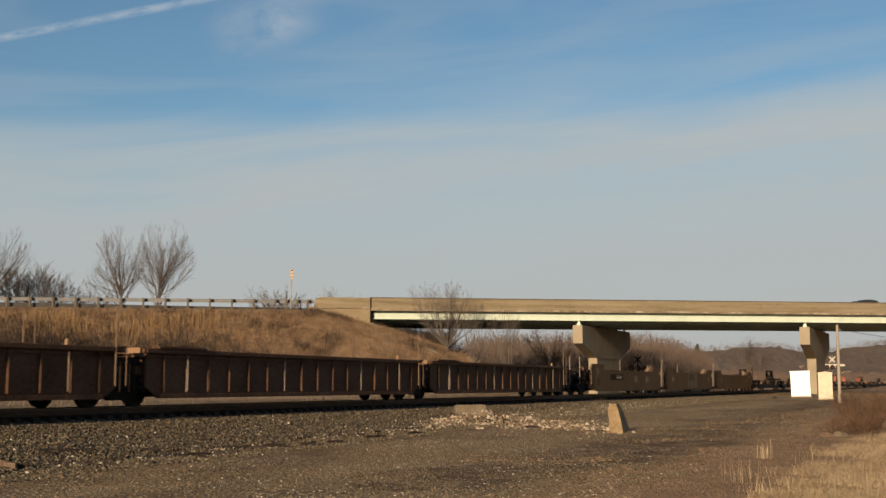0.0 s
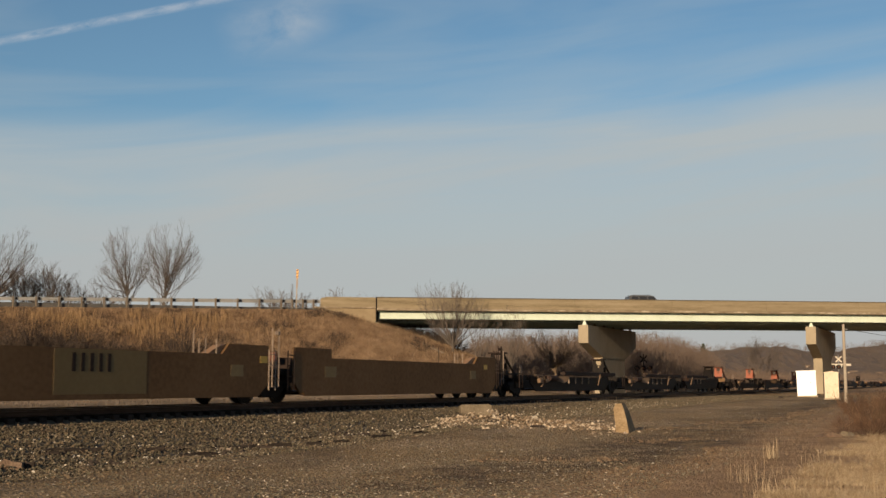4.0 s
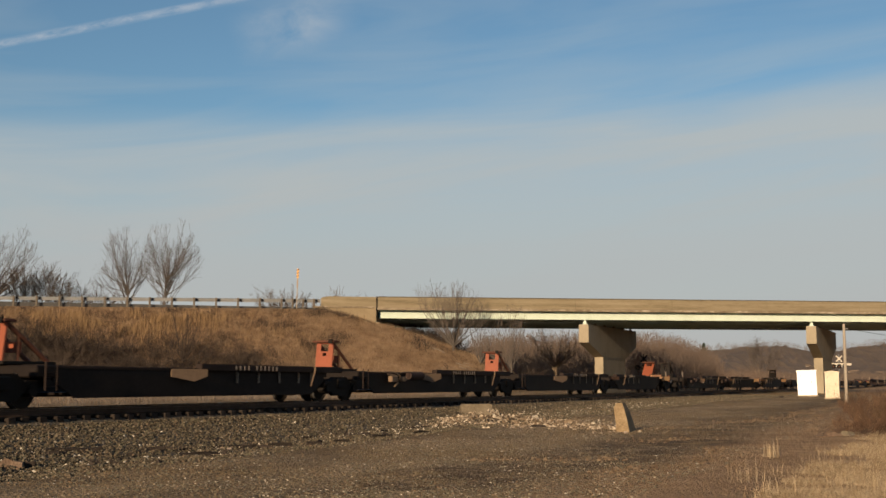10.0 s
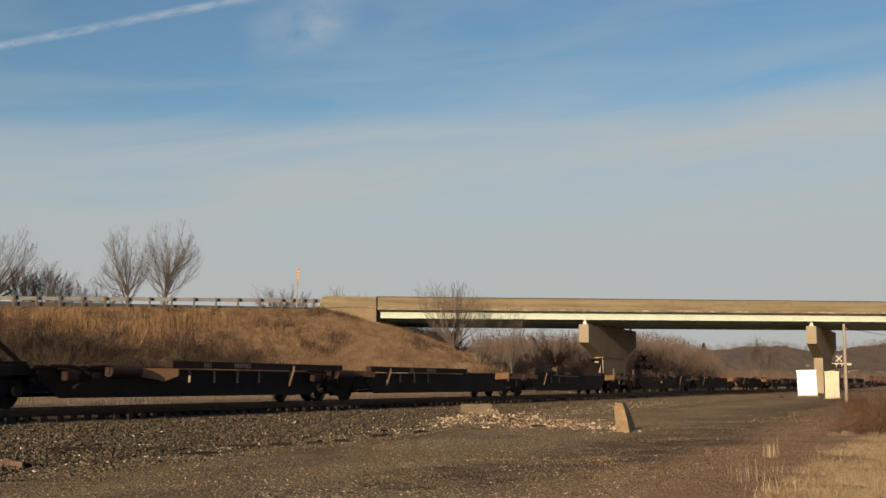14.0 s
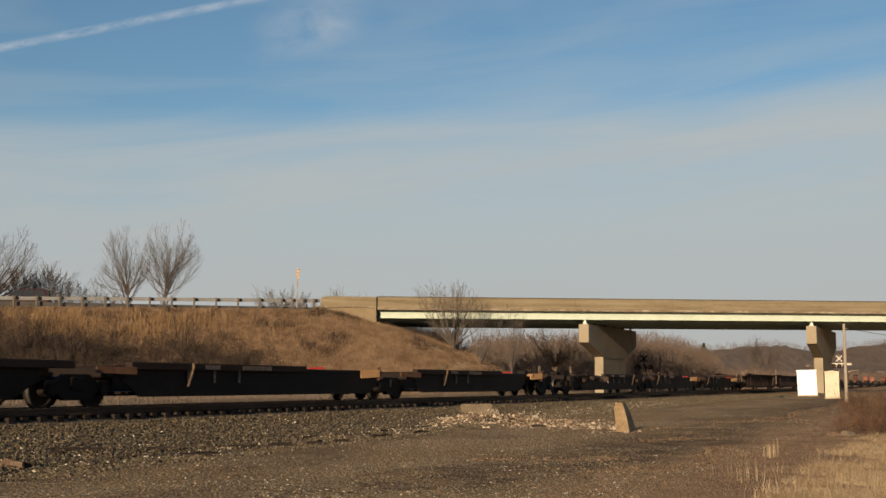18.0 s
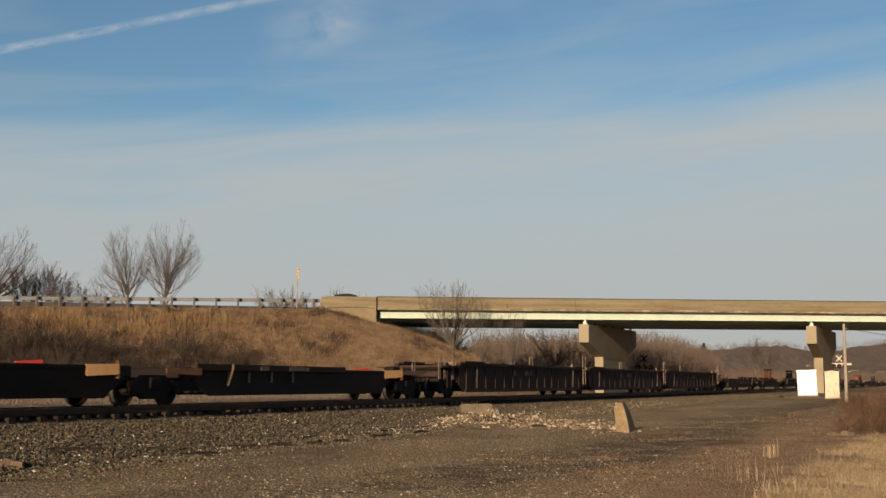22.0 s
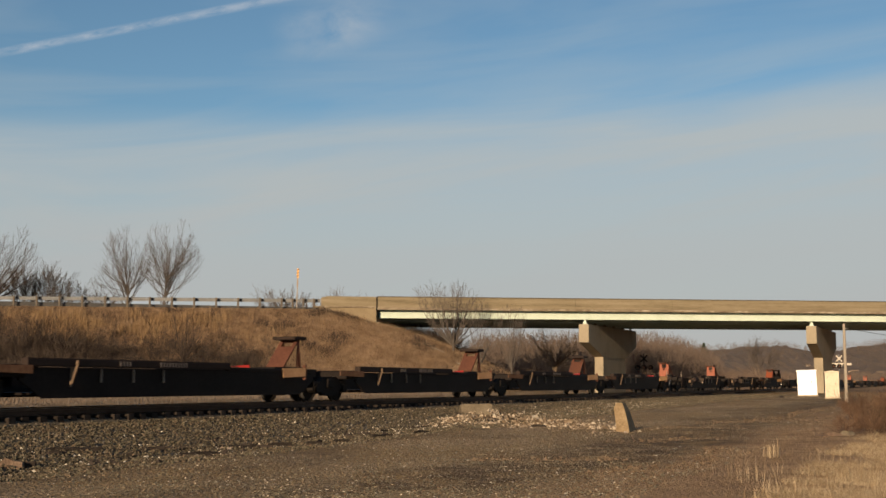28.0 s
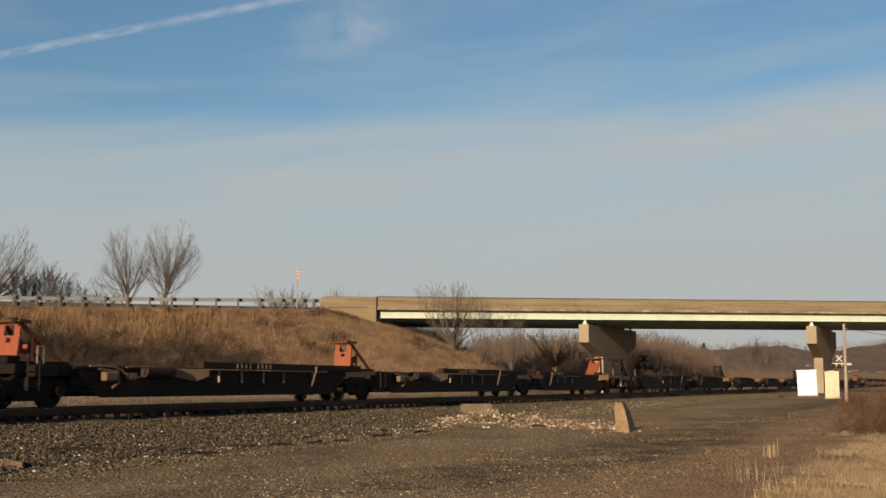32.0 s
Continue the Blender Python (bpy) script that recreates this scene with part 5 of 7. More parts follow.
def build_train():
    for c, (make, places, stands, look_, label) in enumerate(CARS):
        n = len(places) - 1
        for i in range(n):
            ln = (places[i + 1] - places[i]) * UNIT
            unit = thing("well_car", label, "railway car", "cars of the freight train")
            lk = dict(look_, logo=i == 1, board=i == 0, seed=c * 10 + i, kind=(look_.get("kinds", "di") + "iiii")[i], share=0.455 if n == 5 and i else 0.39)
            if lk.get("brake") and i not in (0, 2 if n == 5 else n - 2):
                lk["brake"] = False
            make(unit, ln, i == 0, i == n - 1, lk)
            add_truck(unit, 0.0, places[i])
            if i == n - 1:
                add_truck(unit, ln + lk.get("tail", 0.0), places[i])
            for k in stands[i]:
                if k == "f":
                    add_stand(unit, 0.75 if i else 0.30, 1, lk["mat"])
                if k == "s":
                    add_stand(unit, ln + (1.35 if i == n - 1 else -0.8), -1, lk["mat"])
            UNITS.append((unit, places[i]))


build_train()


# ---- plants ----
def blades(name, spots, mat, label, category, lean=0.35):
    """Grass in one mesh: rows of x, y, z, height, width; each blade bends once."""
    rng = np.random.RandomState(7)
    n = len(spots)
    ang, bend = rng.rand(n) * 6.283, rng.rand(n) * 6.283
    h, w = spots[:, 3], spots[:, 4]
    base = spots[:, :3]
    side = np.column_stack([np.cos(ang), np.sin(ang), np.zeros(n)]) * (w / 2)[:, None]
    tip = np.column_stack([np.cos(bend), np.sin(bend), np.zeros(n)]) * (h * lean * rng.rand(n))[:, None]
    up = np.column_stack([np.zeros(n), np.zeros(n), h])
    mid = base + up * 0.55 + tip * 0.35
    P = np.stack([base - side, base + side, mid - side * 0.8, mid + side * 0.8, base + up + tip], 1)
    F = np.array([(0, 1, 3), (0, 3, 2), (2, 3, 4)])
    faces = (F[None] + (np.arange(n) * 5)[:, None, None]).reshape(-1, 3)
    me = bpy.data.meshes.new(name)
    me.from_pydata(P.reshape(-1, 3).tolist(), [], faces.tolist())
    me.materials.append(mat)
    me.update()
    tagged(new(name, me), label, category, kind="stuff")


def tuft_spots(rng, cx, cy, n_each, spread, h0, h1, w):
    k = len(cx)
    x = np.repeat(cx, n_each) + rng.randn(k * n_each) * spread
    y = np.repeat(cy, n_each) + rng.randn(k * n_each) * spread
    hh = np.repeat(rng.uniform(h0, h1, k), n_each) * rng.uniform(0.55, 1.15, k * n_each)
    return np.column_stack([x, y, ground_height(x, y) - 0.02, hh, np.full(k * n_each, w)])


def build_grass():
    rng = np.random.RandomState(21)
    # bank
    n = 24000
    a, o = rng.uniform(-62, 17, n), rng.uniform(-16, 0.3, n)
    x, y = B_0.x + a * B_DIR.x + o * B_N.x, B_0.y + a * B_DIR.y + o * B_N.y
    z = ground_height(x, y)
    keep = (z > 1.0) & (o < -1.3 + 1.1 * (a > -5.0) + 0.2 * (a > 0.5))
    x, y = x[keep], y[keep]
    al = (x - B_0.x) * B_DIR.x + (y - B_0.y) * B_DIR.y
    fair = rng.rand(len(x)) < 0.18 + 0.80 * smooth01(-11, -2, al + 6 * plain_noise(x, y, 0.3, 8.0))
    blades("bank_grass", tuft_spots(rng, x[~fair], y[~fair], 8, 0.22, 0.15, 0.42, 0.020), M_GRASS, "long dead brown grass on the road bank", "grass", 1.2)
    blades("bank_grass", tuft_spots(rng, x[fair], y[fair], 8, 0.25, 0.12, 0.36, 0.020), M_BANKPALE, "pale dry grass on the road bank by the bridge", "grass", 1.4)
    # darker and paler clumps
    clump = plain_noise(x, y, 0.55, 21.0) + 0.7 * plain_noise(x, y, 1.3, 6.0)
    dark, pale = (clump > 0.55) & (rng.rand(len(x)) < 0.7), (clump < -0.6) & (rng.rand(len(x)) < 0.6)
    blades("bank_weeds", tuft_spots(rng, x[dark], y[dark], 7, 0.25, 0.25, 0.60, 0.022), M_BANKBRUSH, "clumps of dark dead weeds on the road bank", "grass", 0.9)
    blades("bank_weeds", tuft_spots(rng, x[pale], y[pale], 7, 0.25, 0.22, 0.50, 0.020), M_BANKPALE, "clumps of pale tall grass on the road bank", "grass", 1.1)
    # tall pale stalks on the upper bank
    n = 2600
    a, o = -22 + 6.5 * rng.randn(n), np.minimum(-1.6, -2.6 - np.abs(2.2 * rng.randn(n)))
    x, y = B_0.x + a * B_DIR.x + o * B_N.x, B_0.y + a * B_DIR.y + o * B_N.y
    keep = plain_noise(x, y, 0.5, 12.0) + 0.6 * plain_noise(x, y, 1.4, 2.0) > 0.05
    blades("bank_stalks", tuft_spots(rng, x[keep], y[keep], 5, 0.25, 0.40, 0.95, 0.026), M_REED, "tall pale orange grass stalks on the bank", "grass", 0.12)
    # foot of the bank behind the track
    n = 5000
    l, o = rng.uniform(15, 120, n), rng.uniform(-45, -17, n)
    x, y = TRACK_0.x + l * E_DIR.x + o * N_DIR.x, TRACK_0.y + l * E_DIR.y + o * N_DIR.y
    keep = (ground_height(x, y) < 1.6) & (y < 100)
    blades("trackside_grass", tuft_spots(rng, x[keep], y[keep], 6, 0.3, 0.10, 0.26, 0.03), M_DULLGRASS, "dull grey dead grass beyond the track", "grass")
    n = 5200
    l, o = 12 + 100 * rng.rand(n) ** 1.2, rng.uniform(-18.5, -5.6, n)
    x, y = TRACK_0.x + l * E_DIR.x + o * N_DIR.x, TRACK_0.y + l * E_DIR.y + o * N_DIR.y
    keep = plain_noise(x, y, 0.5, 17.0) + 0.5 * plain_noise(x, y, 1.4, 3.0) > -0.15
    blades("trackside_weeds", tuft_spots(rng, x[keep], y[keep], 6, 0.25, 0.08, 0.24, 0.02), M_DULLGRASS, "dull grey dead weeds beside the far rail", "grass", 0.8)
    # verge in front
    n = 19000
    y = 12.5 + 34 * rng.rand(n) ** 1.6
    v = verge(y) + np.interp(y, [12, 16, 20, 26, 36, 46], [2.4, 2.3, 2.2, 2.2, 2.6, 3.0])
    x = v + (np.maximum(y * 0.42 - v, 2.0) + 0.8) * rng.rand(n)
    keep = plain_noise(x, y, 0.9, 2.0) + 0.5 * plain_noise(x, y, 2.3, 4.0) > 0.25 - np.minimum(x - v, 1.6) * 0.55
    x, y = x[keep], y[keep]
    blades("verge_grass", tuft_spots(rng, x, y, 9, 0.14, 0.05, 0.17, 0.0058), M_STRAW, "dry straw-coloured grass on the verge", "grass", 2.4)
    n = 210
    y = 14.0 + 12 * rng.rand(n) ** 1.4
    x = verge(y) + 2.0 + (np.maximum(y * 0.40 - verge(y), 1.5)) * rng.rand(n)
    blades("verge_stalks", tuft_spots(rng, x, y, 4, 0.12, 0.16, 0.38, 0.005), M_STRAW, "tall pale dry stalks on the verge", "grass", 0.3)
    n = 5200
    y = 12.5 + 30 * rng.rand(n) ** 1.4
    x = verge(y) - 0.2 + (np.maximum(y * 0.42 - verge(y), 2.0) + 1.0) * rng.rand(n)
    blades("verge_turf", tuft_spots(rng, x, y, 6, 0.20, 0.02, 0.075, 0.005), M_TURF, "low red-brown dead turf on the verge", "grass", 1.2)
    # a lone pale tuft and sparse weeds on the yard
    cx, cy = np.array([6.40, 6.45, 6.48, 6.36]), np.array([23.3, 23.4, 23.2, 23.5])
    blades("pale_tuft", tuft_spots(rng, cx, cy, 9, 0.05, 0.24, 0.46, 0.008), M_STRAW, "pale upright tuft of dry grass", "grass", 0.15)
    cx, cy = np.array([4.46, 4.6, 4.75, 4.52, 4.85]), np.array([18.2, 18.5, 18.4, 18.9, 19.0])
    blades("pale_tuft", tuft_spots(rng, cx, cy, 6, 0.10, 0.28, 0.58, 0.005), M_STRAW, "thin tall stalks of dry grass on the verge", "grass", 0.2)
    n = 110
    y = 14 + 40 * rng.rand(n)
    x = rng.uniform(-0.33, 0.3, n) * y
    off = (x - TRACK_0.x) * N_DIR.x + (y - TRACK_0.y) * N_DIR.y
    keep = (off > 5.5) & (x < verge(y)) & (plain_noise(x, y, 0.6, 5.0) > 0.25)
    blades("yard_weeds", tuft_spots(rng, x[keep], y[keep], 5, 0.12, 0.05, 0.16, 0.012), M_GRASS, "sparse dry weeds in the gravel", "grass", 0.8)


build_grass()


def scatter_stones():
    rng = np.random.RandomState(31)
    n = 120000
    y = 13.5 + 55 * rng.rand(n) ** 2.0
    x = rng.uniform(-0.40, 0.36, n) * y
    off = (x - TRACK_0.x) * N_DIR.x + (y - TRACK_0.y) * N_DIR.y
    keep = (off > 4.2) & (x < verge(y) + 0.5) & (plain_noise(x, y, 0.35, 8.0) + 0.6 * rng.rand(n) > -0.1)
    x, y = x[keep], y[keep]
    spots = np.column_stack([x, y, ground_height(x, y) + 0.003, 0.007 + 0.024 * rng.rand(len(x)) ** 3])
    tagged(new("yard_gravel", rock_mesh("yard_gravel", spots, M_GRAVEL, 0.55)), "loose grey and brown gravel on the yard", "gravel", kind="stuff")
    # pale rubble heap
    n = 3800
    c = rng.randint(0, 4, n)
    cx = np.array([1.0, 2.6, -0.3, 4.4])[c] + rng.randn(n) * np.array([1.2, 1.1, 0.8, 1.0])[c]
    cy = np.array([41.0, 41.0, 40.5, 38.5])[c] + rng.randn(n) * np.array([2.3, 2.2, 1.8, 2.4])[c]
    hp = 0.40 * np.exp(-((cx - 1.9) / 1.5) ** 2 - ((cy - 41.5) / 1.6) ** 2)
    spots = np.column_stack([cx, cy, ground_height(cx, cy) + hp * rng.rand(n), 0.016 + 0.075 * rng.rand(n) ** 3.6])
    tagged(new("rubble_heap", rock_mesh("rubble_heap", spots, M_RUBBLE)), "low heap of pale broken rubble on gravel", "rubble", kind="stuff")


scatter_stones()


def scatter_clods():
    """Dark earth turned up along the wheel ruts of the yard."""
    rng = np.random.RandomState(53)
    rows = []
    for x0, y0, x1, y1, n, w in ((9.5, 40.0, 19.0, 57.0, 700, 0.5), (8.0, 39.0, 14.0, 44.0, 400, 0.6), (4.0, 30.0, 7.6, 31.0, 260, 0.4), (0.6, 23.0, 3.4, 24.2, 260, 0.3), (2.2, 18.6, 6.6, 27.0, 420, 0.35), (6.2, 35.5, 9.0, 37.0, 220, 0.4)):
        u = rng.rand(n)
        bend = 0.6 * np.sin(u * 5.0 + x0)
        x, y = x0 + (x1 - x0) * u + rng.randn(n) * w * 0.4 - 0.2 * bend, y0 + (y1 - y0) * u + rng.randn(n) * w + bend
        rows.append(np.column_stack([x, y, ground_height(x, y) + 0.005, 0.012 + 0.05 * rng.rand(n) ** 3]))
    tagged(new("soil_clods", rock_mesh("soil_clods", np.concatenate(rows), M_CLOD)), "dark clods of earth along the ruts of the yard", "soil", kind="stuff")


scatter_clods()


def grown_tree(seed, lobes, trunk_top, limbs=12, r=0.16, fan=0.62, bushy=1.0, limb=None, twig=None, leader=0.0):
    """A bare tree: limbs rise from a short trunk to the rim of the crown's lobes (centre, half sizes) and carry rising side shoots and fine twigs."""
    rng = random.Random(seed)
    wood, fine = bmesh.new(), bmesh.new()

    def inside(p, k=1.0):
        return any(((p.x - c[0]) / b[0]) ** 2 + ((p.y - c[1]) / b[1]) ** 2 + ((p.z - c[2]) / b[2]) ** 2 < k for c, b in lobes)

    def aside(d, amount, up=0.15):
        t = d.orthogonal().normalized()
        t.rotate(Matrix.Rotation(rng.uniform(0, 6.283), 3, d))
        return (d + t * amount + Vector((0, 0, up))).normalized()

    def twig_spray(p, d, ln):
        q = p + d * ln
        if not inside(q, 1.12):
            q = p + d * ln * 0.5
        add_tube(fine, p, q, 0.007, 0.005, 3, False)
        if rng.random() < 0.7:
            add_tube(fine, p.lerp(q, rng.uniform(0.3, 0.8)), q + aside(d, 0.6) * ln * rng.uniform(0.2, 0.5), 0.005, 0.004, 3, False)

    def shoot(p, d, ln, rr):
        n = max(3, int(ln / 0.28))
        for s in range(n):
            d = (d + Vector((rng.uniform(-.1, .1), rng.uniform(-.1, .1), 0.06))).normalized()
            q = p + d * (ln / n)
            if not inside(q, 1.15):
                break
            add_tube(fine, p, q, rr, max(rr * 0.8, 0.008), 4, False)
            p, rr = q, max(rr * 0.8, 0.008)
            if rng.random() < 0.8:
                twig_spray(p, aside(d, rng.uniform(0.5, 0.9)), rng.uniform(0.25, 0.55) * bushy)
        twig_spray(p, d, 0.4 * bushy)

    top = Vector((0, 0, trunk_top))
    add_tube(wood, (0, 0, -0.4), top, r, r * 0.9, 8, False)
    vol = [b[0] * b[2] for _, b in lobes]
    heart = Vector(lobes[0][0])
    if leader:
        reach = leader * (lobes[0][0][2] + lobes[0][1][2] - trunk_top)
        p, rr = top, r * 0.85
        for s in range(8):
            q = top + Vector((heart.x * reach / (heart.z - trunk_top), 0, reach)) * ((s + 1) / 8) + Vector((rng.uniform(-.06, .06), rng.uniform(-.06, .06), 0))
            add_tube(wood, p, q, rr, rr * 0.88, 6, False)
            p, rr = q, rr * 0.88
    for k in range(limbs):
        pick = (k + 0.5) / limbs * sum(vol)
        i = 0
        while pick > vol[i]:
            pick -= vol[i]
            i += 1
        c, b = lobes[i]
        az, el = k * 2.4 + rng.uniform(-0.3, 0.3), math.asin(rng.uniform(-0.40, 0.98))
        tip = Vector((c[0] + b[0] * math.cos(az) * math.cos(el), c[1] + b[1] * math.sin(az) * math.cos(el), c[2] + b[2] * math.sin(el))) * 1.0
        base = top * rng.uniform(0.72, 1.0)
        if leader and k % 4:                           # side limbs leave the leader at many heights
            climb = max(0.0, tip.z - trunk_top) * leader * rng.uniform(0.1, 1.0)
            base = top + Vector((heart.x * climb / (heart.z - trunk_top), 0, climb))
        mid = base.lerp(tip, 0.5)
        mid = Vector((mid.x * (0.6 + fan), mid.y * (0.6 + fan), mid.z - 0.06 * (tip - base).length))
        ln = (tip - base).length
        n = max(6, int(ln / 0.34))
        p, rr = base.copy(), r * rng.uniform(0.5, 0.72) * (0.8 if leader else 1.0)
        for s in range(n):
            u = (s + 1) / n
            q = base * (1 - u) ** 2 + mid * (2 * u * (1 - u)) + tip * u ** 2
            q += Vector((rng.uniform(-.05, .05), rng.uniform(-.05, .05), rng.uniform(-.03, .03)))
            r2 = max(rr * 0.87, 0.010)
            add_tube(wood, p, q, rr, r2, 5, False)
            d = (q - p).normalized()
            p, rr = q, r2
            if u > 0.16:
                if rng.random() < 0.95:
                    shoot(p.copy(), aside(d, rng.uniform(0.45, 0.85), 0.2), (0.55 + 1.5 * math.sin(math.pi * min(u, 0.92))) * rng.uniform(0.5, 1.0) * bushy, max(rr * 0.5, 0.010))
    return finish(wood, "trunk", limb or M_LIMB), finish(fine, "crown", twig or M_TWIG)


def plant(name, label, spot, made, scale=1.0, rz=0.0, group="", sink=0.1, tall=1.0):
    x, y = spot
    z = float(ground_height(x, y)) - sink
    ob = thing(name, label, "tree" if name == "tree" else "bush", group, m=pose(x, y, z, 0, 0, rz))
    ob.scale = (scale, scale, scale * tall)
    part("trunk", made[0], M_BARK, ob)
    part("crown", made[1], M_TWIG, ob, "bare twigs")
    return ob


def at(px, depth):
    """A spot in the plan by its bearing (in steps across the view) and its depth."""
    return ((px - 784) / 2100 * depth, depth)


def multi(seed, stems, height, spread, depth=3, r=0.05, splay=0.5, dark=None):
    """A shrub of several stems as two meshes."""
    rng = random.Random(seed)
    wood, fine = bmesh.new(), bmesh.new()

    def branch(p, d, ln, r, lvl):
        for s in range(2):
            d = (d + Vector((rng.uniform(-.12, .12), rng.uniform(-.12, .12), rng.uniform(-0.02, .08)))).normalized()
            q = p + d * (ln / 2)
            add_tube(wood if lvl < 1 else fine, p, q, r, r * 0.75, 5 if lvl < 1 else 3, False)
            p, r = q, r * 0.75
            if lvl < depth:
                for k in range(2):
                    t = d.orthogonal().normalized()
                    t.rotate(Matrix.Rotation(rng.uniform(0, 6.283), 3, d))
                    branch(p.copy(), (d + t * spread * rng.uniform(0.4, 1.0)).normalized(), ln * rng.uniform(0.45, 0.72), max(r * 0.6, 0.008), lvl + 1)
    for k in range(stems):
        az = 6.283 * k / stems + rng.uniform(-0.4, 0.4)
        sp = splay * rng.uniform(0.3, 1.0)
        branch(Vector((0.1 * math.cos(az), 0.1 * math.sin(az), -0.2)), Vector((math.cos(az) * sp, math.sin(az) * sp, 1)).normalized(), height * rng.uniform(0.42, 0.58), r * rng.uniform(0.7, 1.1), 0)
    return finish(wood, "stems", dark or M_BARK), finish(fine, "twigs", dark or M_TWIG)


def build_plants():
    G = "bare trees behind the road"
    up = lambda py, d: (680.5 - py) * d / 2086.5 + 1.5                 # world height of a sight line
    across = lambda n, d: n * d / 2086.5

    def skyline_tree(label, px, d, seed, lobes, fork, rz=0.0, **kw):
        x, y = at(px, d)
        g = float(ground_height(x, y)) - 0.1
        made = grown_tree(seed, [((across(cx - px, d), cy, up(py, d) - g), (across(w, d), 0.8 * across(w, d), across(h, d))) for cx, py, w, h, cy in lobes], up(fork, d) - g, **kw)
        plant("tree", label, (x, y), made, 1.0, rz, G)

    skyline_tree("tall bare winter tree with an oval crown", 222, 124, 40, [(216, 462, 43, 60, 0.0), (186, 494, 30, 26, 0.4)], 533, limbs=34, r=0.115, fan=0.5, bushy=1.15, leader=0.5)
    skyline_tree("tall bare winter tree with an oval crown", 287, 123, 41, [(296, 450, 47, 64, 0.0), (318, 478, 38, 46, -0.4), (268, 482, 24, 42, 0.3)], 533, limbs=40, r=0.115, fan=0.5, bushy=1.15, leader=0.5)
    skyline_tree("bare winter tree with spreading arched limbs", -45, 112, 52, [(-40, 462, 92, 76, 0.0), (22, 468, 46, 62, -0.6)], 545, limbs=27, r=0.24, bushy=1.1, limb=M_BRUSH)
    sh = [multi(60 + i, 8, 4.6, 0.5, 4, 0.045, 0.7) for i in range(3)]
    for k, (px, d, sc) in enumerate(((34, 115, 1.0), (58, 116, 1.15), (84, 117, 1.2), (108, 117, 0.9), (165, 119, 1.0), (480, 122, 0.8), (500, 121, 0.95), (522, 121, 0.75), (585, 128, 1.6), (598, 132, 1.4), (690, 124, 1.0), (1350, 260, 2.1))):
        plant("bush", "bare leafless shrub behind the road", at(px, d), sh[k % 3], sc, 50 * k, "bare shrubs behind the road")
    # on the bank by the bridge
    skyline_tree("spreading bare tree on the bank by the bridge", 802, 101.5, 71, [(800, 552, 46, 50, 0.0), (775, 528, 48, 28, 0.3), (842, 555, 28, 30, -0.3)], 612, limbs=24, r=0.11, bushy=1.15)
    skyline_tree("thin bare tree by the bridge", 905, 98, 72, [(908, 590, 28, 48, 0.0)], 650, limbs=13, r=0.07, bushy=0.9)
    skyline_tree("thin bare tree by the bridge", 850, 100, 75, [(858, 580, 26, 50, 0.0)], 645, limbs=10, r=0.07, bushy=0.9)
    skyline_tree("round dark bare tree beyond the bridge", 984, 124, 73, [(980, 616, 44, 38, 0.0)], 646, limbs=18, r=0.13, limb=M_BARK)
    skyline_tree("bare reddish tree beside the pier", 1130, 138, 76, [(1128, 622, 13, 30, 0.0)], 662, limbs=7, r=0.10, limb=M_RUST)
    plant("tree", "slim pale bare tree in the wood", at(1190, 170), multi(74, 3, 8.0, 0.4, 3, 0.1, 0.3), 1.0, 0)
    # dark brush on the bank and along its foot
    br = [multi(80 + i, 12, 2.3, 0.55, 3, 0.025, 0.9, M_BRUSH) for i in range(4)]
    rng = random.Random(5)
    for k in range(130):
        px, d = -30 + 470 * rng.random() ** 1.15, rng.uniform(82, 93)
        plant("bush", "dark leafless brush at the foot of the bank", at(px, d), br[k % 4], rng.uniform(0.5, 1.0) * (1.25 if px < 130 else 0.85), rng.uniform(0, 360), "brush on the bank")
    skyline_tree("sparse dark leafless shrub on the bank", 323, 92, 79, [(318, 592, 34, 40, 0.0), (342, 600, 26, 30, 0.3)], 640, limbs=15, r=0.07, bushy=0.85, limb=M_BANKBRUSH, twig=M_BRUSH)
    for px, d, sc in ((410, 90, 0.5), (480, 88, 0.4), (700, 112, 1.0), (722, 113, 1.1), (745, 115, 1.1), (768, 116, 1.1), (880, 98, 0.6), (930, 100, 0.8)):
        plant("bush", "dark leafless brush on the bank", at(px, d), br[int(px) % 4], sc, px, "brush on the bank")
    for k in range(34):
        px, d = rng.uniform(685, 800), rng.uniform(109, 118)
        x, y = at(px, d)
        z = float(ground_height(x, y))
        plant("bush", "dark leafless brush in the shade under the bridge", (x, y), br[k % 4], min(1.7, max(0.5, (7.1 - z) / 2.1)) * rng.uniform(0.75, 1.05), rng.uniform(0, 360), "brush under the bridge")
    vb = [multi(100 + i, 11, 2.3, 0.6, 3, 0.014, 1.2, M_GRASS if i == 1 else M_VERGEBRUSH) for i in range(3)]
    for k in range(22):
        px, d = rng.uniform(1500, 1620), rng.uniform(32, 62)
        plant("bush", "red-brown leafless brush on the verge", at(px, d), vb[k % 3], rng.uniform(0.25, 0.52), rng.uniform(0, 360), "brush on the verge")
    # wood beyond the bridge
    wood = [multi(90 + i, 5, 6.5, 0.5, 4, 0.07, 0.55, M_WOODS) for i in range(4)]
    for k in range(30):
        d = rng.uniform(140, 235)
        px = rng.uniform(800, 1275)
        x, y = at(px, d)
        if (x - TRACK_0.x) * N_DIR.x + (y - TRACK_0.y) * N_DIR.y > -11:
            continue
        top = float(np.interp(px, [800, 880, 960, 1040, 1120, 1180, 1230, 1275], [84, 88, 90, 90, 94, 88, 74, 58]))
        want = (top * d / 2100 + 1.5 - float(ground_height(x, y))) * rng.uniform(0.5, 1.0)
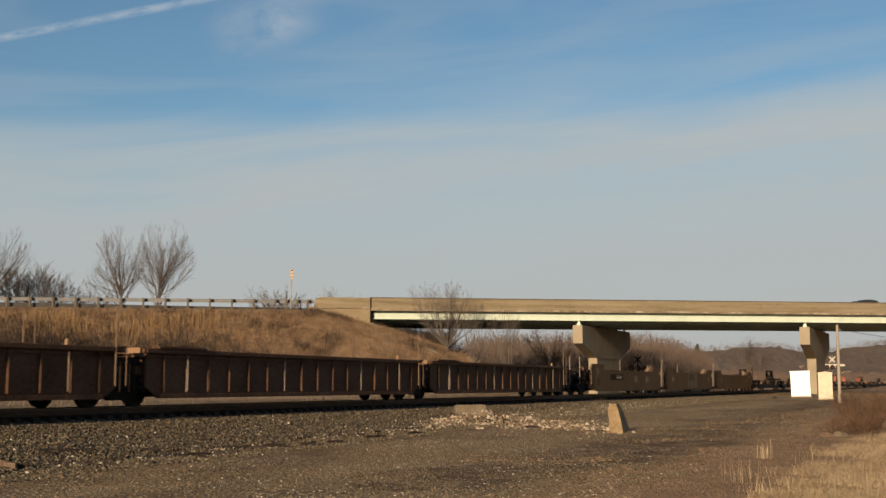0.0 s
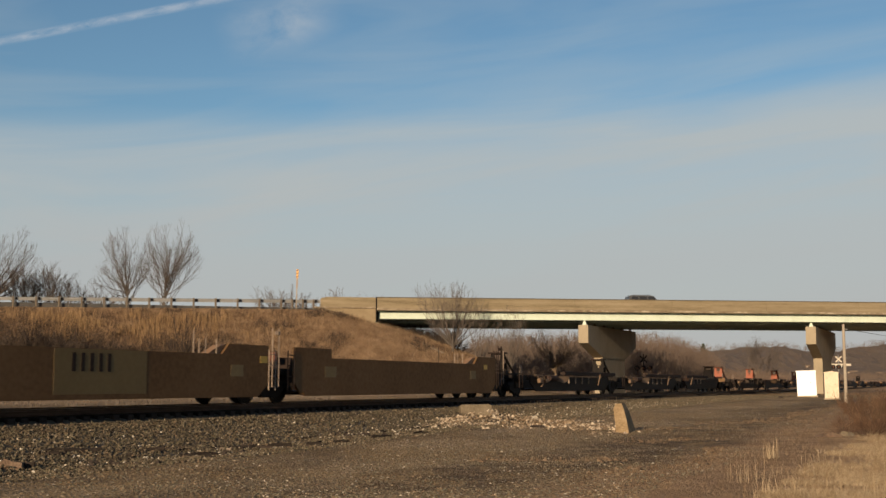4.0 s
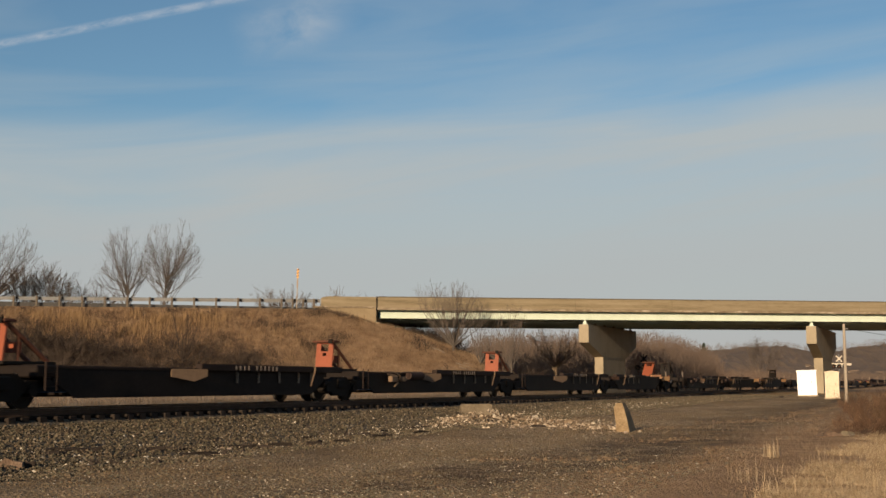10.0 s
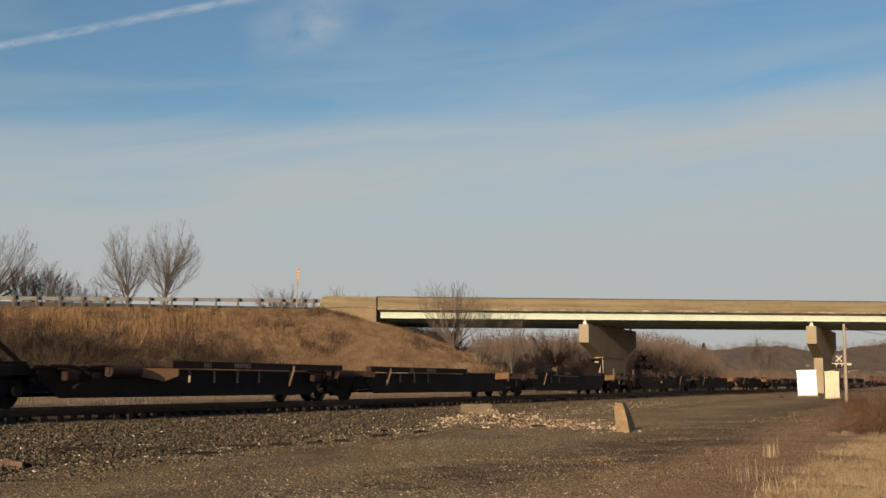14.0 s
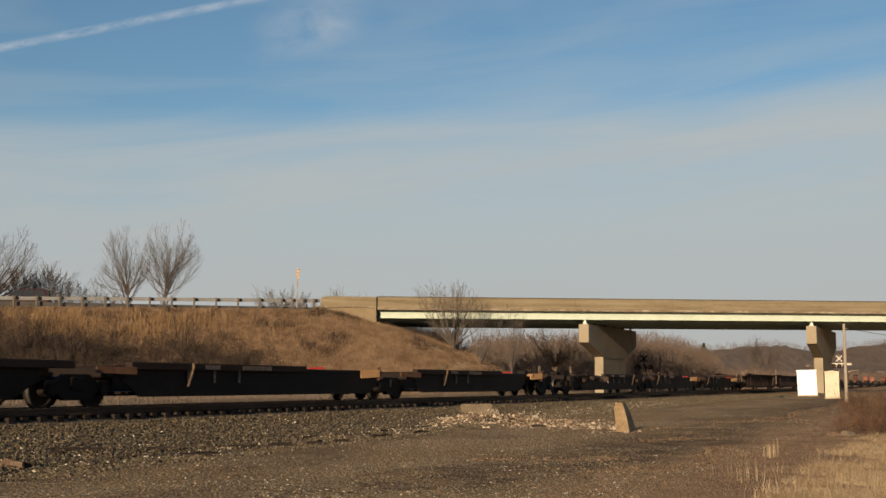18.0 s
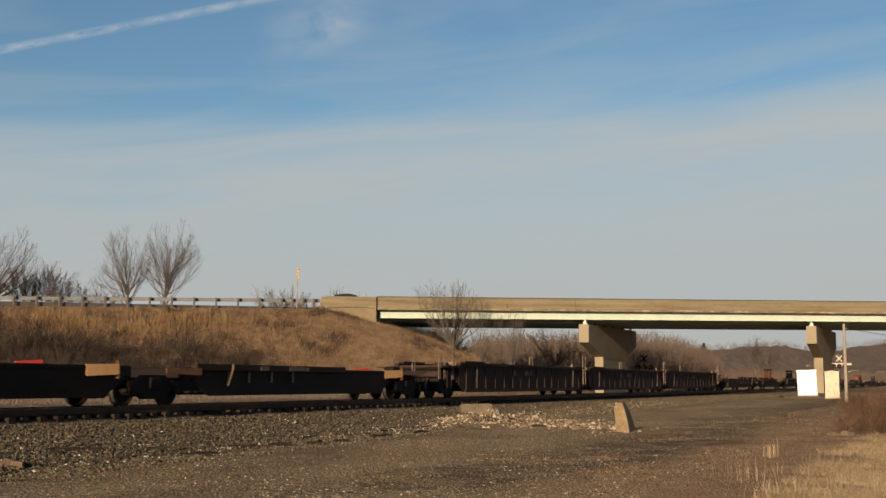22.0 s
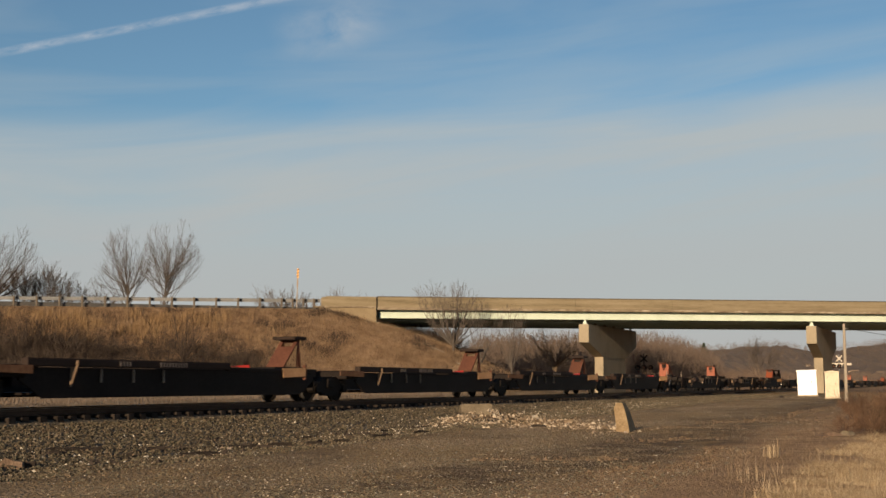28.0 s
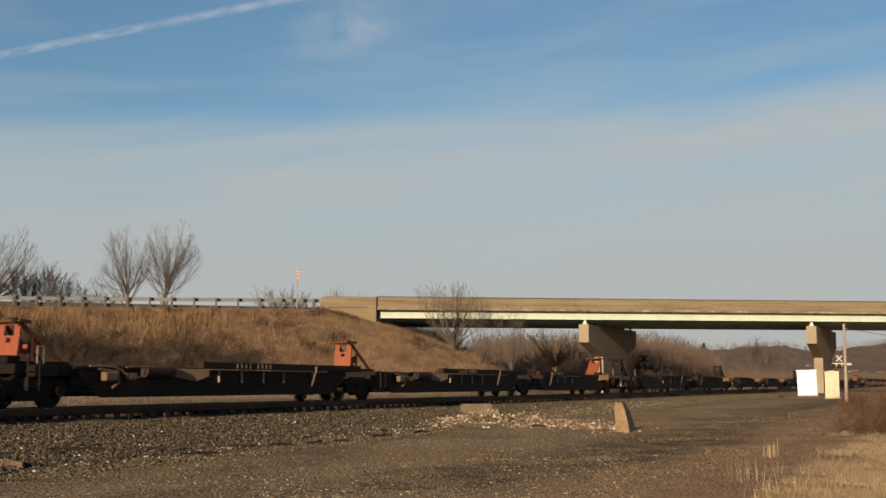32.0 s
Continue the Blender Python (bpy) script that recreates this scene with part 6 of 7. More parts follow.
        plant("tree", "slender bare tree in the wood beyond the bridge", (x, y), wood[k % 4], want / 7.6, rng.uniform(0, 360), "wood beyond the bridge")
    for px, d, sc in ((1488, 33, 0.28), (1500, 34, 0.3), (1545, 36, 0.4)):
        plant("bush", "red-brown leafless brush on the verge", at(px, d), vb[int(px) % 3], sc, px, "brush on the verge")


build_plants()


# far houses: bearing, height in the view, depth, half width, height
HOUSES = ((1297, 646, 930, 2.2, 1.7, M_WHITE), (1281, 639, 960, 2.2, 1.0, M_CREAM), (1212, 641, 900, 0.9, 1.4, M_WHITE), (1356, 643, 940, 4.0, 0.8, M_TAN),
          (1427, 648, 900, 2.4, 1.8, M_CREAM), (1508, 658, 700, 4.5, 1.6, M_CREAM), (1548, 660, 690, 7.0, 1.8, M_CREAM))


def hill_height(x, y):
    crest = np.interp(x / y, [-0.5, 0.1, 0.215, 0.24, 0.285, 0.31, 0.335, 0.355, 0.38, 0.42], [58, 60, 55, 60, 65, 57, 57, 62, 69, 76]) * 1150 / 2100
    return crest * smooth01(700, 1150, y) * (1 + 0.04 * plain_noise(x, y, 0.012, 3.0)) + 1.3 * plain_noise(x, y, 0.11, 1.0)


def build_woods():
    """Leafless scrub and woods beyond the bridge, and the hills behind."""
    rng = np.random.RandomState(77)

    def crowns(name, x, y, h, mat, label, per, z=None, wide=1.0):
        """Soft bare crowns: a stem and many short slivers of twig in an oval."""
        n = len(x)
        z = ground_height(x, y) if z is None else z
        X, Y, Z, H = (np.repeat(v, per) for v in (x, y, z, h))
        m = n * per
        u = rng.randn(m, 3)
        u *= (rng.rand(m) ** 0.45 / np.linalg.norm(u, axis=1))[:, None]
        c = np.column_stack([X + u[:, 0] * 0.30 * H, Y + u[:, 1] * 0.30 * H, Z + H * (0.58 + 0.42 * u[:, 2])])
        d = u * [0.6, 0.6, 0.3] + [0, 0, 0.55] + 0.35 * rng.randn(m, 3)
        d /= np.linalg.norm(d, axis=1)[:, None]
        ln = H * rng.uniform(0.05, 0.14, m)
        az = rng.rand(m) * 6.283
        s = np.column_stack([np.cos(az), np.sin(az), 0.3 * rng.randn(m)]) * wide * (0.011 + 0.0022 * H)[:, None]
        P = np.stack([c - s, c + s, c + d * ln[:, None]], 1).reshape(-1, 3)
        b = np.column_stack([x, y, z - 0.2])
        w = np.column_stack([0.006 * h + 0.012, 0 * h, 0 * h])
        lean = np.column_stack([rng.randn(n) * 0.06 * h, rng.randn(n) * 0.06 * h, 0.75 * h])
        P = np.concatenate([P, np.stack([b - w, b + w, b + lean], 1).reshape(-1, 3)])
        me = bpy.data.meshes.new(name)
        me.from_pydata(P.tolist(), [], np.arange(len(P)).reshape(-1, 3).tolist())
        me.materials.append(mat)
        me.update()
        tagged(new(name, me), label, "woods", kind="stuff")

    # soft brush over the lower half of the bank, thinning upwards and towards the bridge
    n = 6600
    px, d = -60 + 560 * rng.rand(n) ** 1.45, 81 + 15.5 * rng.rand(n) ** 1.3
    keep = rng.rand(n) < np.interp(d, [81, 91, 96.5], [1.0, 0.85, 0.15]) * np.interp(px, [0, 250, 500], [1.0, 0.8, 0.25])
    px, d = px[keep], d[keep]
    crowns("bank_brush", (px - 784) / 2086.5 * d, d, rng.uniform(0.7, 1.7, len(d)), M_BANKBRUSH, "brown leafless brush on the lower bank", 60, None, 1.3)
    # scrub in the low ground beyond the bridge
    n = 2600
    d = rng.uniform(124, 230, n)
    px = rng.uniform(640, 1620, n)
    x = (px - 784) / 2100 * d
    off = (x - TRACK_0.x) * N_DIR.x + (d - TRACK_0.y) * N_DIR.y
    ok = off < -9
    crest = np.interp(px, [640, 880, 1000, 1120, 1180, 1240, 1300, 1420, 1620], [50, 52, 50, 50, 48, 38, 33, 30, 30])
    h = np.maximum((crest * d / 2086.5 + 1.5 - ground_height(x, d)) * rng.uniform(0.35, 1.0, n), 0.8)
    crowns("scrub", x[ok], d[ok], h[ok], M_SCRUB, "red-brown leafless scrub beyond the bridge", 80)
    n = 800
    d = rng.uniform(135, 260, n)
    px = rng.uniform(830, 1270, n)
    x = (px - 784) / 2100 * d
    top = np.interp(px, [830, 960, 1040, 1120, 1180, 1230, 1270], [88, 94, 94, 96, 91, 75, 58])
    h = np.maximum((top * d / 2100 + 1.5 - ground_height(x, d)) * rng.uniform(0.55, 1.02, n), 1.5)
    off = (x - TRACK_0.x) * N_DIR.x + (d - TRACK_0.y) * N_DIR.y
    ok = off < -12
    crowns("woods", x[ok], d[ok], h[ok], M_WOODS, "bare brown woods on rising ground", 260)
    n = 1500
    d = rng.uniform(420, 640, n)
    px = rng.uniform(1050, 1640, n)
    x = (px - 784) / 2100 * d
    crowns("far_woods", x, d, np.interp(px, [1050, 1200, 1260, 1330, 1640], [11, 9, 5.0, 4.5, 4.5]) * rng.uniform(0.5, 1.0, n), M_WOODS, "distant leafless woods", 70, None, 2.2)
    # hills
    xs, ys = np.linspace(-900, 1900, 640), np.linspace(700, 1700, 36)
    X, Y = np.meshgrid(xs, ys)
    brg = X / Y
    H = hill_height(X, Y) + 3.2 * rng.rand(*X.shape)
    H = np.where(Y < 720, -5, H)
    idx = np.arange(X.size).reshape(X.shape)
    F = np.column_stack([idx[:-1, :-1].ravel(), idx[:-1, 1:].ravel(), idx[1:, 1:].ravel(), idx[1:, :-1].ravel()])
    me = bpy.data.meshes.new("hills")
    me.from_pydata(np.column_stack([X.ravel(), Y.ravel(), H.ravel()]).tolist(), [], F.tolist())
    me.materials.append(M_FAR)
    pick = rng.choice(np.flatnonzero((Y > 760).ravel() & (Y < 1200).ravel() & (brg > 0.1).ravel() & (brg < 0.42).ravel()), 2600)
    seen = X.ravel()[pick] / Y.ravel()[pick]
    clear = np.min([np.abs(seen - (p - 784) / 2086.5) for p, *_ in HOUSES], axis=0) > 0.006
    pick = pick[clear | (Y.ravel()[pick] > 960)]
    crowns("hill_woods", X.ravel()[pick] + 3 * rng.randn(len(pick)), Y.ravel()[pick] + 8 * rng.randn(len(pick)), rng.uniform(3, 7, len(pick)), M_FAR, "leafless trees covering the far hills", 50, H.ravel()[pick], 3.0)
    tagged(new("backdrop", me), "distant wooded hills in winter brown", "hills", kind="structure")


build_woods()


def build_evergreen(px, d, h):
    """A dark conifer: whorls of drooping boughs round a straight stem."""
    rng = random.Random(8)
    x, y = at(px, d)
    t = thing("evergreen_tree", "dark evergreen tree among bare woods", "tree", m=pose(x, y, float(ground_height(x, y)) - 0.2))
    part("trunk", tube((0, 0, 0), (0, 0, h * 0.95), 0.18, 0.03, 8), M_LIMB, t)
    bm = bmesh.new()
    for k in range(420):
        u = rng.random() ** 0.8
        z, az = h * (0.35 + 0.65 * u), rng.uniform(0, 6.283)
        ln = h * 0.24 * (1.05 - u) * rng.uniform(0.6, 1.1) + 0.15
        add_tube(bm, (0, 0, z), (math.cos(az) * ln, math.sin(az) * ln, z - 0.25 * ln), 0.16, 0.04, 4, False)
    part("boughs", bm, M_PINE, t)


build_evergreen(1247, 262, 9.6)


# ---- things beside the line ----
def build_cabinet(name, label, x, y, w, d, h, rz, mat, gable, lean=0.0):
    z = float(ground_height(x, y))
    c = thing(name, label, "signal cabinet", m=pose(x, y, z, 0, lean, rz))
    part("plinth", box(-w / 2 - 0.06, w / 2 + 0.06, -d / 2 - 0.06, d / 2 + 0.06, -0.25, 0.08), M_PIER, c)
    part("body", box(-w / 2, w / 2, -d / 2, d / 2, 0.084, h - 0.12, 0.015), mat, c)
    if gable:
        bm = bmesh.new()
        for pts in ([(-w / 2 - 0.03, h - 0.13), (w / 2 + 0.03, h - 0.13), (w / 2 + 0.03, h - 0.07), (0, h), (-w / 2 - 0.03, h - 0.07)],):
            add_prism(bm, pts, -d / 2 - 0.04, d / 2 + 0.04)
        part("roof", bm, mat, c)
    else:
        part("roof", box(-w / 2 - 0.04, w / 2 + 0.04, -d / 2 - 0.04, d / 2 + 0.04, h - 0.118, h, 0.02), mat, c)
    door = part("door", box(-w * 0.30, w * 0.30, -d / 2 - 0.02, -d / 2 - 0.002, 0.25, h - 0.32, 0.006), mat, c)
    part("handle", box(w * 0.22, w * 0.25, -d / 2 - 0.05, -d / 2 - 0.02, h * 0.5, h * 0.5 + 0.14), M_GALV, door)
    for zz in (0.4, h - 0.5):
        part("hinge", tube((-w * 0.30, -d / 2 - 0.02, zz), (-w * 0.30, -d / 2 - 0.02, zz + 0.12), 0.015), M_GALV, door)
    return c


build_cabinet("signal_cabinet", "large white metal signal cabinet leaning beside the track", 28.1, 91.5, 1.42, 1.4, 2.0, -18, M_WHITE, False, -1.5)
build_cabinet("signal_cabinet", "narrow cream metal cabinet with a peaked top", 25.75, 78.6, 0.90, 0.75, 1.86, -16, M_CREAM, True)


def build_pole():
    x, y = at(1497, 69.0)
    z = float(ground_height(x, y))
    p = thing("utility_pole", "weathered grey wooden utility pole with a wire", "pole", m=pose(x, y, z))
    part("shaft", tube((0, 0, -0.4), (0.0, 0, 4.55), 0.10, 0.075, 12), M_WOODPOLE, p)
    part("insulator", tube((0.1, 0, 4.25), (0.24, 0, 4.25), 0.04), M_GALV, p)
    pts = [(0.24 + 0.9 * i, 0.25 * i, 4.25 - 0.5 * math.sin(math.pi * i / 14) - 0.02 * i) for i in range(9)]
    part("wire", pipe(pts, 0.012, 5), M_BLACK, p)
    part("step_bolt", tube((-0.16, 0, 2.6), (0.16, 0, 2.6), 0.015), M_GALV, p)


build_pole()


M_ROCK = material("red_brown_rock", [(0.055, 0.036, 0.024), (0.11, 0.074, 0.05), (0.19, 0.135, 0.095)], 0.95, scale=5.0, fine=25.0, bump=0.9)


def rough_solid(outline, d, seed, amount=0.04):
    """A split block of stone: an outline in x, z, given depth, broken faces and a rough edge."""
    bm = prism(outline, -d / 2, d / 2)
    bmesh.ops.triangulate(bm, faces=[f for f in bm.faces if len(f.verts) > 4])
    bmesh.ops.subdivide_edges(bm, edges=bm.edges, cuts=3, use_grid_fill=True)
    for v in bm.verts:
        n = noise.noise_vector(v.co * 4.0 + Vector((seed, 0, 0))) + 0.5 * noise.noise_vector(v.co * 11.0 + Vector((seed, 3, 0)))
        v.co += n * amount
    hi = max(v.co.z for v in bm.verts)
    for v in bm.verts:
        if v.co.z > 0:
            v.co.y *= 1 - 0.55 * v.co.z / hi            # thinner towards the head
    return bm


def rest_height(x, y):
    """Top of the ground or of the ballast shoulder."""
    off = (x - TRACK_0.x) * N_DIR.x + (y - TRACK_0.y) * N_DIR.y
    return max(float(ground_height(x, y)), float(bed_height(off)) if abs(off) < 6.6 else -9.0)


def set_stone(name, label, category, x, y, rz, outline, d, seed, mat, amount=0.04, sink=0.05):
    ob = part(name, rough_solid(outline, d, seed, amount), mat, None)
    ob.matrix_world = pose(x, y, rest_height(x, y) - sink, 0, 0, rz)
    return tagged(ob, label, category)


set_stone("standing_stone", "leaning sandstone slab set upright in the gravel", "stone", 5.40, 34.7, -18,
          [(-0.22, -0.1), (0.15, -0.1), (0.12, 0.06), (0.04, 0.38), (-0.05, 0.68), (-0.13, 0.86), (-0.30, 0.85), (-0.36, 0.72), (-0.28, 0.3)], 1.3, 1.0, M_STONE, 0.014)
set_stone("concrete_block", "half-buried grey-brown concrete block beside the ballast", "block", 1.25, 45.6, 10,
          [(-0.60, -0.2), (0.60, -0.2), (0.60, 0.42), (0.5, 0.46), (-0.52, 0.44), (-0.60, 0.38)], 0.7, 2.0, M_OLDCONC, 0.02)
set_stone("pale_rock", "small white rock beside the block", "rock", 1.98, 44.3, 0, [(-0.13, -0.05), (0.12, -0.05), (0.14, 0.1), (0.03, 0.2), (-0.1, 0.15)], 0.2, 3.0, M_PALE, 0.03, 0.0)
set_stone("rock", "brown weathered block at the edge of the ballast", "rock", -7.5, 20.8, 10, [(-0.2, -0.1), (0.2, -0.1), (0.18, 0.10), (-0.1, 0.15), (-0.2, 0.08)], 0.3, 4.0, M_ROCK, 0.03, 0.0)
set_stone("rock", "pale flat stone lying on the gravel", "rock", -4.85, 26.6, 5, [(-0.14, -0.05), (0.14, -0.05), (0.11, 0.04), (-0.1, 0.05)], 0.18, 5.0, M_STAKE, 0.02, 0.0)
set_stone("rock", "pale stone lying on the gravel", "rock", 4.15, 39.8, 5, [(-0.14, -0.05), (0.16, -0.05), (0.1, 0.13), (-0.12, 0.1)], 0.2, 6.0, M_RUBBLE, 0.02, 0.0)
set_stone("rock", "pale stone lying on the gravel", "rock", 3.3, 43.2, 35, [(-0.14, -0.05), (0.16, -0.05), (0.1, 0.16), (-0.12, 0.12)], 0.2, 7.0, M_PALE, 0.02, 0.0)
set_stone("rock", "small black stone by the cabinet", "rock", 24.2, 85.0, 0, [(-0.16, -0.05), (0.18, -0.05), (0.14, 0.12), (-0.1, 0.16)], 0.2, 9.0, M_TIE, 0.02, 0.0)
set_stone("rock", "low red-brown rock in the verge grass", "rock", 10.45, 32.2, 10, [(-0.34, -0.05), (0.30, -0.05), (0.22, 0.08), (0.02, 0.11), (-0.26, 0.06)], 0.4, 11.0, M_ROCK, 0.05, 0.0)
set_stone("rock", "grey rock in the verge grass", "rock", 10.95, 32.3, 40, [(-0.2, -0.05), (0.22, -0.05), (0.14, 0.10), (-0.1, 0.13)], 0.3, 12.0, M_OLDCONC, 0.03, 0.0)
set_stone("rock", "dark low stone on the gravel", "rock", 2.95, 37.0, 0, [(-0.3, -0.05), (0.3, -0.05), (0.2, 0.06), (-0.2, 0.07)], 0.2, 8.0, M_TIE, 0.02, 0.0)


def timber(label, p, ln, rz, h=0.10, w=0.2):
    x, y = p
    bm = box(-ln / 2, ln / 2, -w / 2, w / 2, -0.04, h, 0.015)
    bmesh.ops.subdivide_edges(bm, edges=[e for e in bm.edges if e.calc_length() > 0.5], cuts=5)
    for v in bm.verts:
        v.co += noise.noise_vector(v.co * 3.0 + Vector((x, y, 0))) * 0.05
    ob = part("old_timber", bm, M_TIE, None)
    ob.matrix_world = pose(x, y, rest_height(x, y) + 0.02, 0, 0, rz)
    tagged(ob, label, "timber", "old timbers along the ballast")


for _x, _y, _l, _rz, _h, _w in ((-6.2, 24.9, 1.0, 24, 0.06, 0.10), (-4.75, 26.9, 1.3, 30, 0.07, 0.12), (-3.8, 27.8, 0.7, 6, 0.10, 0.10), (-3.1, 28.5, 0.5, 44, 0.08, 0.11), (-2.5, 29.5, 0.5, 20, 0.07, 0.09), (-1.6, 31.2, 1.0, 50, 0.06, 0.14),
                                (-5.5, 25.6, 0.7, 70, 0.05, 0.08), (-4.1, 27.2, 0.6, -20, 0.05, 0.07), (-3.0, 28.9, 0.7, 80, 0.05, 0.08), (-7.6, 22.9, 0.8, 35, 0.06, 0.10), (-0.6, 33.0, 0.9, 55, 0.05, 0.12)):
    timber("dark rotten timber lying along the ballast edge", (_x, _y), _l * 0.8, _rz, _h * 0.8, _w * 0.32)
_rs = random.Random(12)
for _k in range(22):
    _l = _rs.uniform(17, 44)
    _p = TRACK_0 + E_DIR * _l + N_DIR * (5.3 + _rs.gauss(0, 0.5))
    timber("broken dark stick lying along the ballast edge", (_p.x, _p.y), _rs.uniform(0.25, 0.8), TRACK_RZ + _rs.uniform(-50, 50), 0.035, 0.045)
timber("dark rotten stick lying on the gravel", (-7.6, 20.9), 0.9, 12, 0.05, 0.07)
def scatter_debris():
    rng = np.random.RandomState(41)
    n = 1500
    l, o = rng.uniform(16, 50, n), 5.3 + rng.randn(n) * 0.55
    x, y = TRACK_0.x + l * E_DIR.x + o * N_DIR.x, TRACK_0.y + l * E_DIR.y + o * N_DIR.y
    keep = plain_noise(x, y, 0.8, 6.0) > 0.0
    x, y = x[keep], y[keep]
    lift = bed_height((x - TRACK_0.x) * N_DIR.x + (y - TRACK_0.y) * N_DIR.y)
    spots = np.column_stack([x, y, np.maximum(ground_height(x, y), lift) + 0.015, 0.025 + 0.085 * rng.rand(len(x)) ** 2])
    tagged(new("debris", rock_mesh("debris", spots, M_TIE)), "dark splinters and clods along the ballast edge", "debris", kind="stuff")


scatter_debris()


def fallen_branch(px, d, ln, rz, tilt):
    x, y = at(px, d)
    b = part("fallen_branch", pipe([(0, 0, 0.03), (ln * 0.5, 0.06, 0.06), (ln, 0.0, 0.02)], 0.035), M_WOODPOLE, None)
    b.matrix_world = pose(x, y, float(ground_height(x, y)) + 0.02, 0, tilt, rz)
    tagged(b, "pale dead branch lying on the bank", "branch", "dead branches on the bank")


for _px, _d, _ln, _rz, _t in ((806, 98.0, 2.2, -8, 20), (812, 97.4, 1.8, -14, 24), (748, 100.5, 1.6, 10, 18), (762, 100.0, 1.3, -20, 20), (820, 98.5, 1.2, 30, 12)):
    fallen_branch(_px, _d, _ln, _rz, _t)
timber("dark rotten timber lying along the ballast edge", (-7.3, 23.6), 1.2, 40, 0.06, 0.12)


def build_marker():
    b = on_bridge(-7.15, -0.4)
    z = float(ground_height(b.x, b.y))
    s = thing("marker_post", "leaning road marker post with an amber striped top", "sign", m=pose(b.x, b.y, z, 0, 1.5, 0))
    part("post", box(-0.04, 0.04, -0.03, 0.03, -0.3, 3.5, 0.008), M_WOODPOLE, s)
    part("marker", box(-0.10, 0.10, -0.06, -0.035, 2.75, 3.55, 0.01), M_AMBER, s, "amber reflective marker")
    for k in range(3):
        part("stripe", prism([(-0.10, 2.8 + k * 0.27), (0.10, 2.92 + k * 0.27), (0.10, 3.03 + k * 0.27), (-0.10, 2.91 + k * 0.27)], -0.066, -0.0605), M_RUST, s)
    part("lower_marker", box(-0.06, 0.06, -0.06, -0.035, 1.9, 2.7), M_STAKE, s)


build_marker()


def build_crossing_signal(x, y, height, dark):
    z = float(ground_height(x, y))
    s = thing("crossing_signal", "railway crossing signal with crossbuck and lamps", "crossing signal", "crossing signals", m=pose(x, y, z, 0, 0, -8))
    part("mast", tube((0, 0, -0.2), (0, 0, height), 0.07, 0.06, 10), M_BLACK if dark else M_GALV, s)
    for sg in (-1, 1):
        bm = box(-0.52, 0.52, -0.02, 0.02, -0.075, 0.075)
        bmesh.ops.rotate(bm, verts=bm.verts, cent=(0, 0, 0), matrix=Matrix.Rotation(radians(45 * sg), 3, "Y"))
        bmesh.ops.translate(bm, verts=bm.verts, vec=(0, -0.1 + 0.045 * (sg > 0), height - 0.55))
        part("crossbuck_board", bm, M_BLACK if dark else M_PALE, s)
    part("lamp_bar", box(-0.8, 0.8, -0.03, 0.03, height - 1.55, height - 1.47), M_BLACK if dark else M_WHITE, s)
    if not dark:
        part("sign_panel", box(-0.95, 1.5, -0.05, -0.032, height - 1.40, height - 1.12), M_PALE, s, "white sign panel")
    for x_ in (-0.68, 0.0, 0.68):
        d = part("lamp_disc", finish(lathe([(0.30, 0.0), (0.30, 0.03), (0.1, 0.04)], 18), "lamp_disc", M_BLACK), M_BLACK, s)
        d.location = (x_, -0.08, height - 1.52)
        part("lens", finish(lathe([(0.1, -0.03), (0.1, 0.0), (0.02, 0.01)], 12), "lens", M_RUST), M_RUST, d).location = (0, -0.01, 0)


build_crossing_signal(*at(1140, 128), 4.1, True)
build_crossing_signal(*at(1486, 150), 4.6, False)


def build_houses():
    for px, py, d, w, h, col in HOUSES:
        d = next((q for q in range(730, 1150, 4) if hill_height((px - 784) / 2086.5 * q, q) > 0.5 + (680.5 - py) * q / 2086.5), 1000)
        x, y = (px - 784) / 2086.5 * d, float(d)
        z = float(hill_height(x, y)) - 1.6
        hs = thing("house", "small pale far-off house among bare trees", "house", "far houses", m=pose(x, y, z, 0, 0, -15))
        part("wall", box(-w, w, -2.5, 2.5, -5.5, h), col, hs)
        bm = bmesh.new()
        add_prism(bm, [(-w - 0.3, h), (w + 0.3, h), (w * 0.6, h + 1.2), (-w * 0.6, h + 1.2)], -2.8, 2.8)
        part("roof", bm, M_PALE if px < 1300 else M_FAR, hs)


build_houses()

# ---- road vehicles ----
VEHICLES = []


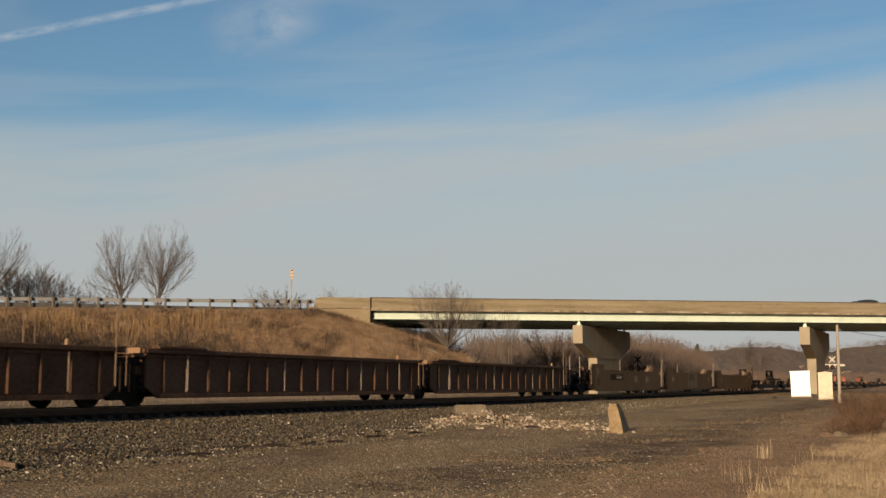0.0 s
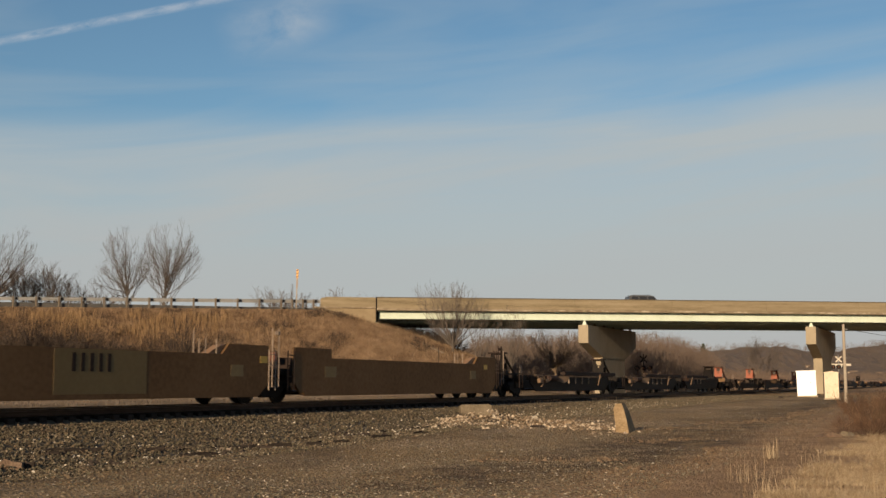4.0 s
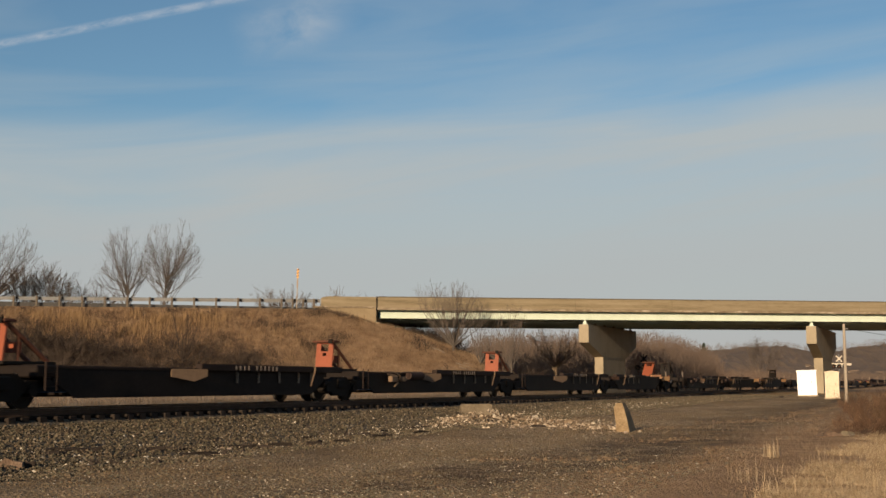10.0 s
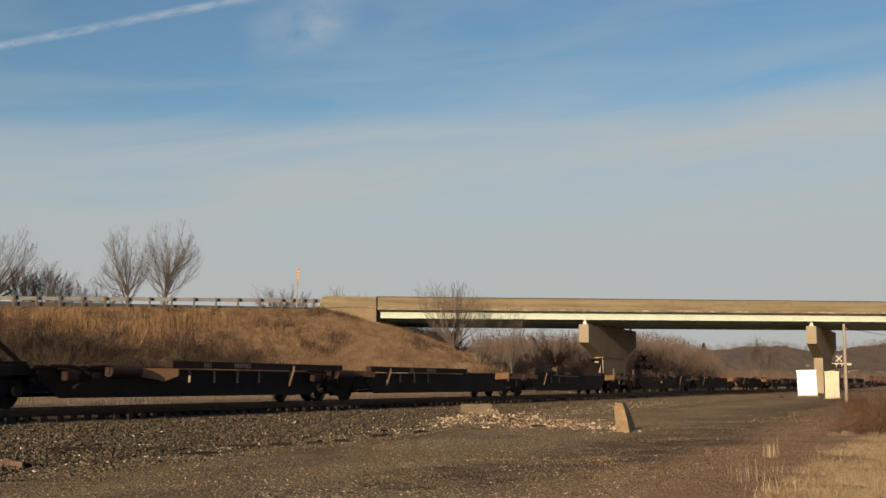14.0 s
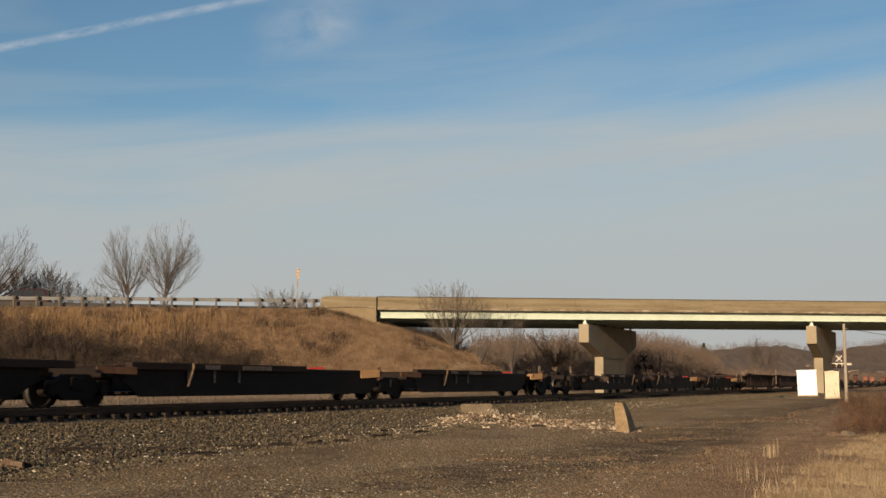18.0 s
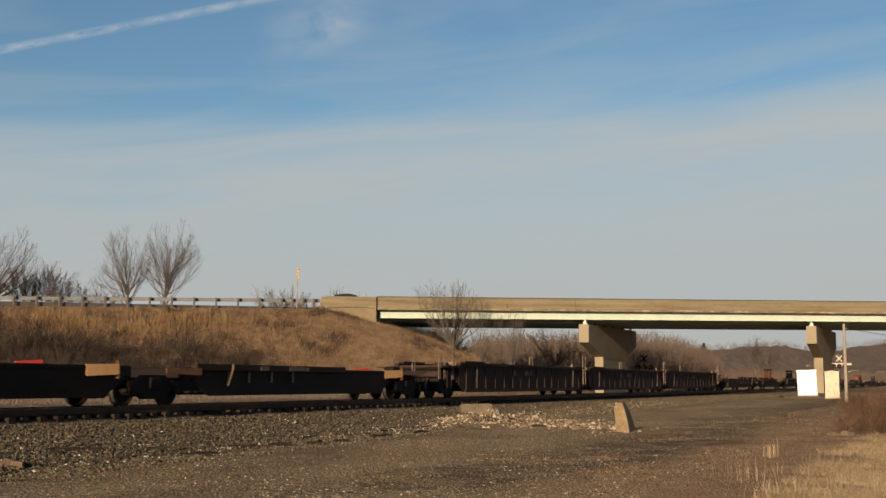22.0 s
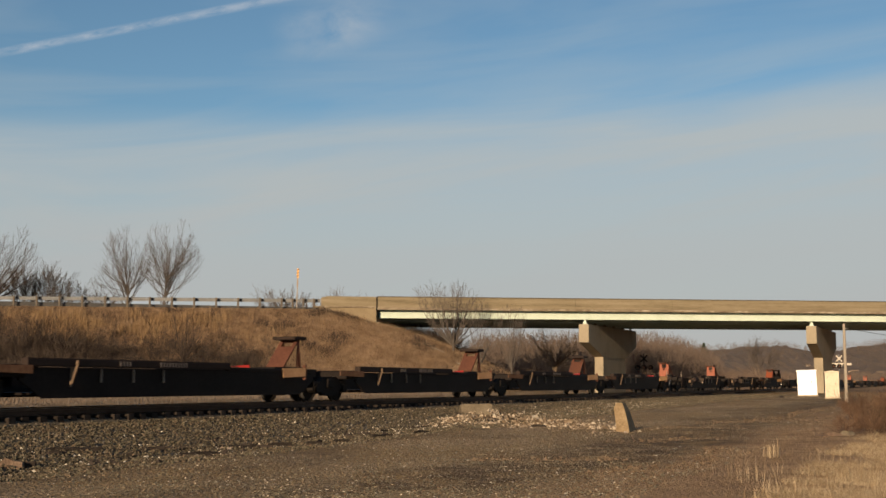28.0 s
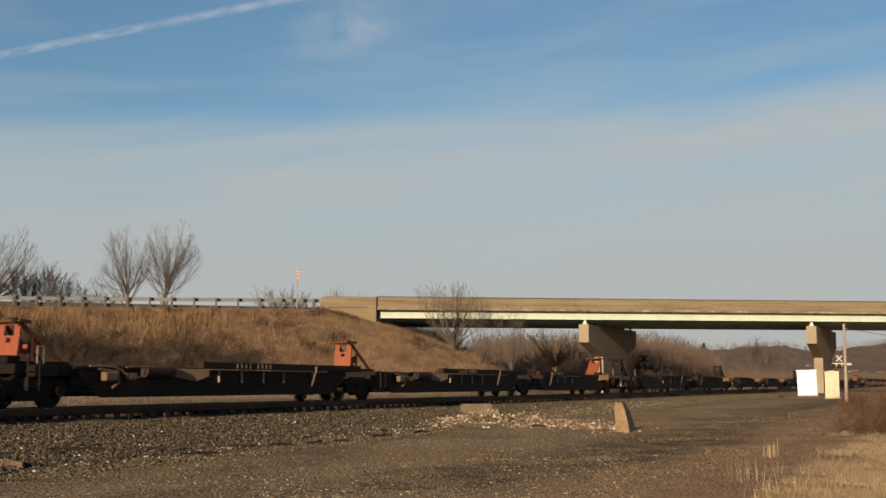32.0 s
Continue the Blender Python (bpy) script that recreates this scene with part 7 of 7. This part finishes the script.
def build_car(label, body_mat, ln, h, kind, facing):
    """A car built pointing to +x: body, cabin with windows, wheels."""
    c = thing("car", label, "car", "cars on the road")
    hl = ln / 2
    belt = h * 0.58
    low = 0.26
    if kind == "suv":
        body = [(-hl, 0.4), (-hl, belt), (hl * 0.45, belt), (hl * 0.92, belt - 0.1), (hl, belt - 0.25), (hl, 0.4), (hl * 0.9, low), (-hl * 0.92, low)]
        cab = [(-hl + 0.08, belt), (-hl + 0.28, h - 0.06), (-hl + 0.5, h), (hl * 0.12, h), (hl * 0.2, h - 0.04), (hl * 0.52, belt)]
    else:
        body = [(-hl, 0.45), (-hl + 0.05, belt - 0.03), (-hl * 0.6, belt), (hl * 0.35, belt), (hl * 0.9, belt - 0.14), (hl, belt - 0.3), (hl, 0.38), (hl * 0.9, low), (-hl * 0.9, low)]
        cab = [(-hl * 0.72, belt), (-hl * 0.32, h - 0.03), (-hl * 0.15, h), (hl * 0.08, h), (hl * 0.16, h - 0.03), (hl * 0.55, belt)]
    bm = prism(body, -0.86, 0.86)
    bmesh.ops.bevel(bm, geom=list(bm.edges), offset=0.05, segments=2, affect="EDGES")
    part("body", bm, body_mat, c)
    bm = bmesh.new()
    a = [bm.verts.new((x, -0.84 + (z - belt) * 0.28, z)) for x, z in cab]
    d = [bm.verts.new((x, 0.84 - (z - belt) * 0.28, z)) for x, z in cab]
    bm.faces.new(a), bm.faces.new(d[::-1])
    for i in range(len(a)):
        bm.faces.new((a[i], d[i], d[(i + 1) % len(a)], a[(i + 1) % len(a)]))
    part("cabin", bm, body_mat, c)
    xs = [p[0] for p in cab]
    x0, x1 = min(xs) + 0.22, max(xs) - 0.36
    for k in range(3 if kind == "suv" else 2):
        n = 3 if kind == "suv" else 2
        wa, wb = x0 + (x1 - x0) * k / n + 0.025, x0 + (x1 - x0) * (k + 1) / n - 0.025
        for s in (-1, 1):
            bm = bmesh.new()
            z0, z1 = belt + 0.02, h - 0.09
            sl = 0.22 if k == n - 1 else 0.05
            v = [(wa, z0), (wb + (0.1 if k == n - 1 else 0), z0), (wb - sl, z1), (wa + (0.2 if k == 0 else 0.03), z1)]
            q = [bm.verts.new((x, s * (0.85 - (z - belt) * 0.28), z)) for x, z in v]
            r = [bm.verts.new((x, s * (0.80 - (z - belt) * 0.28), z)) for x, z in v]
            bm.faces.new(q), bm.faces.new(r[::-1])
            for i in range(4):
                bm.faces.new((q[i], r[i], r[(i + 1) % 4], q[(i + 1) % 4]))
            part("window", bm, M_GLASS, c)
    for x in (-hl * 0.62, hl * 0.64):
        for s in (-1, 1):
            w = part("wheel", finish(lathe([(0.30, -0.1), (0.33, -0.07), (0.33, 0.07), (0.30, 0.1)], 20), "wheel", M_TYRE), M_TYRE, c)
            w.location = (x, s * 0.78, 0.33)
            part("rim", finish(lathe([(0.2, -0.105), (0.2, 0.105)], 14), "rim", M_GALV), M_GALV, w)
    for s in (-1, 1):
        part("headlight", box(hl - 0.06, hl + 0.012, s * 0.6 - 0.16, s * 0.6 + 0.16, belt - 0.36, belt - 0.22, 0.02), M_LAMP if facing < 0 else M_WHITE, c)
        part("tail_light", box(-hl - 0.012, -hl + 0.05, s * 0.7 - 0.08, s * 0.7 + 0.08, belt - 0.3, belt - 0.05), M_RED, c)
    # dark strip added to paint the shade along the lower body
    part("sill_shade", box(-hl * 0.9, hl * 0.9, -0.875, 0.875, low - 0.02, low + 0.16, 0.02), M_TYRE, c, "dark strip painting shade on the lower body")
    # dark discs stand in for the shade inside the wheel openings
    for x in (-hl * 0.62, hl * 0.64):
        for s in (-1, 1):
            arch = part("wheel_arch_shade", finish(lathe([(0.40, -0.012), (0.41, 0.0), (0.40, 0.012)], 20), "wheel_arch_shade", M_TYRE), M_TYRE, c)
            arch.location = (x, s * 0.856, 0.36)
    part("bumper", box(hl - 0.1, hl + 0.03, -0.8, 0.8, 0.3, 0.5, 0.03), M_TYRE, c)
    part("bumper", box(-hl - 0.03, -hl + 0.1, -0.8, 0.8, 0.3, 0.5, 0.03), M_TYRE, c)
    if "silver" in label:
        part("spare_wheel", finish(lathe([(0.30, -0.1), (0.33, -0.07), (0.33, 0.07), (0.30, 0.1)], 20), "spare_wheel", M_TYRE), M_TYRE, c).matrix_local = pose(-hl - 0.12, 0.1, 0.95, 0, 0, 90)
    if kind == "suv":
        for s in (-1, 1):
            part("roof_rail", box(-hl + 0.5, hl * 0.1, s * 0.62 - 0.02, s * 0.62 + 0.02, h + 0.03, h + 0.06), M_BLACK, c)
    return c


M_LAMP = glow("headlamp", (1.0, 0.95, 0.85), 2.0)
M_SILVER = material("silver_paint", [(0.06, 0.061, 0.063), (0.09, 0.091, 0.093)], 0.35, 0.2, scale=2.0, fine=30.0, bump=0.0)
M_DARKRED = material("dark_red_paint", [(0.022, 0.007, 0.007), (0.034, 0.011, 0.011)], 0.25, scale=2.0, fine=30.0, bump=0.0)
M_CHARCOAL = material("charcoal_paint", [(0.02, 0.021, 0.023), (0.035, 0.036, 0.04)], 0.25, scale=2.0, fine=30.0, bump=0.0)
M_PEARL = material("pale_pink_grey_paint", [(0.26, 0.225, 0.20), (0.32, 0.28, 0.25)], 0.3, 0.1, scale=2.0, fine=30.0, bump=0.0)
M_GREYCAR = material("grey_paint", [(0.10, 0.10, 0.10), (0.14, 0.14, 0.14)], 0.3, 0.3, scale=2.0, fine=30.0, bump=0.0)


def build_traffic():
    near, far = 3.6, 9.6
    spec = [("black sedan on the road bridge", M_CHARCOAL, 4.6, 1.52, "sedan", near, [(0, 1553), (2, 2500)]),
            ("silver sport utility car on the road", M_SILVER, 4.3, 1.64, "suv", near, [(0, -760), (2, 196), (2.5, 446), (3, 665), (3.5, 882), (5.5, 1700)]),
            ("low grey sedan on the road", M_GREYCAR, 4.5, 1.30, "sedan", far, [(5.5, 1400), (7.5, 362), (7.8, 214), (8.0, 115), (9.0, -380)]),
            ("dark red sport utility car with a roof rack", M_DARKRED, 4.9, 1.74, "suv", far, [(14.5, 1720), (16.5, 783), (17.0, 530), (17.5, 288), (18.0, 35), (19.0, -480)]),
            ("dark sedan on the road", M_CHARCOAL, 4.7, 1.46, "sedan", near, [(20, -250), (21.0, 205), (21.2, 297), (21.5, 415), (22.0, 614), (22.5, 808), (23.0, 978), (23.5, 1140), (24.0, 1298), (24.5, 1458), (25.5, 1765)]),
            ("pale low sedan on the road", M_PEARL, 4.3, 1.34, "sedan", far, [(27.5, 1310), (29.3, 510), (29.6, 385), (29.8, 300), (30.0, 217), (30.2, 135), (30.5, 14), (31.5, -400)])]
    for label, mat, ln, h, kind, off, track in spec:
        right = track[-1][1] > track[0][1]
        c = build_car(label, mat, ln, h, kind, 1 if right else -1)
        VEHICLES.append((c, off, track, right))


build_traffic()


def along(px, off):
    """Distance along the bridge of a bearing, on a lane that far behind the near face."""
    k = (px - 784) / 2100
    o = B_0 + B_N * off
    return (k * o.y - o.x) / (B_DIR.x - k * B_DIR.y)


# ---- high cloud ----
def cloud_material(name, color, strength, scale, density, lengthwise):
    m = bpy.data.materials.new(name)
    m.use_nodes = True
    nt = m.node_tree
    nt.nodes.clear()
    N, Lk = nt.nodes.new, nt.links.new
    out, mix, tr, em = N("ShaderNodeOutputMaterial"), N("ShaderNodeMixShader"), N("ShaderNodeBsdfTransparent"), N("ShaderNodeEmission")
    em.inputs[0].default_value, em.inputs[1].default_value = (*color, 1), strength
    tc = N("ShaderNodeTexCoord")
    mp = N("ShaderNodeMapping")
    mp.inputs["Scale"].default_value = scale
    Lk(tc.outputs["Generated"], mp.inputs[0])
    n = N("ShaderNodeTexNoise")
    n.inputs["Scale"].default_value, n.inputs["Detail"].default_value, n.inputs["Roughness"].default_value = 1.0, 7.0, 0.6
    n.inputs["Distortion"].default_value = 0.4
    Lk(mp.outputs[0], n.inputs[0])
    sep = N("ShaderNodeSeparateXYZ")
    Lk(tc.outputs["Generated"], sep.inputs[0])

    def calc(op, a, b):
        x = N("ShaderNodeMath")
        x.operation = op
        for i, v in enumerate((a, b)):
            if isinstance(v, (int, float)):
                x.inputs[i].default_value = v
            else:
                Lk(v, x.inputs[i])
        return x.outputs[0]

    def hump(v):
        return calc("MULTIPLY", calc("MULTIPLY", v, calc("SUBTRACT", 1.0, v)), 4.0)
    fall = hump(sep.outputs["Y"])
    if not lengthwise:
        fall = calc("MULTIPLY", fall, hump(sep.outputs["X"]))
    fall = calc("POWER", fall, 1.6)
    r = N("ShaderNodeMapRange")
    r.inputs["From Min"].default_value, r.inputs["From Max"].default_value = 0.25, 0.75
    Lk(n.outputs[0], r.inputs[0])
    Lk(calc("MULTIPLY", calc("MULTIPLY", fall, r.outputs[0]), density), mix.inputs[0])
    Lk(tr.outputs[0], mix.inputs[1]), Lk(em.outputs[0], mix.inputs[2]), Lk(mix.outputs[0], out.inputs[0])
    return m


SKY_D = 3000.0


def sky_point(px, py):
    """A point far off in the sky, by its bearing and height."""
    p = radians(PITCH - 90)
    u, v = (px - 784) / 2086.5, (441 - py) / 2086.5
    d = Vector((u, math.cos(p) - v * math.sin(p), math.sin(p) + v * math.cos(p)))
    return Vector(EYE) + d * (SKY_D / d.y)


def build_clouds():
    out = []
    for name, label, a, b, width, mat in (
            ("contrail", "white aeroplane vapour trail high in the sky", (-400, 147), (560, -38), 22, cloud_material("vapour_trail", (0.62, 0.70, 0.80), 0.49, (26, 0.8, 1), 0.85, True)),
            ("cirrus_wisp", "faint white wisp of high cloud", (365, 75), (600, 5), 130, cloud_material("cirrus", (0.66, 0.75, 0.84), 0.44, (3.0, 1.6, 1), 0.75, False))):
        p, q = sky_point(*a), sky_point(*b)
        mid = (p + q) / 2
        ln, wd = (q - p).length, width / 2100 * SKY_D
        ang = math.atan2(q.z - p.z, q.x - p.x)
        n = 40
        verts, faces = [], []
        for i in range(n + 1):
            for k in range(7):
                verts.append((ln * (i / n - 0.5), wd * (k / 6 - 0.5), 3.0 * math.sin(math.pi * k / 6)))
        faces = [(i * 7 + k, (i + 1) * 7 + k, (i + 1) * 7 + k + 1, i * 7 + k + 1) for i in range(n) for k in range(6)]
        ob = new(name, mesh_of(name, verts, faces, mat))
        tagged(ob, label, "cloud", kind="stuff")
        out.append((ob, mid, ang))
    return out


CLOUDS = build_clouds()


# ---- the train and the road traffic move ----
def travelled(t):
    """How far the train has come, in steps of UNIT."""
    return 1.115 * t - 0.002377 * t ** 2 + 7.964e-5 * t ** 3 - 1.231e-6 * t ** 4


def motions():
    times = [0, 2, 4, 6, 8, 10, 12, 14, 16, 18, 20, 22, 24, 26, 28, 30, 32]
    for unit, s in UNITS:
        rows = []
        for t in times:
            p = on_track(s - travelled(t), 0, RAIL_Z)
            rows.append((t, pose(p.x, p.y, p.z, 0, 0, TRACK_RZ)))
        walk(unit, rows)
    # wheels roll while they pass near
    for w, dx, s in WHEELS:
        ts = [i / 30 for i in range(961) if 1.5 < s - travelled(i / 30) < 4.2]
        if len(ts) < 2:
            continue
        rows = []
        base = travelled(ts[0])
        for t in ts:
            rows.append((t, pose(dx, 0, 0.42, 0, -math.degrees((travelled(t) - base) * UNIT / 0.42), 0)))
        if ts[0] > 0:
            rows.insert(0, (0.0, rows[0][1]))
        if ts[-1] < 32:
            rows.append((32.0, rows[-1][1]))
        walk(w, rows)
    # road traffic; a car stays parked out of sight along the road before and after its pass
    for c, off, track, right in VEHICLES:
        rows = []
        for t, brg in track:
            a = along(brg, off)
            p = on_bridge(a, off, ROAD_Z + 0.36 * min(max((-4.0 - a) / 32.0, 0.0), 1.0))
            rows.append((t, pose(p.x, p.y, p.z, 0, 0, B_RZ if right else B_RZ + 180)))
        if track[0][0] > 0:
            rows.insert(0, (0.0, rows[0][1]))
        if track[-1][0] < 32:
            rows.append((32.0, rows[-1][1]))
        walk(c, rows)
    # high cloud drifts to the right
    for (ob, mid, ang), (dx, dz) in zip(CLOUDS, ((215.0, 0.0), (186.0, -12.0))):
        rows = []
        for t in (0.0, 16.0, 32.0):
            k = t / 32
            rows.append((t, pose(mid.x + dx * k, mid.y, mid.z + dz * k, 90, 0, 0) @ pose(0, 0, 0, 0, 0, math.degrees(ang))))
        walk(ob, rows)


motions()
